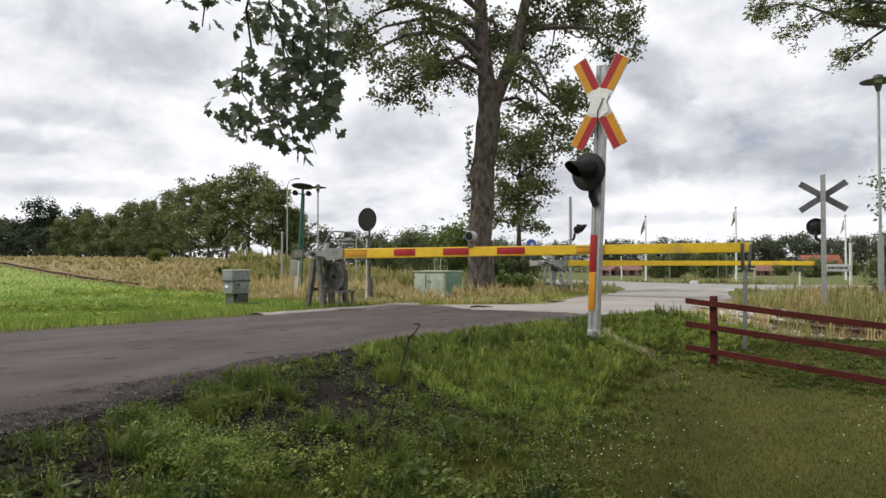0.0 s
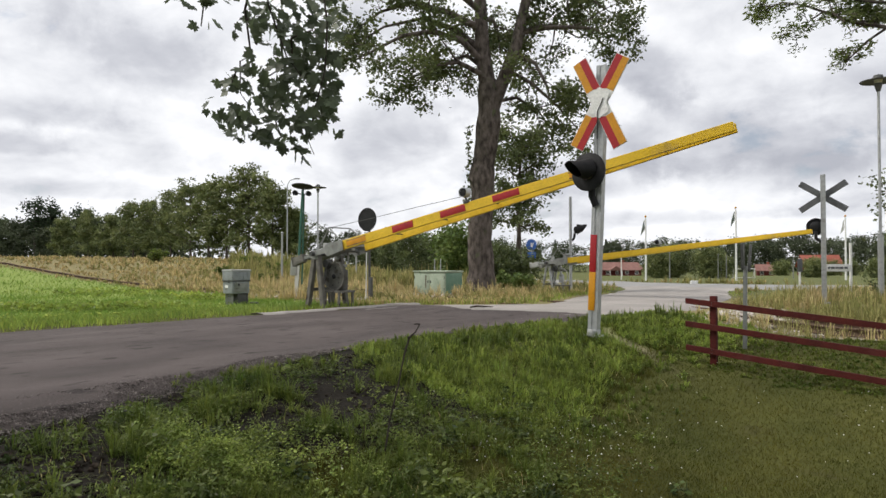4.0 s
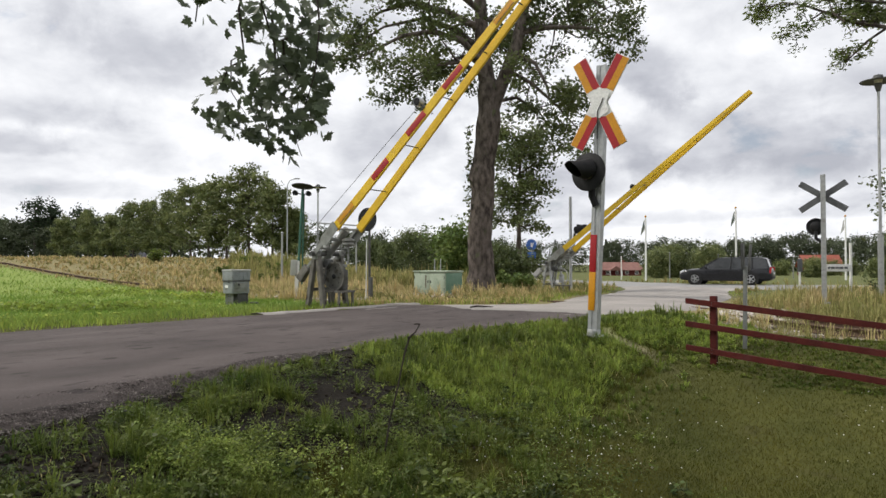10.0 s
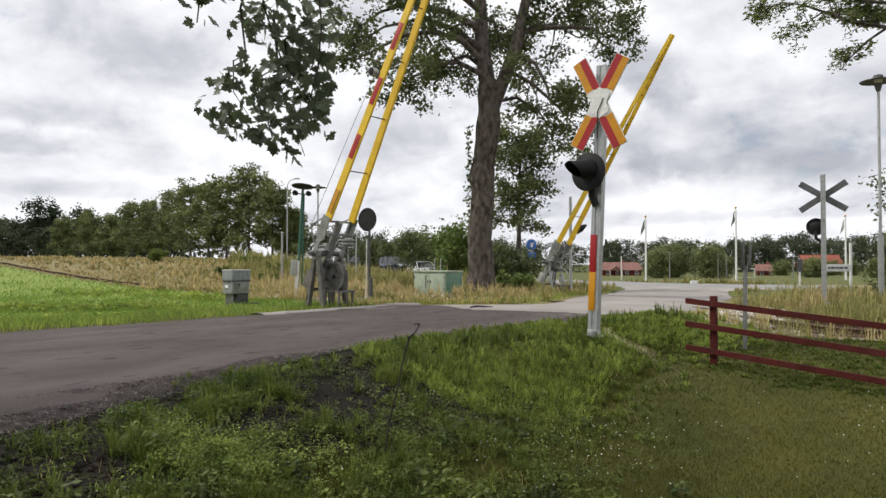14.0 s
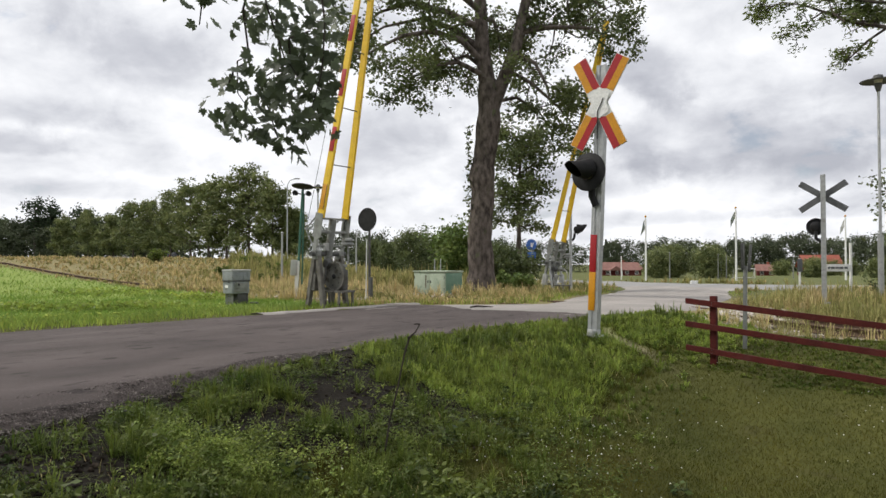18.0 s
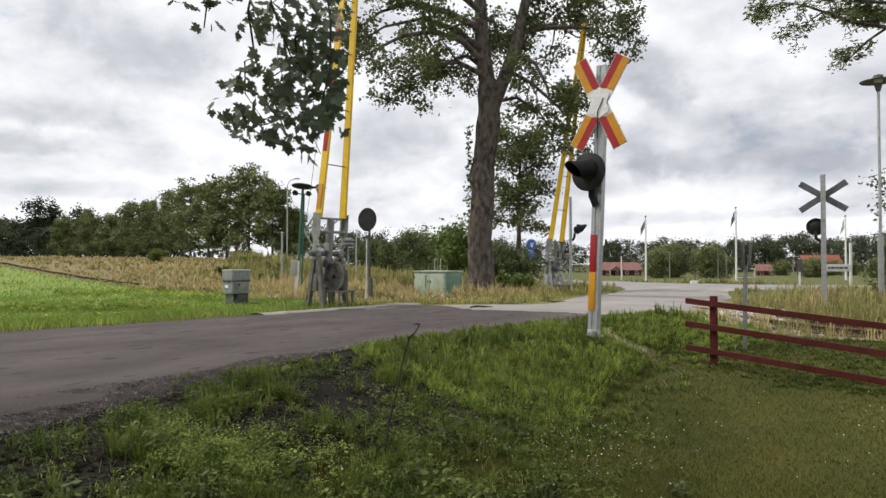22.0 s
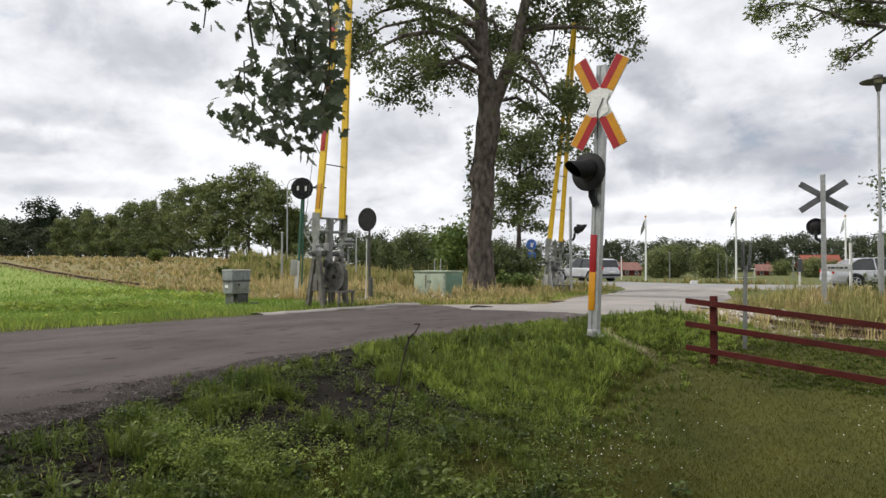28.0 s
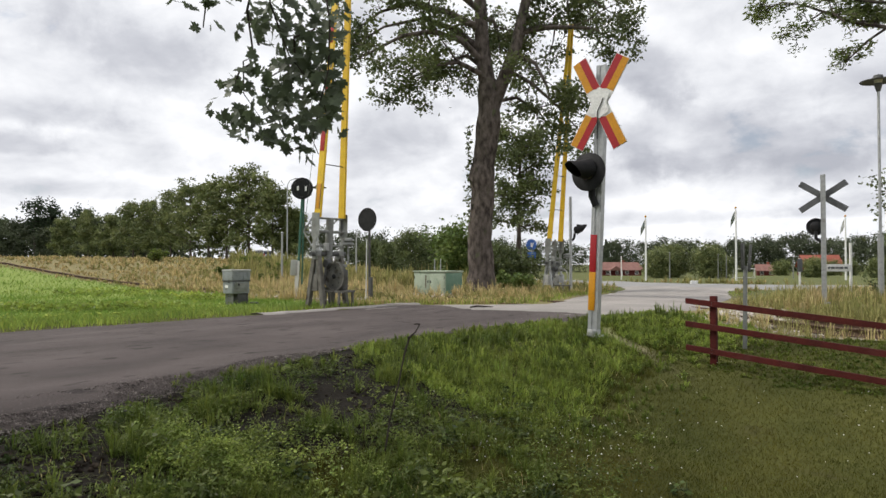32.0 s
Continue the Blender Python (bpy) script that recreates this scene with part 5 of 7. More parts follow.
    part("roof", bm, mt, c)
    lines = [(side[-2], side[-1]), (side[1], side[0])]
    mids = [(-0.10, -0.09)] if shape == "sedan" else [(-0.08, -0.07), (-0.30, -0.30)]
    for s in (-1, 1):
        for (x1, z1), (x0, z0) in lines:
            part("pillar", rod((x0 * L, s * 0.925 * W / 2, z0), (x1 * L, s * 0.745 * W / 2, z1), 0.035, n=6), mt, c)
        for xt, xb in mids:
            part("pillar", rod((xb * L, s * 0.925 * W / 2, belt - 0.02), (xt * L, s * 0.74 * W / 2, H - 0.03), 0.03, n=6), mt if shape == "sedan" else BLACK, c)
        part("mirror", box((0.10, 0.16, 0.12), (0.20 * L, s * (W / 2 + 0.05), belt + 0.06), bevel=0.03), mt, c)
        part("head_lamp", box((0.26, 0.34, 0.13), (0.455 * L, s * 0.72 * W / 2, hood - 0.18), (0, 24, -s * 28), 0.04), LAMP_CLEAR, c, "clear headlamp")
        part("tail_lamp", box((0.10, 0.16, 0.34 if shape != "sedan" else 0.20), (-0.484 * L, s * 0.80 * W / 2, belt - 0.10), (0, -8, s * 14), 0.03), LAMP_RED, c, "red tail lamp")
        for x in (0.0, -0.2):
            part("door_handle", box((0.17, 0.025, 0.03), (x * L + 0.1, s * (W / 2 - 0.004), belt - 0.13), bevel=0.008), mt, c)
        part("sill_trim", box((0.48 * L, 0.03, 0.09), (-0.01 * L, s * (W / 2 - 0.012), g + 0.07), bevel=0.01), BLACK, c)
        for x in (0.02, -0.19):
            part("door_gap", box((0.010, 0.008, belt - g - 0.12), (x * L + 0.34, s * (W / 2 - 0.002), (belt + g) / 2)), BLACK, c)
        if shape != "sedan":
            part("roof_rail", bent([(-0.36 * L, s * 0.60 * W / 2, H - 0.02), (-0.33 * L, s * 0.60 * W / 2, H + 0.05), (0.0, s * 0.60 * W / 2, H + 0.06), (0.04 * L, s * 0.60 * W / 2, H - 0.01)], 0.014, 6), BLACK, c)
    r = 0.32 if shape != "suv" else 0.36
    for x in (0.315 * L, -0.285 * L):
        for s in (-1, 1):
            m = Matrix.Translation((x, s * (W / 2 - 0.10), r)) @ Euler((radians(-90 * s), 0, 0)).to_matrix().to_4x4()
            part("wheel_arch", lathe([(0.0, 0.095), (r + 0.075, 0.095), (r + 0.075, 0.104), (0, 0.104)], 28, m), BLACK, c)
            w = part("wheel", lathe([(0, -0.10), (r * 0.9, -0.10), (r, -0.07), (r, 0.085), (r * 0.93, 0.113), (r * 0.68, 0.113), (r * 0.66, 0.09), (0, 0.09)], 28, m), TYRE, c, "black tyre")
            part("rim", lathe([(r * 0.60, 0.095), (r * 0.67, 0.116), (r * 0.62, 0.12), (r * 0.58, 0.10)], 24, m), ALLOY, w)
            bm = bmesh.new()
            for k in range(5):
                a = k * 2 * math.pi / 5
                merge(bm, box((r * 0.6, 0.055, 0.02), (r * 0.33, 0, 0.105)), m @ Matrix.Rotation(a, 4, "Z"))
            lathe([(0, 0.09), (0.06, 0.09), (0.05, 0.12), (0, 0.12)], 12, m, bm)
            part("spokes", bm, ALLOY, w, "five-spoke alloy wheel")
    part("front_grille", box((0.06, 0.62, 0.16), (0.492 * L, 0, 0.50), bevel=0.02), BLACK, c)
    part("front_bumper_gap", box((0.05, 1.1, 0.10), (0.488 * L, 0, 0.33), bevel=0.02), BLACK, c)
    part("rear_bumper", box((0.08, 1.5, 0.14), (-0.495 * L, 0, 0.42), bevel=0.03), mt if shape == "sedan" else BLACK, c)
    part("number_plate", box((0.02, 0.50, 0.11), (-0.508 * L, 0, 0.62), bevel=0.004), WHITE, c, "blank white plate")
    return c


def drive(ob, times, lane, way):
    """Keys a car along the street: times of (seconds, metres along the street), lane metres from its middle, way 1 or -1."""
    pts = STREET_PTS
    acc = [0.0]
    for a, b in zip(pts, pts[1:]):
        acc.append(acc[-1] + (b - a).length)

    def spot(s):
        i = int(np.clip(np.searchsorted(acc, s) - 1, 1, len(pts) - 3))
        u = (s - acc[i]) / (acc[i + 1] - acc[i])
        d0, d1 = (pts[i + 1] - pts[i - 1]).normalized(), (pts[i + 2] - pts[i]).normalized()
        d = d0.lerp(d1, u).normalized()
        q = pts[i].lerp(pts[i + 1], u) + Vector((d.y, -d.x, 0)) * lane
        return pose(q.x, q.y, lands(q.x, q.y) + 0.05, 0, 0, math.degrees(math.atan2(d.y * way, d.x * way)))
    ts = [t for t, _ in times]
    ss = [s for _, s in times]
    grid = sorted(set([0.0, 32.0] + [round(t, 2) for t in np.arange(ts[0], ts[-1] + 0.01, 0.1) if 0 <= t <= 32]))
    MOVES.append((ob, [(t, spot(float(np.interp(t, ts, ss)))) for t in grid]))


def traffic():
    drive(car("black", "estate", "glossy black estate car passing on the street"), [(3.6, 345.0), (9.5, 273.2), (10.0, 267.2), (10.7, 258.2), (27.0, 60.0)], -1.7, -1)
    drive(car("blue", "suv", "dark blue tall estate car on the street"), [(3.3, 60.0), (13.5, 222.6), (14.0, 230.6), (15.2, 250.4), (16.5, 270.5), (16.8, 273.5), (20.5, 330.0)], 1.7, 1)
    drive(car("white", "sedan", "white saloon car on the street"), [(3.1, 62.0), (13.5, 229.2), (14.0, 237.2), (15.2, 257.0), (16.5, 277.2), (16.8, 280.5), (20.0, 330.0)], 1.7, 1)
    drive(car("silver", "estate", "silver estate car coming along the street"), [(10.5, 58.0), (23.4, 235.3), (24.0, 245.4), (24.8, 257.6), (25.2, 262.3), (25.5, 265.3), (25.9, 269.2), (29.0, 330.0)], 1.7, 1)
    drive(car("silver", "sedan", "silver saloon car with alloy wheels on the street"), [(12.0, 58.0), (24.8, 234.8), (25.2, 240.5), (26.4, 256.0), (27.5, 268.7), (27.8, 271.8), (28.6, 279.6), (32.0, 330.0)], 1.7, 1)
    drive(car("silver", "estate", "silver estate car driving away on the street"), [(22.6, 340.0), (27.5, 264.0), (28.1, 255.0), (29.4, 234.0), (32.0, 195.0)], -1.7, -1)


traffic()

# ---- trees ----
def tubes(name, limbs, mat, n=6):
    """All limbs of one tree in one mesh: each limb is a list of (point, radius)."""
    v, f = [], []
    for limb in limbs:
        base = len(v)
        pts = [Vector(a) for a, _ in limb]
        k = n + 4 if limb[0][1] > 0.15 else (n if limb[0][1] > 0.03 else 4)
        side = None
        for i, (a, r) in enumerate(limb):
            d = (pts[min(i + 1, len(pts) - 1)] - pts[max(i - 1, 0)]).normalized()
            side = (Vector((1, 0.3, 0.1)) if side is None else side)
            side = (side - d * side.dot(d)).normalized()
            up = d.cross(side)
            for j in range(k):
                a2 = 2 * math.pi * j / k
                v.append(Vector(a) + (side * math.cos(a2) + up * math.sin(a2)) * r)
        for i in range(len(limb) - 1):
            for j in range(k):
                f.append((base + i * k + j, base + i * k + (j + 1) % k, base + (i + 1) * k + (j + 1) % k, base + (i + 1) * k + j))
    me = mesh_of(name, v, f, mat)
    me.polygons.foreach_set("use_smooth", np.ones(len(me.polygons), bool))
    return me


def kites(name, at, size, mat, rs, flat=0.35, narrow=0.5):
    """Small folded leaves, four corners each, at the places given."""
    at = np.asarray(at, float)
    n = len(at)
    d = rs.normal(0, 1, (n, 3)); d[:, 2] = d[:, 2] * flat - 0.25
    d /= np.linalg.norm(d, axis=1, keepdims=True)
    s = np.cross(d, rs.normal(0, 1, (n, 3))); s /= np.linalg.norm(s, axis=1, keepdims=True) + 1e-9
    nn = np.cross(d, s)
    l = (np.asarray(size) * rs.uniform(0.65, 1.25, n))[:, None]
    v = np.stack([at - d * l * 0.5, at + s * l * narrow * 0.5 + d * l * 0.05 + nn * l * 0.07, at + d * l * 0.5, at - s * l * narrow * 0.5 + d * l * 0.05 + nn * l * 0.07], 1)
    f = np.arange(4 * n).reshape(n, 4)
    return quick_mesh(name, v.reshape(-1, 3), f, mat)


def sprout(limbs, rnd, levels, count, length, droop, spread=0.9, start=0.3):
    """Adds side shoots, level by level; returns all limbs and the tips that carry leaves."""
    out, tips, front = list(limbs), [], list(limbs)
    for lev in range(levels):
        nxt = []
        for limb in front:
            pts = [Vector(a) for a, _ in limb]
            total = sum((b - a).length for a, b in zip(pts, pts[1:]))
            for k in range(max(2, int(count[lev] * rnd.uniform(0.7, 1.3)))):
                t = rnd.uniform(start if lev == 0 else 0.25, 1.0) * (len(pts) - 1)
                i = min(int(t), len(pts) - 2)
                a = pts[i].lerp(pts[i + 1], t - i)
                d = (pts[i + 1] - pts[i]).normalized()
                e = (d * rnd.uniform(0.2, 0.8) + Vector((rnd.gauss(0, 1), rnd.gauss(0, 1), rnd.gauss(0, 0.7))).normalized() * spread).normalized()
                ln = length[lev] * rnd.uniform(0.6, 1.3)
                r = max(0.006, limb[i][1] * 0.42)
                line, q = [], a.copy()
                for j in range(4):
                    line.append((q.copy(), r * (1 - 0.28 * j)))
                    e = (e + Vector((rnd.gauss(0, 0.16), rnd.gauss(0, 0.16), rnd.gauss(0, 0.12) - droop))).normalized()
                    q += e * ln / 3
                nxt.append(line)
        out += nxt
        front = nxt
    for line in front:
        tips += [line[-1][0], line[2][0]]
        if rnd.random() < 0.6:
            tips.append(line[1][0])
    return out, tips


def clumps(tips, rs, per, radius):
    """Leaf places scattered about the tips."""
    t = np.array([tuple(a) for a in tips])
    t = np.repeat(t, per, axis=0)
    return t + rs.normal(0, 1, t.shape) * np.array([radius, radius, radius * 0.75])


def place_tree(name, m, limbs, leaves, bark, label, group="", category="tree"):
    t = thing(name, m, label, category, group)
    tr = new("trunk", tubes("trunk", limbs, bark)); tr.parent = t
    cr = new("crown", leaves); cr.parent = t
    return t


def big_oak():
    rnd, rs = random.Random(11), np.random.RandomState(11)
    def L(*rows):
        return [(Vector((a, b, c)), r) for a, b, c, r in rows]
    trunk = L((0, 0, -0.2, 0.72), (0.0, 0, 0.12, 0.52), (0.02, 0, 0.6, 0.43), (0.0, 0, 1.6, 0.40), (0.05, 0, 2.8, 0.375), (0.14, 0, 4.0, 0.36), (0.26, 0, 5.2, 0.37), (0.29, 0, 6.0, 0.35), (0.26, 0, 6.7, 0.30))
    stems = [
        L((0.26, 0, 6.4, 0.28), (0.08, 0.1, 7.7, 0.24), (0.03, 0.1, 9.1, 0.2), (-0.1, 0, 11.4, 0.15), (-0.3, 0, 14.2, 0.06)),
        L((0.36, 0, 5.7, 0.24), (0.75, -0.1, 6.7, 0.21), (1.15, -0.1, 7.8, 0.19), (1.5, 0, 9.4, 0.15), (1.9, 0.2, 11.8, 0.06)),
    ]
    arms = [
        L((0.15, 0, 7.2, 0.13), (-0.6, -0.2, 7.9, 0.11), (-1.5, -0.4, 8.1, 0.085), (-2.4, -0.6, 7.9, 0.06), (-3.1, -0.7, 7.5, 0.04), (-3.8, -0.8, 7.1, 0.02)),
        L((0.05, 0, 8.3, 0.12), (-1.0, 0.4, 9.0, 0.10), (-2.2, 0.6, 9.4, 0.07), (-3.2, 0.6, 9.1, 0.045), (-3.9, 0.4, 8.5, 0.02)),
        L((0.2, 0, 6.8, 0.09), (-0.7, -0.5, 7.1, 0.07), (-1.4, -0.9, 6.9, 0.045), (-1.8, -1.1, 6.5, 0.02)),
        L((1.3, 0, 8.2, 0.11), (2.0, -0.3, 8.25, 0.08), (2.9, -0.5, 8.2, 0.06), (3.5, -0.6, 8.1, 0.04), (4.0, -0.7, 7.7, 0.018)),
        L((1.05, 0, 7.5, 0.08), (1.7, -0.4, 7.1, 0.06), (2.0, -0.6, 6.4, 0.04), (2.1, -0.7, 5.9, 0.018)),
        L((0.5, 0, 6.0, 0.07), (1.2, 0.3, 6.2, 0.05), (1.9, 0.4, 5.8, 0.03), (2.4, 0.4, 5.1, 0.012)),
        L((0.9, 0, 7.0, 0.07), (1.6, -0.3, 6.5, 0.05), (2.4, -0.5, 5.7, 0.03), (3.1, -0.5, 4.9, 0.012)),
        L((1.5, 0, 9.3, 0.10), (2.6, 0.4, 9.7, 0.08), (3.4, 0.6, 9.7, 0.05), (4.2, 0.7, 9.2, 0.02)),
        L((0.1, 0, 7.6, 0.11), (-0.8, 0.5, 8.5, 0.09), (-1.9, 0.7, 8.9, 0.06), (-3.1, 0.6, 8.6, 0.04), (-4.0, 0.5, 8.0, 0.02)),
        L((0.0, 0, 8.9, 0.11), (-1.1, -0.6, 9.6, 0.09), (-2.2, -1.0, 10.0, 0.06), (-3.4, -1.0, 9.9, 0.04), (-4.4, -0.9, 9.5, 0.02)),
        L((0.2, 0, 7.0, 0.08), (-0.4, 0.4, 7.6, 0.06), (-1.3, 0.5, 7.3, 0.04), (-2.2, 0.4, 6.9, 0.018)),
        L((1.25, 0, 8.0, 0.08), (1.7, 0.5, 8.6, 0.06), (2.5, 0.7, 8.7, 0.04), (3.3, 0.8, 8.3, 0.018)),
        L((0.0, 0, 9.5, 0.12), (-1.2, 1.2, 10.6, 0.09), (-2.6, 2.0, 11.0, 0.05), (-3.8, 2.4, 10.6, 0.02)),
        L((-0.1, 0, 10.6, 0.12), (0.3, -1.5, 11.5, 0.08), (0.2, -2.9, 11.4, 0.05), (0.0, -4.0, 10.6, 0.02)),
        L((0.1, 0, 8.6, 0.10), (0.5, 1.5, 9.2, 0.08), (0.8, 2.9, 9.3, 0.05), (1.0, 4.0, 8.8, 0.02)),
    ]
    limbs, tips = sprout(stems + arms, rnd, 2, (8, 5), (1.35, 0.62), 0.05, 0.95, 0.28)
    # whole sprays are missing here and there, so that sky shows through
    tips = [a for a in tips if math.sin(2.3 * a.x + 1.4 * a.z) * math.sin(1.9 * a.z - 1.1 * a.x + 0.8 * a.y) + rnd.gauss(0, 0.3) > -0.42]
    # burls, ridges and a swelling on the old trunk
    knots = []
    for i in range(len(trunk) - 1):
        (a, ra), (b, rb) = trunk[i], trunk[i + 1]
        for k in range(6):
            t = k / 6
            z = a.z + (b.z - a.z) * t
            bulge = 0.05 * math.exp(-((z - 3.6) / 0.35) ** 2) + 0.035 * math.exp(-((z - 5.1) / 0.3) ** 2)
            knots.append((a.lerp(b, t) + Vector((0.025 * math.sin(2.7 * z) - bulge, 0, 0)), ra + (rb - ra) * t + 0.012 * math.sin(7.3 * z) + bulge))
    trunk = knots + [trunk[-1]]
    # shoots along the trunk
    wisps = [Vector((-0.34 + rnd.uniform(-0.06, 0.04), rnd.uniform(-0.3, 0.1), z)) for z in np.linspace(2.2, 5.2, 26)]
    at = np.concatenate([clumps(tips, rs, 27, 0.15), clumps(wisps, rs, 8, 0.06)])
    place_tree("oak_tree", pose(1.17, 21.0, 0.0), [trunk] + limbs, kites("crown", at, 0.135, LEAF, rs, 0.6, 0.6), BARK,
               "tall old broadleaf tree with a forked grey trunk")


def young_tree(name, m, h, trunk_h, wide, seed, mat, label, per=9, leaf=0.17, group="", count=(14, 6), trunk_r=None, radius=0.3, crown_low=0.0, point=0.0):
    """A tapered trunk, limbs rising from it and a loose crown."""
    rnd, rs = random.Random(seed), np.random.RandomState(seed)
    r = trunk_r or h * 0.014
    pts, q = [], Vector((0, 0, -0.2))
    for k in range(7):
        pts.append((q.copy(), r * (1 - 0.13 * k) * (1.35 if k == 0 else 1)))
        q = q + Vector((rnd.gauss(0, 0.02 * h / 6), rnd.gauss(0, 0.02 * h / 6), h * 0.88 / 6))
    arms = []
    for k in range(count[0]):
        t = trunk_h / h + (0.94 - trunk_h / h) * (k + rnd.random()) / count[0]
        i = min(int(t * 6 / 0.94), 5)
        a = pts[i][0].lerp(pts[i + 1][0], t * 6 / 0.94 - i)
        ang = k * 2.4 + rnd.uniform(-0.4, 0.4)
        prof = math.sin(math.pi * min(1, 0.16 + 0.80 * (t - trunk_h / h) / (1 - trunk_h / h))) ** 0.7
        ln = wide * (prof * (1 - point) + point * 1.35 * (1.05 - (t - trunk_h / h) / (1 - trunk_h / h)) ** 0.8) * rnd.uniform(0.7, 1.2)
        d = Vector((math.cos(ang), math.sin(ang), rnd.uniform(0.05, 0.55)))
        arms.append([(a + d * ln * s + Vector((0, 0, crown_low * -s)), max(0.008, r * 0.35 * (1 - s * 0.85))) for s in (0, 0.35, 0.7, 1.0)])
    limbs, tips = sprout(arms, rnd, 1, (count[1],), (wide * 0.42,), 0.06, 1.0, 0.2)
    top = [pts[-1][0] + Vector((rnd.gauss(0, 0.15 * wide), rnd.gauss(0, 0.15 * wide), rnd.uniform(-0.1, 0.12) * h)) for _ in range(5)]
    at = clumps(tips + top, rs, per, radius)
    return place_tree(name, m, [pts] + limbs, kites("crown", at, leaf, mat, rs, 0.7, 0.6), BARK, label, group)


def shrub(m, size, seed, mat, label, n=2600, leaf=0.13, name="bush"):
    """A many-stemmed bush with an uneven outline."""
    rnd, rs = random.Random(seed), np.random.RandomState(seed)
    stems = []
    for k in range(12):
        a = rnd.uniform(0, 6.28)
        d = Vector((math.cos(a) * size[0] * rnd.uniform(0.2, 0.9), math.sin(a) * size[1] * rnd.uniform(0.2, 0.9), size[2] * rnd.uniform(0.4, 0.72)))
        stems.append([(Vector((d.x * 0.12, d.y * 0.12, -0.1)), 0.025), (d * 0.5 + Vector((0, 0, 0.1 * size[2])), 0.016), (d, 0.006)])
    limbs, tips = sprout(stems, rnd, 1, (7,), (0.28 * size[2],), 0.03, 1.0, 0.1)
    tips = [t for t in tips if t.z > 0.0]
    per = max(3, n // max(1, len(tips)))
    at = clumps(tips, rs, per, 0.07 * size[2])
    at[:, 2] = np.maximum(at[:, 2], 0.05)
    t = thing(name, m, label, "bush")
    st = new("stems", tubes("stems", limbs, TWIG, 4)); st.parent = t
    cr = new("foliage", kites("foliage", at, leaf, mat, rs, 0.7, 0.6)); cr.parent = t
    return t


def wood(name, spots, mat, label, seed, leaf=0.9, quads=240, conifer=0.2):
    """Far woods: many crowns of leaf clumps over dim trunks, one mesh of stuff."""
    rs = np.random.RandomState(seed)
    allp, sizes = [], []
    for x, y, h in spots:
        z0 = lands(x, y)
        n = int(quads * rs.uniform(0.8, 1.2))
        if rs.rand() < conifer:
            t = rs.rand(n) ** 0.7
            r = (1 - t) * h * 0.20 * rs.uniform(0.4, 1, n) + 0.15
            a = rs.uniform(0, 6.28, n)
            pts = np.stack([x + r * np.cos(a), y + r * np.sin(a), z0 + h * (0.08 + 0.95 * t)], -1)
        else:
            k = rs.randint(7, 12)
            c = np.stack([rs.normal(0, h * 0.20, k), rs.normal(0, h * 0.20, k), h * rs.uniform(0.30, 0.9, k)], -1)
            c[:, :2] *= (1.15 - np.abs(c[:, 2:] / h - 0.5))
            pts = c[rs.randint(0, k, n)] + rs.normal(0, 1, (n, 3)) * h * np.array([0.075, 0.075, 0.06])
            low = rs.rand(n) < 0.22
            pts[low, 2] = rs.uniform(0.0, 0.4, low.sum()) * h
            pts += np.array([x, y, z0])
        allp.append(pts); sizes.append(np.full(n, leaf * h / 11))
    me = kites(name, np.concatenate(allp), np.concatenate(sizes), mat, rs, 0.7, 0.75)
    return tagged(new(name, me), label, "woods", kind="stuff")


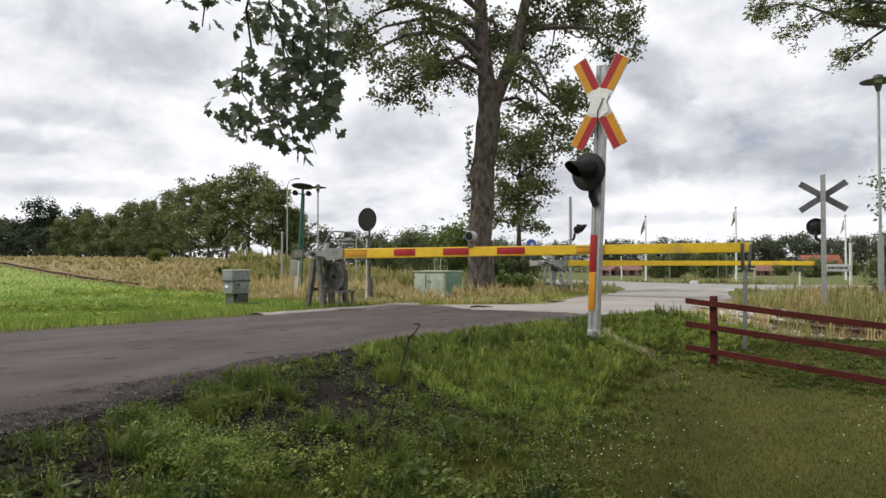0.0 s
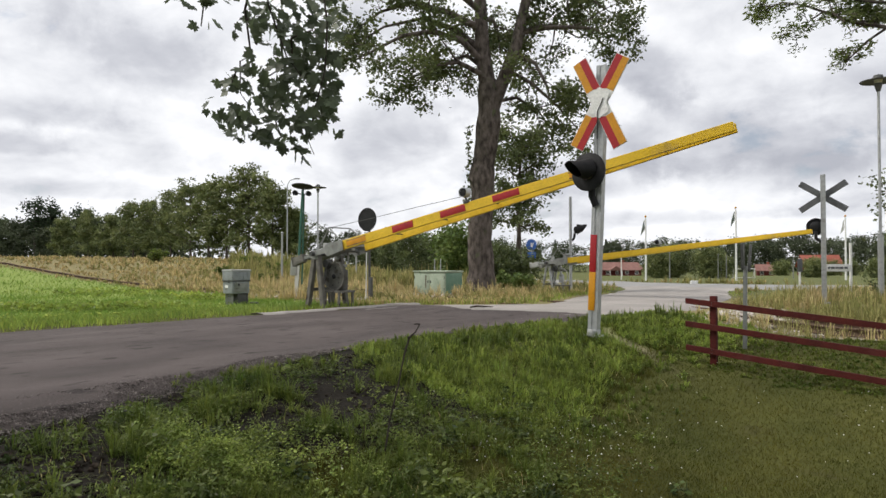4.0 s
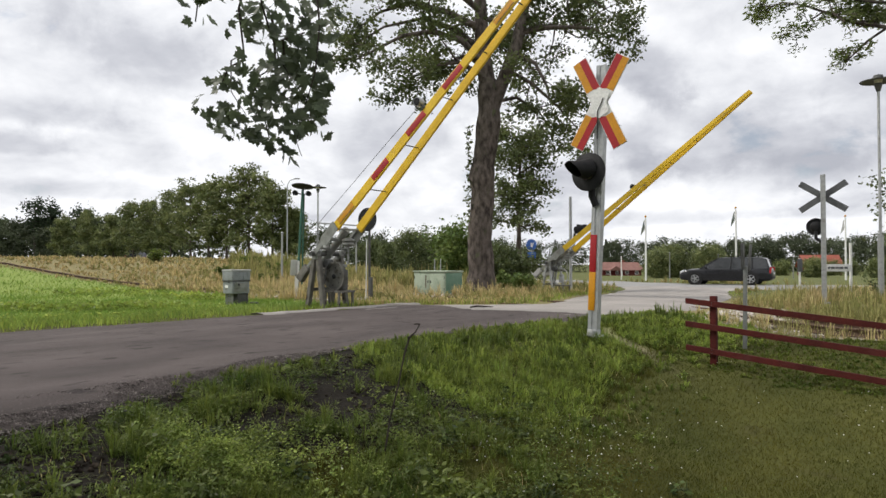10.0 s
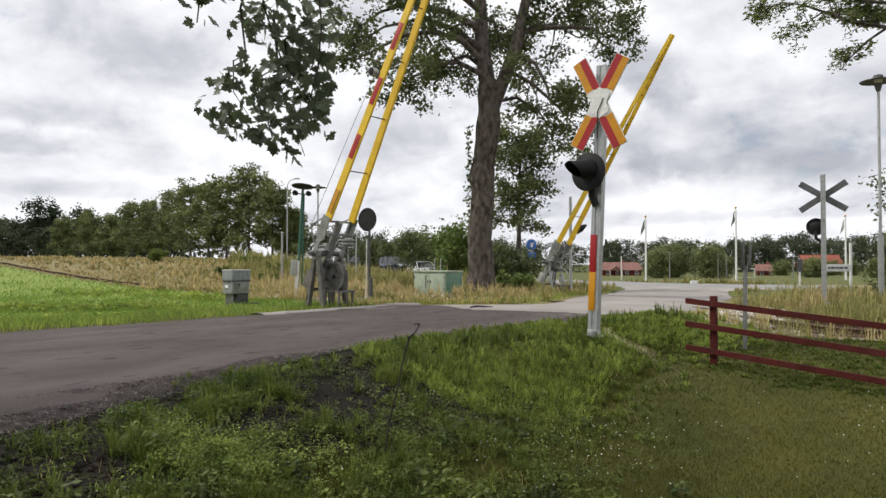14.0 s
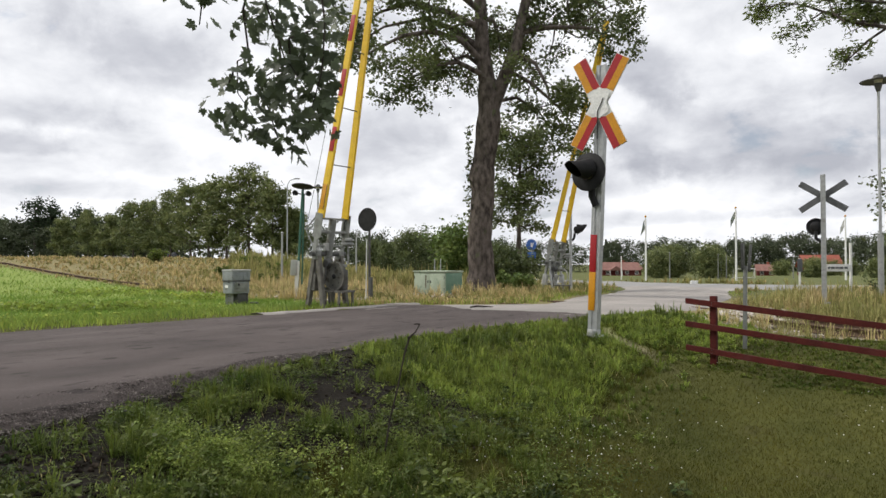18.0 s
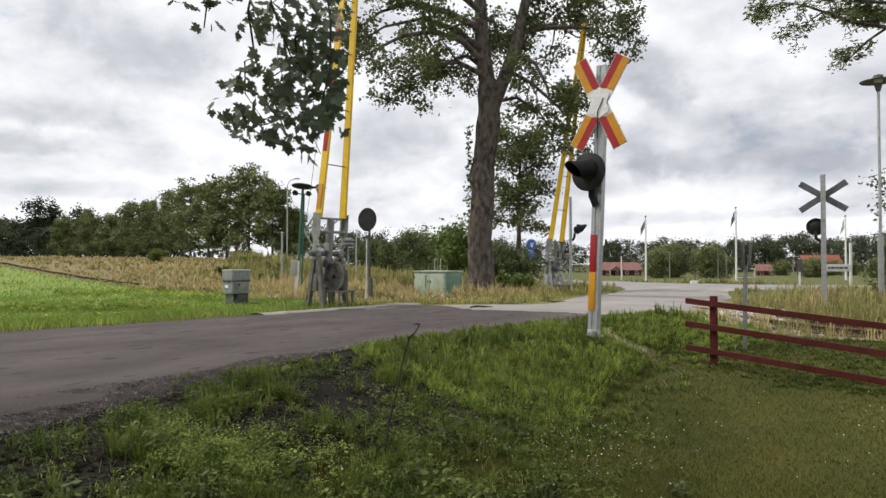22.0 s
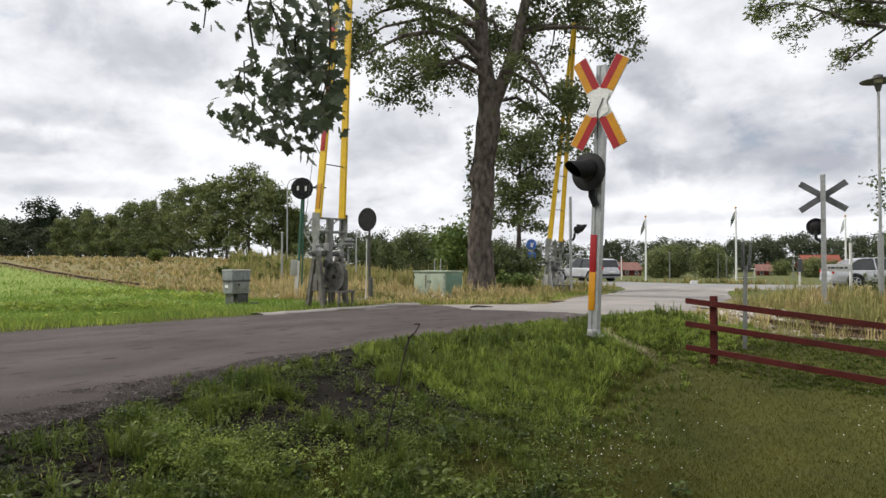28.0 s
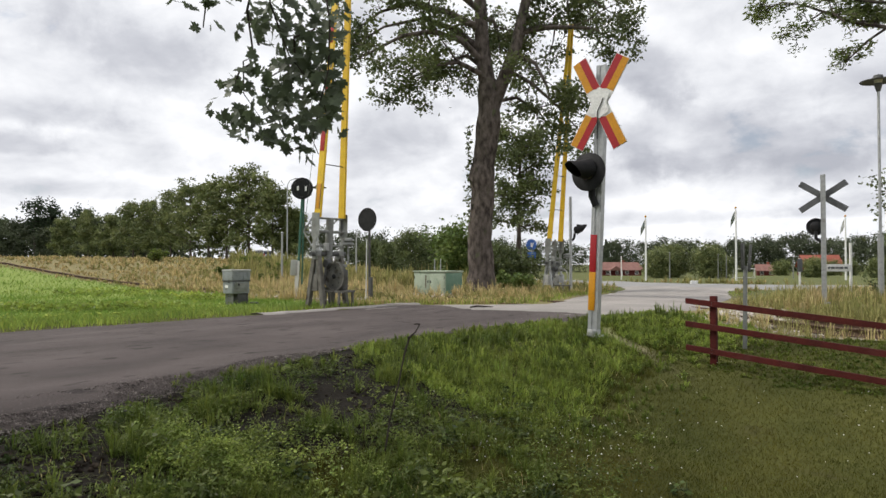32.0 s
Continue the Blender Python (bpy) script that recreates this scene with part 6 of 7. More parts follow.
def build_trees():
    big_oak()
    young_tree("young_tree", pose(3.42, 30.0, -0.1), 7.9, 2.9, 1.5, 5, LEAF, "slender young tree with a dark leafy crown", 24, 0.17, count=(22, 6), radius=0.21, trunk_r=0.14)
    # dark round trees behind the track
    for k, (bearing, top, y) in enumerate(((735, 403, 62), (690, 428, 70), (768, 418, 66), (655, 424, 74), (882, 428, 70))):
        x, h = (bearing - 784) / 1180 * y, (468 - top) / 1180 * y + 0.85
        young_tree("field_tree", pose(x, y, lands(x, y) - 0.1), h - lands(x, y), h * 0.12, h * 0.36, 90 + k, LEAF, "dark rounded tree beyond the track", 26, 0.21, "field trees", (18, 6), radius=0.32)
    # avenue beyond the field
    rnd = random.Random(21)
    rows = [(520, 62, 5.2), (482, 62, 7.9), (440, 64, 9.9), (402, 66, 9.1), (370, 68, 8.5), (338, 72, 9.3), (302, 76, 8.4), (268, 80, 7.8), (236, 86, 8.3), (200, 90, 7.0), (156, 95, 7.8), (112, 100, 7.2)]
    for k, (bearing, y, h) in enumerate(rows):
        x = (bearing - 784) / 1180 * y
        young_tree("avenue_tree", pose(x, y, lands(x, y) - 0.1), h, h * 0.17, h * 0.24, 30 + k, LEAF_OLIVE, "broad olive-green tree in a row beyond the field", 22, 0.27,
                   "avenue trees", (26, 5), radius=0.22, point=0.5)
    far = [(-112 + 2.6 * k + rnd.uniform(-1, 1), 122 + rnd.uniform(-8, 8), rnd.uniform(7.2, 9.4)) for k in range(32)] + [(-108 + 1.8 * k + rnd.uniform(-1, 1), 116 + rnd.uniform(-6, 6), rnd.uniform(4.5, 7.5)) for k in range(40)] + [(-112 + 1.5 * k + rnd.uniform(-1, 1), 128 + rnd.uniform(-4, 8), rnd.uniform(7.5, 9.5)) for k in range(50)]
    far = [(x, y, h if x < -49 else rnd.uniform(1.2, 2.8)) for x, y, h in far if x < -36 - rnd.uniform(0, 8)]
    wood("far_woods", far, LEAF_FAR, "dark mixed woods beyond the field", 2, 0.6, 1100, 0.1)
    pines = [(-73.0, 119, 12.3), (-71.3, 121, 11.6), (-66.5, 122, 10.6)]
    for k, (x, y, h) in enumerate(pines):
        young_tree("pine_tree", pose(x, y, lands(x, y)), h, h * 0.5, h * 0.17, 60 + k, LEAF_PINE, "tall dark pine rising above the woods", 12, 0.5, "pines", (9, 5), radius=0.5, trunk_r=0.2)
    mid = []
    for k in range(24):
        x = -26 + k * 1.6
        mid.append((x + rnd.uniform(-1, 1), 112 + rnd.uniform(-8, 10), rnd.uniform(5.2, 8.2)))
    for k in range(230):
        x = -40 + k * 1.75
        mid.append((x + rnd.uniform(-3, 3), 275 + rnd.uniform(-15, 25), rnd.uniform(11.0, 14.0) + 1.6 * math.sin(0.31 * k) * math.sin(0.13 * k) + float(np.interp(x, [40, 130, 200], [0, 1.5, 4.0]))))
    wood("far_woods", mid, LEAF_FAR, "distant dark line of mixed woods", 5, 0.55, 850, 0.04)
    for k, (x, y, h) in enumerate(((29.8, 92, 4.1), (32.6, 95, 4.8), (35.6, 90, 4.5), (38.4, 93, 3.6), (63, 96, 2.9), (55, 99, 2.7), (72, 98, 3.1))):
        young_tree("park_tree", pose(x, y, lands(x, y) - 0.1), h, h * 0.10, h * 0.42, 80 + k, LEAF_OLIVE, "rounded green tree on the sports ground", 30, 0.24, "park trees", (20, 6), radius=0.42)
    young_tree("young_tree", pose(14.95, 20.4, lands(14.95, 20.4)), 4.7, 2.0, 1.5, 71, LEAF, "small leafy tree beside the street lamp", 12, 0.14, count=(14, 6), radius=0.2)
    for k, (x, y, h) in enumerate(((84, 150, 4.0), (92, 158, 3.4), (99, 162, 3.6), (112, 160, 4.0), (120, 158, 4.2), (76, 150, 3.4))):
        young_tree("garden_tree", pose(x, y, lands(x, y) - 0.1), h, h * 0.1, h * 0.42, 140 + k, LEAF_OLIVE, "rounded garden tree before the houses", 20, 0.36, "garden trees", (14, 6), radius=0.5)
    shrub(pose(0.52, 25.0, lands(0.52, 25)), (0.6, 0.7, 2.9), 3, LEAF_BUSH, "dense fresh green bush behind the green cabinet", 7500, 0.15)
    shrub(pose(-0.2, 27.0, lands(-0.2, 27)), (0.8, 0.8, 1.1), 8, LEAF, "dark green bush near the old tree", 2600, 0.15)
    shrub(pose(2.35, 22.4, lands(2.35, 22.4)), (0.75, 0.8, 0.85), 4, LEAF_BUSH, "leafy green bush at the foot of the old tree", 3200, 0.12)
    shrub(pose(2.55, 24.2, lands(2.55, 24.2)), (0.95, 0.9, 1.9), 9, LEAF, "leafy green bush beside the slender tree", 5000, 0.12)
    for k, (x, y, s) in enumerate(((13.6, 20.0, 1.1), (14.9, 21.5, 1.3), (16.4, 23.0, 1.2), (-8.3, 33.0, 0.9), (-11.0, 38.0, 1.0), (-5.0, 30, 0.8), (-17.5, 40.5, 0.9), (-10.0, 30.5, 0.6), (-7.0, 26.5, 0.6))):
        shrub(pose(x, y, lands(x, y)), (s * 0.9, s * 0.8, s), 40 + k, LEAF_OLIVE if k < 3 else WEED, "loose green shrub in the tall grass", 1500, 0.12)


# ---- maple over the lawn, its branch hanging into view, its unseen crown added for shade ----
def maple_leaf(size=0.07):
    """A five-lobed leaf, slightly cupped."""
    half = [(0.0, 0.0), (0.15, -0.13), (0.34, -0.11), (0.29, 0.05), (0.52, 0.08), (0.50, 0.20), (0.62, 0.44), (0.42, 0.42), (0.27, 0.40), (0.31, 0.60), (0.16, 0.66), (0.0, 0.92)]
    out = half + [(-x, y) for x, y in half[-2:0:-1]]
    v = [(0, 0.3 * size, 0.0)] + [(x * size * 1.15, y * size, -0.25 * size * (x * x + (y - 0.3) ** 2)) for x, y in out]
    n = len(out)
    me = mesh_of("leaf", v, [(0, 1 + i, 1 + (i + 1) % n) for i in range(n)], MAPLE)
    me.polygons.foreach_set("use_smooth", np.ones(n, bool))
    return me


def maple():
    rnd, rs = random.Random(8), np.random.RandomState(8)
    t = thing("maple_tree", pose(-2.6, -3.2, lands(-2.6, -3.2)), "spreading maple tree whose leafy branch hangs over the lawn", "tree")
    z0 = lands(-2.6, -3.2)
    trunk = [(Vector((0, 0, -0.2)), 0.4), (Vector((0, 0, 0.6)), 0.3), (Vector((0.1, 0.1, 2.4)), 0.26), (Vector((0.2, 0.3, 4.2)), 0.2), (Vector((0.1, 0.4, 7.0)), 0.1), (Vector((0, 0.3, 9)), 0.04)]
    arms = []
    for k in range(15):
        a = k * 2.4
        d = Vector((math.cos(a), math.sin(a), 0.35))
        z = 3.6 + 0.33 * k
        arms.append([(Vector((0.15, 0.3, z)) + d * 4.6 * s * (1 - 0.03 * k) + Vector((0, 0, -0.5 * s * s)), 0.1 * (1 - 0.8 * s)) for s in (0, 0.3, 0.65, 1)])
    reach = [(Vector((0.15, 0.3, 3.6)), 0.11), (Vector((0.8, 2.6, 4.6)), 0.08), (Vector((1.5, 5.2, 4.8)), 0.05), (Vector((1.75, 7.0, 4.2)), 0.025)]
    limbs, tips = sprout(arms, rnd, 2, (6, 4), (1.5, 0.8), 0.06)
    tr = new("trunk", tubes("trunk", [trunk, reach] + limbs, BARK)); tr.parent = t
    tips = [a for a in tips if not (a.y > 4.6 and a.z < 5.2 + 0.62 * (a.y - 3.2))]
    # this foliage stays out of view; it is thickened to darken the ground
    cr = new("crown", kites("crown", clumps(tips, rs, 13, 0.3), 0.23, LEAF, rs, 0.6, 0.8)); cr.parent = t
    # the hanging branch: its own space hangs from the limb's end
    hinge = Vector((1.72, 7.18, 4.0))       # over the lawn, in the tree's space

    def at(X, Z):          # metres right of and above the eye's height, four metres ahead
        return Vector((X + 2.6 - hinge.x, rnd.uniform(-0.25, 0.25), Z + 0.85 - z0 - hinge.z))
    lines = [
        [(-0.95, 2.45), (-1.04, 1.85), (-1.0, 1.5), (-0.93, 1.25), (-0.80, 1.08), (-0.70, 0.95), (-0.68, 0.82)],
        [(-0.80, 2.4), (-0.72, 1.75), (-0.66, 1.4), (-0.66, 1.1), (-0.72, 0.9), (-0.80, 0.75), (-0.76, 0.66)],
        [(-1.04, 1.85), (-1.16, 1.5), (-1.19, 1.3), (-1.14, 1.15), (-1.2, 1.02), (-1.13, 0.9), (-1.24, 0.84)],
        [(-1.1, 2.0), (-1.25, 1.7), (-1.36, 1.55), (-1.5, 1.48)],
        [(-1.17, 1.25), (-1.22, 1.16), (-1.27, 1.08)],
        [(-1.0, 1.5), (-1.0, 1.25), (-1.05, 1.08), (-1.02, 0.9), (-0.93, 0.74)],
        [(-0.93, 1.25), (-0.86, 1.3), (-0.74, 1.35)],
        [(-1.18, 1.4), (-1.12, 1.42), (-1.08, 1.34)],
    ]
    twigs = [[(at(*a), max(0.0022, 0.008 - 0.0012 * i)) for i, a in enumerate(l)] for l in lines]
    br = new("hanging_branch", tubes("hanging_branch", twigs, TWIG, 5)); br.parent = t
    tagged(br, "drooping leafy maple branch")
    br.matrix_basis = pose(*hinge)
    leaf = maple_leaf()
    spots = []
    # clusters, in hundredths of a metre: middle x, z, spread x, z, how many
    for X, Z, sx, sz, n in ((-153, 147, 1, 1, 1), (-142, 145, 1, 1, 1), (-130, 144, 1, 1, 1), (-147, 157, 7, 3, 5), (-135, 153, 5, 4, 5), (-120, 153, 7, 5, 10), (-111, 143, 7, 6, 13),
                            (-106, 133, 5, 5, 7), (-96, 153, 7, 7, 13), (-89, 142, 7, 7, 18), (-81, 128, 7, 7, 20), (-71, 138, 8, 9, 30), (-66, 121, 7, 8, 26), (-62, 152, 7, 7, 18),
                            (-76, 111, 8, 7, 26), (-67, 103, 7, 7, 26), (-66, 89, 6, 6, 19), (-71, 84, 5, 4, 9), (-103, 115, 7, 6, 16), (-96, 103, 7, 5, 17), (-106, 104, 6, 5, 11),
                            (-120, 108, 5, 5, 9), (-125, 108, 3, 3, 3), (-130, 89, 5, 4, 9), (-122, 84, 7, 4, 16), (-112, 81, 6, 4, 13), (-117, 91, 5, 3, 7), (-103, 89, 5, 4, 9),
                            (-105, 76, 3, 2, 4), (-89, 94, 7, 4, 10), (-81, 91, 5, 4, 8), (-89, 76, 3, 4, 7), (-91, 70, 3, 3, 4), (-81, 74, 3, 3, 5), (-76, 66, 2, 2, 3), (-83, 82, 4, 3, 6),
                            (-80, 172, 28, 7, 40)):
        X = X - 6 if X > -90 else X
        for _ in range(int(n * 1.3) if n > 11 else n):
            s = rnd.uniform(0.7, 1.15)
            p = at((X + sx * max(-1.6, min(1.6, rnd.gauss(0, 1)))) / 100, (Z + sz * max(-1.6, min(1.6, rnd.gauss(0, 1)))) / 100)
            spots.append(Matrix.LocRotScale(p, Euler((radians(rnd.uniform(-165, -70)), radians(rnd.gauss(0, 32)), radians(rnd.gauss(0, 60)))), (s, s, s)))
    rnd.shuffle(spots)
    for m in spots[:300]:
        o = new("leaf", leaf)
        o.parent = br
        o.matrix_basis = m
    base = [v.co.copy() for v in leaf.vertices]
    tri = [tuple(f.vertices) for f in leaf.polygons]
    v = [m @ c for m in spots[300:] for c in base]
    f = [tuple(i + k * len(base) for i in t) for k in range(len(spots) - 300) for t in tri]
    rest = new("inner_leaves", mesh_of("inner_leaves", v, f, MAPLE))
    rest.parent = br
    tagged(rest, kind="stuff")
    h = hinge
    MOVES.append((br, [(t, pose(h.x, h.y, h.z, a * 0.4, a, 0)) for t, a in BRANCH_SWAY]))


BRANCH_SWAY = [(0, -0.0), (0.5, -0.98), (1, 0.59), (1.5, 0.61), (2, -1.34), (2.5, -1.58), (3, 0.23), (3.5, 0.54), (5.5, 0.06), (6, -1.34), (6.5,
               0.35), (7, -0.06), (7.5, -0.43), (8, -0.73), (8.5, -1.03), (9, -1.03), (9.5, 1.8), (10, 3.31), (10.5, 2.4), (11, 1.69), (11.5, 1.92), (12, 1.75),
               (12.5, 2.78), (13, 2.04), (13.5, 1.8), (14, 2.59), (14.5, 3.49), (16.5, 1.56), (17, 0.84), (17.5, 1.92), (18, 1.37), (18.5, 0.77), (19, 0.41), (19.5,
               0.35), (20, 0.35), (20.5, 0.11), (21, -0.02), (21.5, -0.49), (22, -0.86), (22.5, -0.92), (23, -0.57), (23.5, -0.98), (24, -0.8), (24.5, -0.8), (25,
               -0.61), (25.5, -0.61), (27.5, -0.56), (28, -0.68), (28.5, -0.32), (29, 0.11), (29.5, -0.13), (30, -0.74), (30.5, -1.22), (31, -0.61), (31.5, -0.55),
               (32, -0.43)]


def ash_branch():
    """A tree beside the lawn whose feathery twigs hang into view."""
    rnd, rs = random.Random(17), np.random.RandomState(17)
    bx, by = 8.2, 6.6
    t = thing("ash_tree", pose(bx, by, lands(bx, by)), "ash tree with feathery twigs overhanging the lawn", "tree")
    trunk = [(Vector((0, 0, -0.2)), 0.3), (Vector((0, 0, 1.0)), 0.22), (Vector((-0.1, 0, 3.2)), 0.18), (Vector((-0.1, 0.1, 5.5)), 0.12), (Vector((0, 0, 8)), 0.04)]
    arms = [[(Vector((-0.1, 0, 3.2 + 0.35 * k)) + Vector((math.cos(k * 2.4), math.sin(k * 2.4), 0.5)) * 2.6 * s, 0.07 * (1 - 0.8 * s)) for s in (0, 0.4, 0.7, 1)] for k in range(11)]
    arms = [a for a in arms if a[-1][0].x > -1.6]
    z0 = lands(bx, by)

    def W(u, w, y=6.9):          # a place by its bearing to the right and its rise, in thousandths of the distance
        return Vector((u / 1000 * y - bx, y - by, 0.85 + w / 1000 * y - z0))
    ways = [([(820, 320), (672, 358), (620, 366), (575, 382), (545, 392), (515, 396)], 0.03), ([(575, 382), (560, 372), (548, 362), (530, 356)], 0.010),
            ([(672, 358), (641, 337), (615, 312), (607, 302)], 0.018), ([(607, 366), (590, 380), (581, 405)], 0.014), ([(800, 390), (641, 397), (590, 409)], 0.025),
            ([(515, 396), (495, 390), (478, 394)], 0.008)]
    over = [[(W(u, w, 6.9 + 0.08 * i), r * (1 - 0.75 * i / (len(way) - 1))) for i, (u, w) in enumerate(way)] for way, r in ways]
    over[0].insert(0, (Vector((-0.1, 0, 3.0)), 0.06))
    limbs, tips = sprout(arms, rnd, 1, (8,), (1.0,), 0.05)
    l2, t2 = sprout(over, rnd, 2, (8, 4), (0.18, 0.10), 0.10, 0.8, 0.25)
    # a thick spray of leaves where the branch leaves the crown
    thick = [[(W(u, w, 7.0), 0.012), (W(u - 12, w + 14, 7.05), 0.009), (W(u - 30, w + 22, 7.1), 0.005)] for u, w in ((690, 356), (660, 358), (640, 362), (700, 392), (665, 396), (640, 398))]
    l3, t3 = sprout(thick, rnd, 2, (7, 5), (0.17, 0.10), 0.06, 0.9, 0.1)
    l2, t2 = l2 + l3, t2 + t3
    tr = new("trunk", tubes("trunk", [trunk] + limbs + l2, BARK)); tr.parent = t
    at = np.concatenate([clumps(tips, rs, 16, 0.28), clumps(t2, rs, 6, 0.035)])
    cr = new("crown", kites("crown", at, 0.056, LEAF_ASH, rs, 0.5, 0.32)); cr.parent = t


build_trees()
maple()
ash_branch()

# ---- grass and weeds ----
def polar(n, r0, r1, rs, half=39, even=0.0):
    """Places ahead of the eye, thicker near it. even: 0 by nearness, 1 spread evenly in distance."""
    a = np.radians(rs.uniform(-half, half, n))
    u = rs.rand(n)
    r = np.where(rs.rand(n) < even, r0 + (r1 - r0) * u, 1 / (1 / r0 + (1 / r1 - 1 / r0) * u))
    return r * np.sin(a), r * np.cos(a), r


def blades(name, x, y, h, w, mat, rs, label, lean=0.35, joints=1, category="grass"):
    """Grass blades standing on the ground: one triangle each, or bent ones with joints=2."""
    n = len(x)
    z = land(x, y) - 0.01
    a, b = rs.uniform(0, 6.28, n), rs.uniform(0, 6.28, n)
    s = np.stack([np.cos(a), np.sin(a), np.zeros(n)], -1) * (w * 0.5)[:, None]
    d = np.stack([np.cos(b), np.sin(b), np.zeros(n)], -1) * (h * lean * rs.uniform(0.2, 1.4, n))[:, None]
    o = np.stack([x, y, z], -1)
    up = np.zeros((n, 3)); up[:, 2] = h
    if joints == 1:
        v = np.stack([o - s, o + s, o + d + up], 1)
        f = np.arange(3 * n).reshape(n, 3)
    else:
        mid = o + d * 0.35 + up * 0.6
        v = np.stack([o - s, o + s, mid + s * 0.8, o + d + up, mid - s * 0.8], 1)
        k = np.arange(n)[:, None] * 5
        f = np.concatenate([k + np.array([[0, 1, 2]]), k + np.array([[0, 2, 4]]), k + np.array([[4, 2, 3]])], 1).reshape(-1, 3)
    return tagged(new(name, quick_mesh(name, v.reshape(-1, 3), f, mat)), label, category, kind="stuff")


def tufts(name, x, y, per, h, w, mat, rs, label, splay=0.55, category="grass"):
    """Grass in tufts: per curved blades from each place, h the tuft's height."""
    n = len(x)
    x, y, h, w = np.repeat(x, per), np.repeat(y, per), np.repeat(h, per), np.repeat(w, per)
    k = n * per
    b = rs.uniform(0, 6.28, k)
    out = rs.uniform(0.0, 1.0, k) ** 0.8
    hh = h * rs.uniform(0.55, 1.1, k) * (1 - 0.35 * out)
    o = np.stack([x + 0.12 * h * out * np.cos(b), y + 0.12 * h * out * np.sin(b), land(x, y) - 0.015], -1)
    d = np.stack([np.cos(b), np.sin(b), np.zeros(k)], -1) * (h * splay * out * rs.uniform(0.5, 1.6, k))[:, None]
    t = b + np.pi / 2 + rs.normal(0, 0.6, k)
    s = np.stack([np.cos(t), np.sin(t), np.zeros(k)], -1) * (w * 0.5)[:, None]
    up = np.zeros((k, 3)); up[:, 2] = hh
    mid = o + d * 0.4 + up * 0.68
    tip = o + d * 1.15 + up * (1 - 0.35 * out)[:, None]
    v = np.stack([o - s * 0.7, o + s * 0.7, mid + s, tip, mid - s], 1)
    i = np.arange(k)[:, None] * 5
    f = np.concatenate([i + np.array([[0, 1, 2]]), i + np.array([[0, 2, 4]]), i + np.array([[4, 2, 3]])], 1).reshape(-1, 3)
    return tagged(new(name, quick_mesh(name, v.reshape(-1, 3), f, mat)), label, category, kind="stuff")


def tufted(x, y, rs, scale, cut):
    """Keeps places where a patchy pattern is above cut."""
    v = np.sin(x * scale * 1.3 + 1.1 * np.sin(y * scale)) * np.sin(y * scale * 1.1 + 1.3 * np.sin(x * scale * 0.7)) + 0.5 * np.sin(x * scale * 3.1 + 2) * np.sin(y * scale * 2.7 + 1)
    return v + rs.normal(0, 0.35, len(x)) > cut


def hollow(x, y):
    """Dips of bare soil among the weeds that stand for dark shaded spots, 0 to 1."""
    v = np.zeros(np.shape(x))
    for cx, cy, w, d in ((-1.2, 4.88, 0.36, 0.09), (-2.3, 3.45, 0.48, 0.34), (-1.6, 3.56, 0.16, 0.14), (-0.8, 4.4, 0.2, 0.1), (-1.9, 4.0, 0.16, 0.1)):
        v = np.maximum(v, np.exp(-((x - cx) / w) ** 2 - ((y - cy) / d) ** 2))
    return v


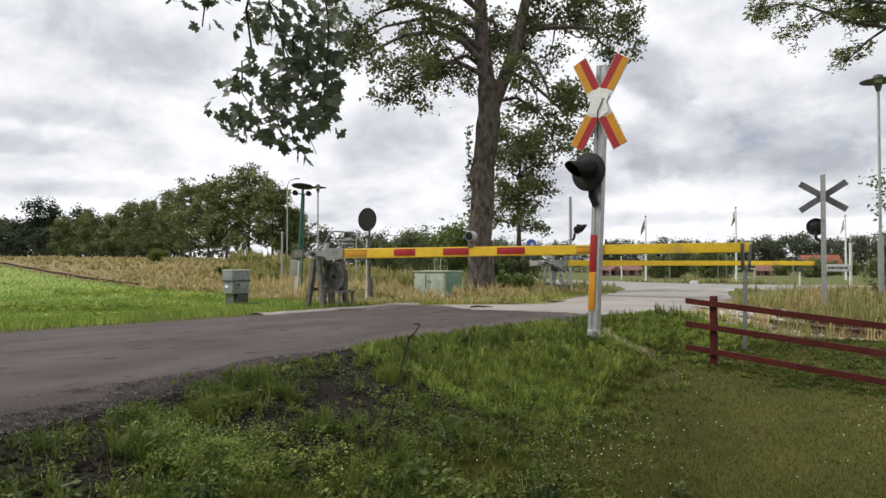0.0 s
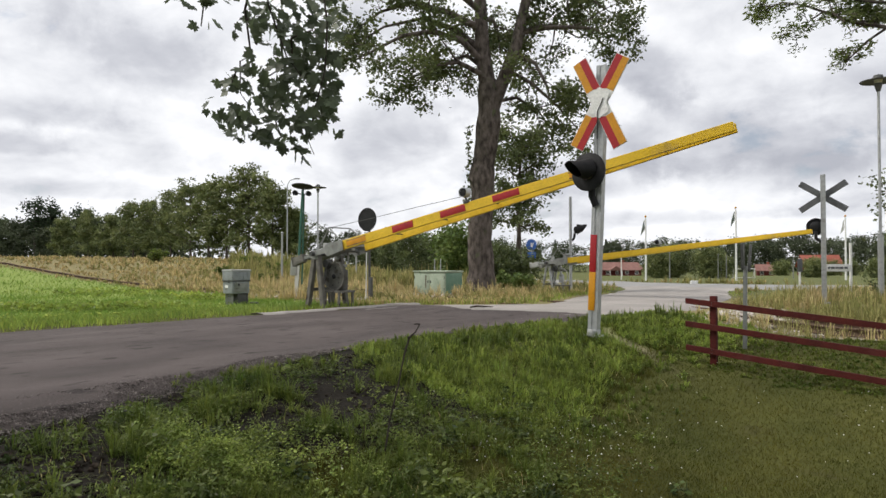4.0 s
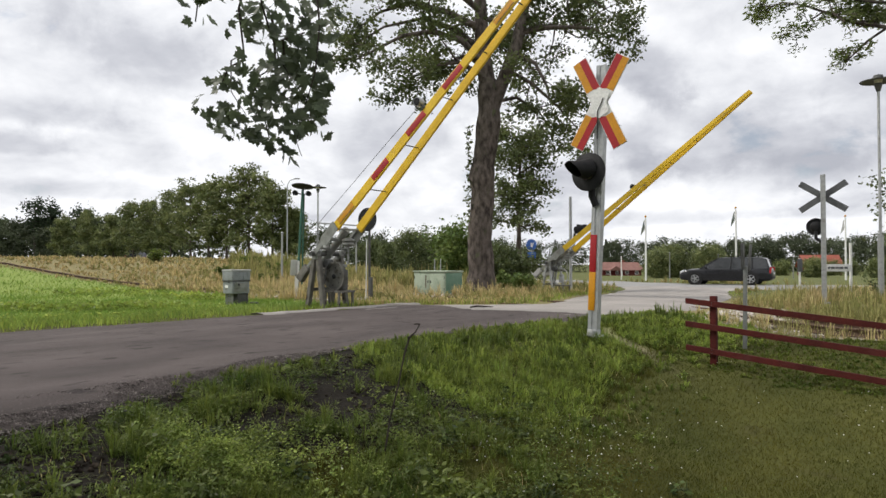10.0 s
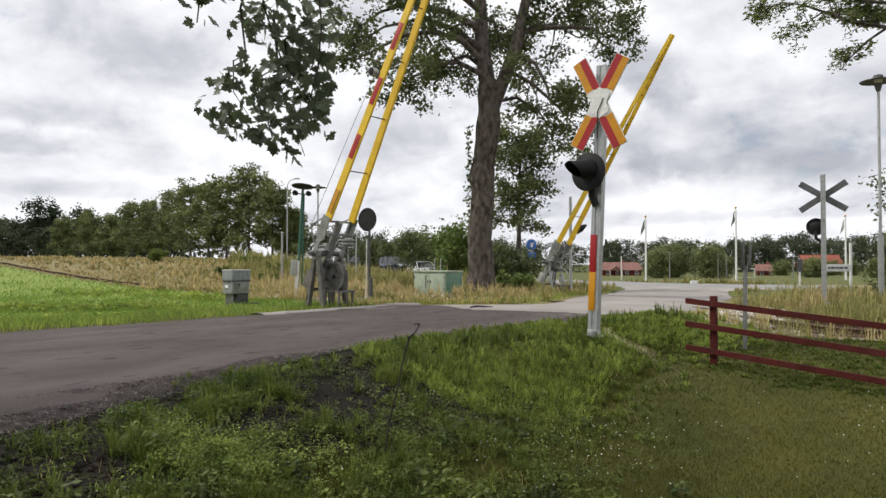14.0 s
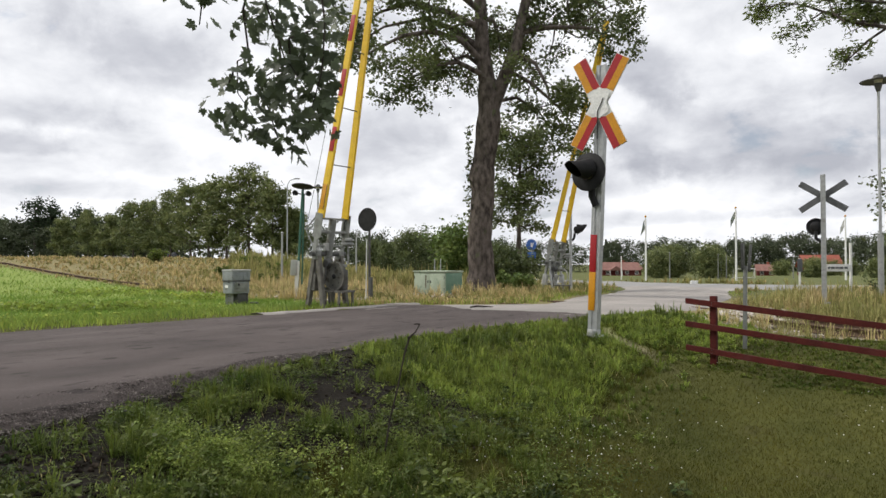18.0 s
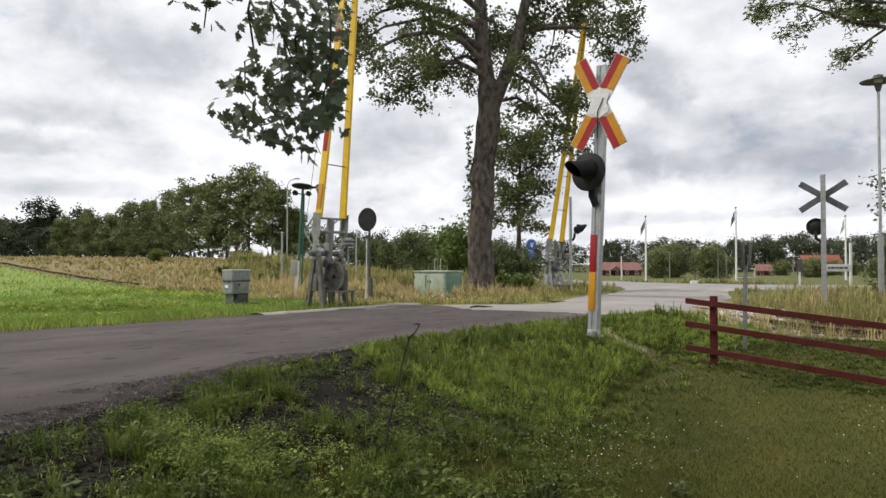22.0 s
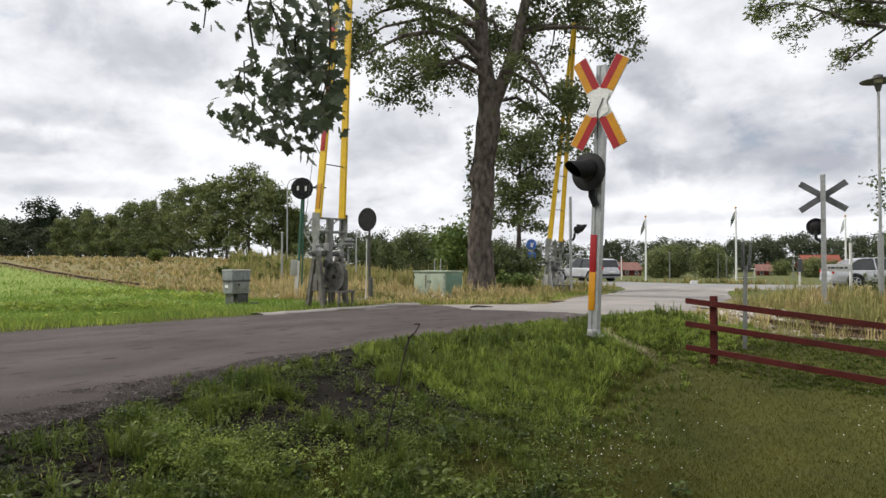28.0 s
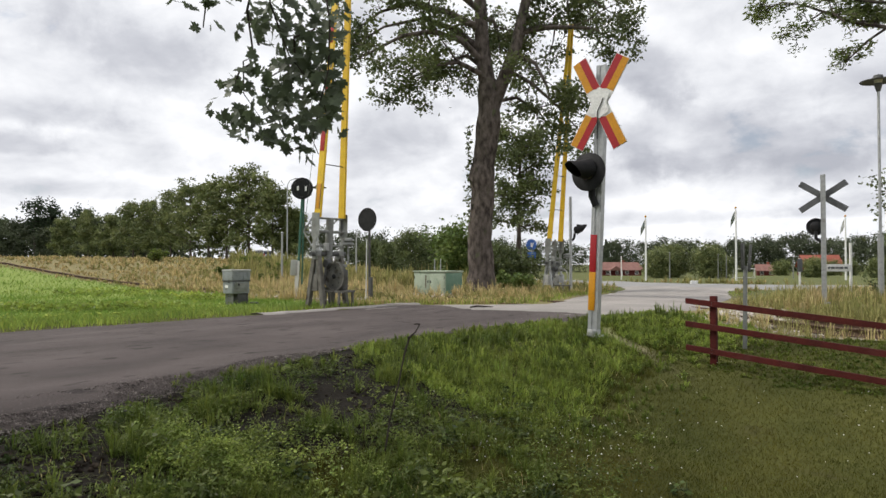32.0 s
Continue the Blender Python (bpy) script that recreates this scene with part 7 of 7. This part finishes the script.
def build_grass():
    rs = np.random.RandomState(77)
    # mown lawn
    x, y, r = polar(330000, 3.6, 15, rs)
    p, q = pq(x, y)
    k = (p > np.where(q < 6.0, -3.0, -3.9) + 0.25 * np.sin(q * 2) + rs.normal(0, 0.15, len(p))) & (q < 10.0) & (off_road(x, y) > 0.35) & (trodden(x, y) < rs.uniform(0.1, 0.9, len(x)))
    x, y, r, p = x[k], y[k], r[k], p[k]
    h = rs.uniform(0.018, 0.05, len(x)) * (1 + 0.8 * (p < -2.6))
    blades("lawn_grass", x, y, h, np.maximum(0.005, r * 0.0011), LAWN, rs, "short mown olive-green lawn", 0.7)
    # verge tufts on the bank
    x, y, r = polar(22000, 3.2, 15, rs)
    p, q = pq(x, y)
    d = off_road(x, y)
    k = (p > -5.6) & (p < -2.0 - 0.10 * q + rs.normal(0, 0.3, len(p))) & (q < 10.6) & (d > -0.2 * rs.rand(len(p))) & ((q > 4.9) | tufted(x, y, rs, 2.6, 0.38)) & (trodden(x, y) < 0.2) & ((x > -0.5 * y) | (y > 6.2) | (rs.rand(len(p)) < 0.2)) & (hollow(x, y) < rs.uniform(0.1, 0.9, len(p)))
    x, y, r, p, d = x[k], y[k], r[k], p[k], d[k]
    h = rs.uniform(0.06, 0.2, len(x)) * np.clip(1.15 - 0.3 * (p + 3.6), 0.5, 1.25) * np.clip(0.35 + d / 0.6, 0.35, 1)
    tufts("verge_grass", x, y, 26, h, np.maximum(0.005, r * 0.0009), WEED, rs, "rough tufted green grass on the road bank", 0.7)
    # longer grass on the crest of the bank, its sunlight put into the colour
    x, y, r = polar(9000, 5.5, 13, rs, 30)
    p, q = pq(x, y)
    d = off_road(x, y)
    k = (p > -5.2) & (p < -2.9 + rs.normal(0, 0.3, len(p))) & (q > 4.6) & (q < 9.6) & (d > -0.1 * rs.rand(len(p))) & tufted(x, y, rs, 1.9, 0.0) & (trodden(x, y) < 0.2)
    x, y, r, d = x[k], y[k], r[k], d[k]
    tufts("crest_grass", x, y, 20, rs.uniform(0.08, 0.2, len(x)) * np.clip(0.4 + d / 0.6, 0.4, 1), np.maximum(0.007, r * 0.0011), FRESH_SUNLIT, rs, "longer fresh grass on the bank crest, sunlight put into its green", 0.7)
    # a clump of taller weeds at the road corner
    x, y = rs.normal(3.42, 0.13, 16), rs.normal(10.4, 0.2, 16)
    tufts("roadside_weeds", x, y, 16, rs.uniform(0.12, 0.34, 16), np.full(16, 0.012), WEED, rs, "taller green weeds at the road corner", 0.5, "weeds")
    # leafy weeds near the eye: small plants, each a spray of leaflets
    x, y, r = polar(15000, 2.9, 9.0, rs)
    p, q = pq(x, y)
    k = (p > -5.4) & (p < -2.0 + rs.normal(0, 0.35, len(p))) & (q < 5.0 + rs.normal(0, 0.6, len(p))) & (off_road(x, y) > 0.10) & tufted(x, y, rs, 3.4, 0.12) & ((x > -0.5 * y) | (y > 6.2) | (rs.rand(len(p)) < 0.4)) & (hollow(x, y) < rs.uniform(0.3, 1.6, len(p)))
    x, y = x[k], y[k]
    n, m = len(x), 26
    tall = rs.uniform(0.04, 0.2, n) * (0.7 + 0.6 * (rs.rand(n) < 0.3)) * np.clip(off_road(x, y) / 0.6, 0.3, 1)
    hgt = tall[:, None] * rs.uniform(0.15, 1.0, (n, m))
    a = rs.uniform(0, 6.28, (n, m))
    rad = (0.02 + 0.45 * tall[:, None]) * rs.uniform(0.2, 1.0, (n, m))
    at = np.stack([x[:, None] + rad * np.cos(a), y[:, None] + rad * np.sin(a), land(x, y)[:, None] + hgt], -1).reshape(-1, 3)
    size = np.repeat(rs.uniform(0.010, 0.030, n) * np.where(rs.rand(n) < 0.10, 2.2, 1.0), m)
    tagged(new("bank_weeds", kites("bank_weeds", at, size, HERB_SHADED, rs, 0.4, 0.5)), "low leafy weeds on the bank, shade put into their dark tone", "weeds", kind="stuff")
    # a mat of pale small-leaved weeds, lighter than the plants around it
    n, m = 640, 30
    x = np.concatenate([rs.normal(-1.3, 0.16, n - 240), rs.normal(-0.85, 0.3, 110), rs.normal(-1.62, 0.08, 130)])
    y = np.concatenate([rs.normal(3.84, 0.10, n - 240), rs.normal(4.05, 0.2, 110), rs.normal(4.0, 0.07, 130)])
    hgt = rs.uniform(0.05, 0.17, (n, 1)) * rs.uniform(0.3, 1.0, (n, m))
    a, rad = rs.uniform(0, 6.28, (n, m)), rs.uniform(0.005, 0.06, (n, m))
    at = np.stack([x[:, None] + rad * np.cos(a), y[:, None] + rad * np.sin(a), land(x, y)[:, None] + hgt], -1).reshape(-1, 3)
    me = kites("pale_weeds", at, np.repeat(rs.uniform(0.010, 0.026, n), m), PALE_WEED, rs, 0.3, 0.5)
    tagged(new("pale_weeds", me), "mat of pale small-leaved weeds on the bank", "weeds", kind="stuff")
    # clods of soil, coloured dark for the shade between the weeds, and dead stems
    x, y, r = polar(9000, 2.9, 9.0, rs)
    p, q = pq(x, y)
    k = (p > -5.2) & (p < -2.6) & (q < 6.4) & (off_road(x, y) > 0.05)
    stones("soil_clods", x[k], y[k], 0.006, 0.026, SOIL, rs, "crumbled soil on the bank, darkened for the shade between weeds", 0.004, "soil")
    x, y, r = polar(5000, 2.9, 9.0, rs)
    p, q = pq(x, y)
    k = (p > -5.2) & (p < -2.6) & (q < 6.4) & (off_road(x, y) > 0.12) & tufted(x, y, rs, 3.1, -0.2) & (hollow(x, y) < rs.uniform(0.3, 1.6, len(p)))
    x, y, r = x[k], y[k], r[k]
    tufts("bank_weeds", x, y, 12, rs.uniform(0.02, 0.07, len(x)), np.maximum(0.006, r * 0.0012), HERB_SHADED, rs, "low creeping weeds on the shade-darkened soil", 1.1, "weeds")
    # bent long grass among the weeds, green and dead
    for mat, num, label in ((WEED, 3800, "long bent green grass on the bank"), (DRY, 900, "dead straw blades on the bank")):
        x, y, r = polar(num * 2, 2.9, 9.5, rs)
        p, q = pq(x, y)
        k = (p > -5.4) & (p < -2.1 + rs.normal(0, 0.3, len(p))) & (q < 8) & (off_road(x, y) > 0.12) & tufted(x, y, rs, 2.7, 0.3) & (hollow(x, y) < rs.uniform(0.3, 1.3, len(p)))
        x, y, r = x[k], y[k], r[k]
        blades("bank_grass", x, y, rs.uniform(0.06, 0.27 if mat is WEED else 0.14, len(x)) * np.clip(off_road(x, y) / 0.7, 0.3, 1), np.maximum(0.004, r * 0.0008), mat, rs, label, 0.9, 2)
    # grass beside the fence and towards the track
    x, y, r = polar(34000, 6.0, 24, rs)
    p, q = pq(x, y)
    k = (p > -4.4) & (q > 7.4 + rs.normal(0, 0.45, len(p)) + 0.3 * np.sin(2.1 * p)) & (q < np.where(p > -2.2, 10.7, 11.5)) & (off_road(x, y) > -0.1) & (tufted(x, y, rs, 1.6, -0.7) | (p > -2.2)) & (trodden(x, y) < 0.2)
    x, y, r = x[k], y[k], r[k]
    # the part in the sun gets a brighter green, sunlight held in the colour
    sun_tinted = (q[k] > 8.3 + rs.normal(0, 0.15, len(x))) & (p[k] < -2.2 + rs.normal(0, 0.2, len(x)))
    for sel, mat, hi, label in ((sun_tinted, FRESH_SUNLIT, 0.14, "soft grass beside the road, sunlight put into its bright green"), (~sun_tinted & (q[k] > 7.8), WEED, 0.075, "soft green grass along the fence")):
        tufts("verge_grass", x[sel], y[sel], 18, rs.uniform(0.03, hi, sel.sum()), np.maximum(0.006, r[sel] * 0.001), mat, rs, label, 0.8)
    # sown field
    x, y, r = polar(170000, 8.5, 60, rs, 42)
    p, q = pq(x, y)
    k = (p < -9.75) & (q < field_edge(p) + rs.normal(0, 0.25, len(p))) & (x < -1)
    x, y, r = x[k], y[k], r[k]
    blades("field_grass", x, y, rs.uniform(0.04, 0.12, len(x)), np.maximum(0.006, r * 0.0011), MEADOW, rs, "bright green sown field beside the lane", 0.7)
    # broad-leaved weeds in patches of the field and by the grey case
    px, py = [], []
    for cx, cy, wx, wy, n in ((-9.3, 18.4, 0.7, 0.7, 60), (-7.6, 17.2, 0.6, 0.5, 25), (-5.6, 15.9, 0.4, 0.45, 70), (-7.6, 12.2, 0.7, 0.2, 60), (-5.6, 12.2, 0.6, 0.16, 60)):
        px.append(rs.normal(cx, wx, n)); py.append(rs.normal(cy, wy, n))
    x, y = np.concatenate(px), np.concatenate(py)
    k = off_road(x, y) > 0.3
    x, y = x[k], y[k]
    n, m = len(x), 14
    a, rad = rs.uniform(0, 6.28, (n, m)), rs.uniform(0.02, 0.16, (n, m))
    hgt = rs.uniform(0.06, 0.2, (n, 1)) * rs.uniform(0.3, 1.0, (n, m))
    at = np.stack([x[:, None] + rad * np.cos(a), y[:, None] + rad * np.sin(a), land(x, y)[:, None] + hgt], -1).reshape(-1, 3)
    tagged(new("field_weeds", kites("field_weeds", at, np.repeat(rs.uniform(0.05, 0.11, n), m), FRESH_SUNLIT, rs, 0.5, 0.55)), "broad-leaved weeds in the sown field", "weeds", kind="stuff")
    # wild grass and straw along the railway
    for mat, share, lo, hi, label in ((TALL, 9500, 0.12, 0.5, "tall wild grass along the railway"), (DRY, 9500, 0.15, 0.6, "dry straw-coloured grass along the railway")):
        x, y, r = polar(share * 3, 9, 62, rs, 40, 0.25)
        p, q = pq(x, y)
        left = (p < -6.6) & (q > field_edge(p) - 0.3 + 0.4 * np.sin(p)) & (q < 44)
        right = (p > -3.6) & (q > 14.2) & (q < 34)
        edge = (p > -3.4) & (q > 10.8) & (q <= 14.4) & (rs.rand(len(p)) < np.where(np.abs(q - TRACK_Q) < 1.3, 0.012, 0.2))
        bare = (np.abs(q - TRACK_Q) < 1.1) & (rs.rand(len(p)) < np.where(p < -14, 0.05, 0.25))
        k = (left | right | edge) & ~bare & (off_road(x, y) > 0.25) & (np.hypot(x + 0.25, y - 18.5) > 0.75) & tufted(x, y, rs, 0.9 if mat is DRY else 0.7, np.where((x > 2.5) & (mat is DRY), 0.25, -0.3))
        x, y, r, q = x[k], y[k], r[k], q[k]
        near = np.clip(off_road(x, y), 0.25, 1.8) / 1.8
        swell = np.clip(0.5 + 0.5 * np.sin(1.1 * x + 1.9 * np.sin(0.7 * y)) * np.sin(0.9 * y + 1.3 * np.sin(0.8 * x)), 0, 1)
        h = rs.uniform(lo, hi, len(x)) * (0.45 + 0.55 * near) * np.where(x < 2.5, np.where(q > 14.5, 1.15, 0.8), 1.3 if mat is TALL else 0.95) * (0.6 + 0.7 * swell) * np.where((x < 2.5) & (off_road(x, y) < 3.0) & (y < 20), 0.7, 1.0) * np.interp(x, [-20, -10, -6], [0.5, 0.6, 1.0])
        tufts("wild_grass", x, y, 14, h, np.maximum(0.006, r * 0.0007), mat, rs, label, 0.5)
    # tall green weeds between the railway and the street
    x, y, r = polar(9000, 20, 60, rs, 34, 0.6)
    p, q = pq(x, y)
    k = (off_road(x, y) > 0.8) & (q > 16.5) & (q < 33) & (x < 0.9) & (x > -0.32 * y) & tufted(x, y, rs, 0.8, -0.1) & (np.abs(q - TRACK_Q) > 1.6)
    x, y, r = x[k], y[k], r[k]
    tufts("tall_weeds", x, y, 20, rs.uniform(0.4, 1.15, len(x)), np.maximum(0.02, r * 0.0012), TALL, rs, "tall green weeds between the track and the street", 0.3, "weeds")
    # low green fringe at the lane's far side
    x, y, r = polar(60000, 8, 34, rs, 40)
    p, q = pq(x, y)
    d = off_road(x, y)
    k = (p < -6.2) & (d > 0.02) & (d < 0.9 + rs.normal(0, 0.25, len(p))) & (q < 30)
    x, y, r = x[k], y[k], r[k]
    blades("verge_grass", x, y, rs.uniform(0.05, 0.17, len(x)), np.maximum(0.006, r * 0.001), FRESH_SUNLIT, rs, "short rough grass along the lane edge", 0.6, 2)
    # yellow-green weed heads along the lane's far edge and in the wild grass
    x, y, r = polar(16000, 8, 26, rs, 40)
    p, q = pq(x, y)
    d = off_road(x, y)
    k = (((p < -9) & (d > 0.05) & (d < rs.uniform(0.2, 1.4, len(p))) & (q < 7) & (rs.rand(len(p)) < 0.5) & tufted(x, y, rs, 1.1, 0.45)) | ((p > -3.6) & (q > 14) & tufted(x, y, rs, 1.5, 0.8)))
    stones("weed_heads", x[k], y[k], 0.012, 0.026, YELLOW_FLOWER, rs, "yellow-green weed heads in the verge", 0.16, "flowers")
    # clover heads on the lawn
    x, y, r = polar(1300, 3.8, 11, rs, 36)
    p, q = pq(x, y)
    k = (p > -3.2) & (q < 8.5) & tufted(x, y, rs, 1.4, 0.35)
    x, y = np.concatenate([x[k], rs.normal(1.12, 0.3, 80)]), np.concatenate([y[k], rs.normal(5.5, 0.35, 80)])
    stones("clover_flowers", x, y, 0.004, 0.008, FLOWER, rs, "small white clover heads in the lawn", 0.045, "flowers")
    # grit along the near road edge
    n = 20000
    q = rs.uniform(-1, 8, n)
    p = np.interp(q, ROAD_Q, ROAD_R) - np.abs(rs.normal(0, 0.25, n)) + 0.12
    stones("road_grit", *xy(p, q), 0.003, 0.008, GRIT, rs, "loose grey grit along the road edge", 0.014)


build_grass()


def motions():
    for ob, rows in MOVES:
        walk(ob, rows)


motions()
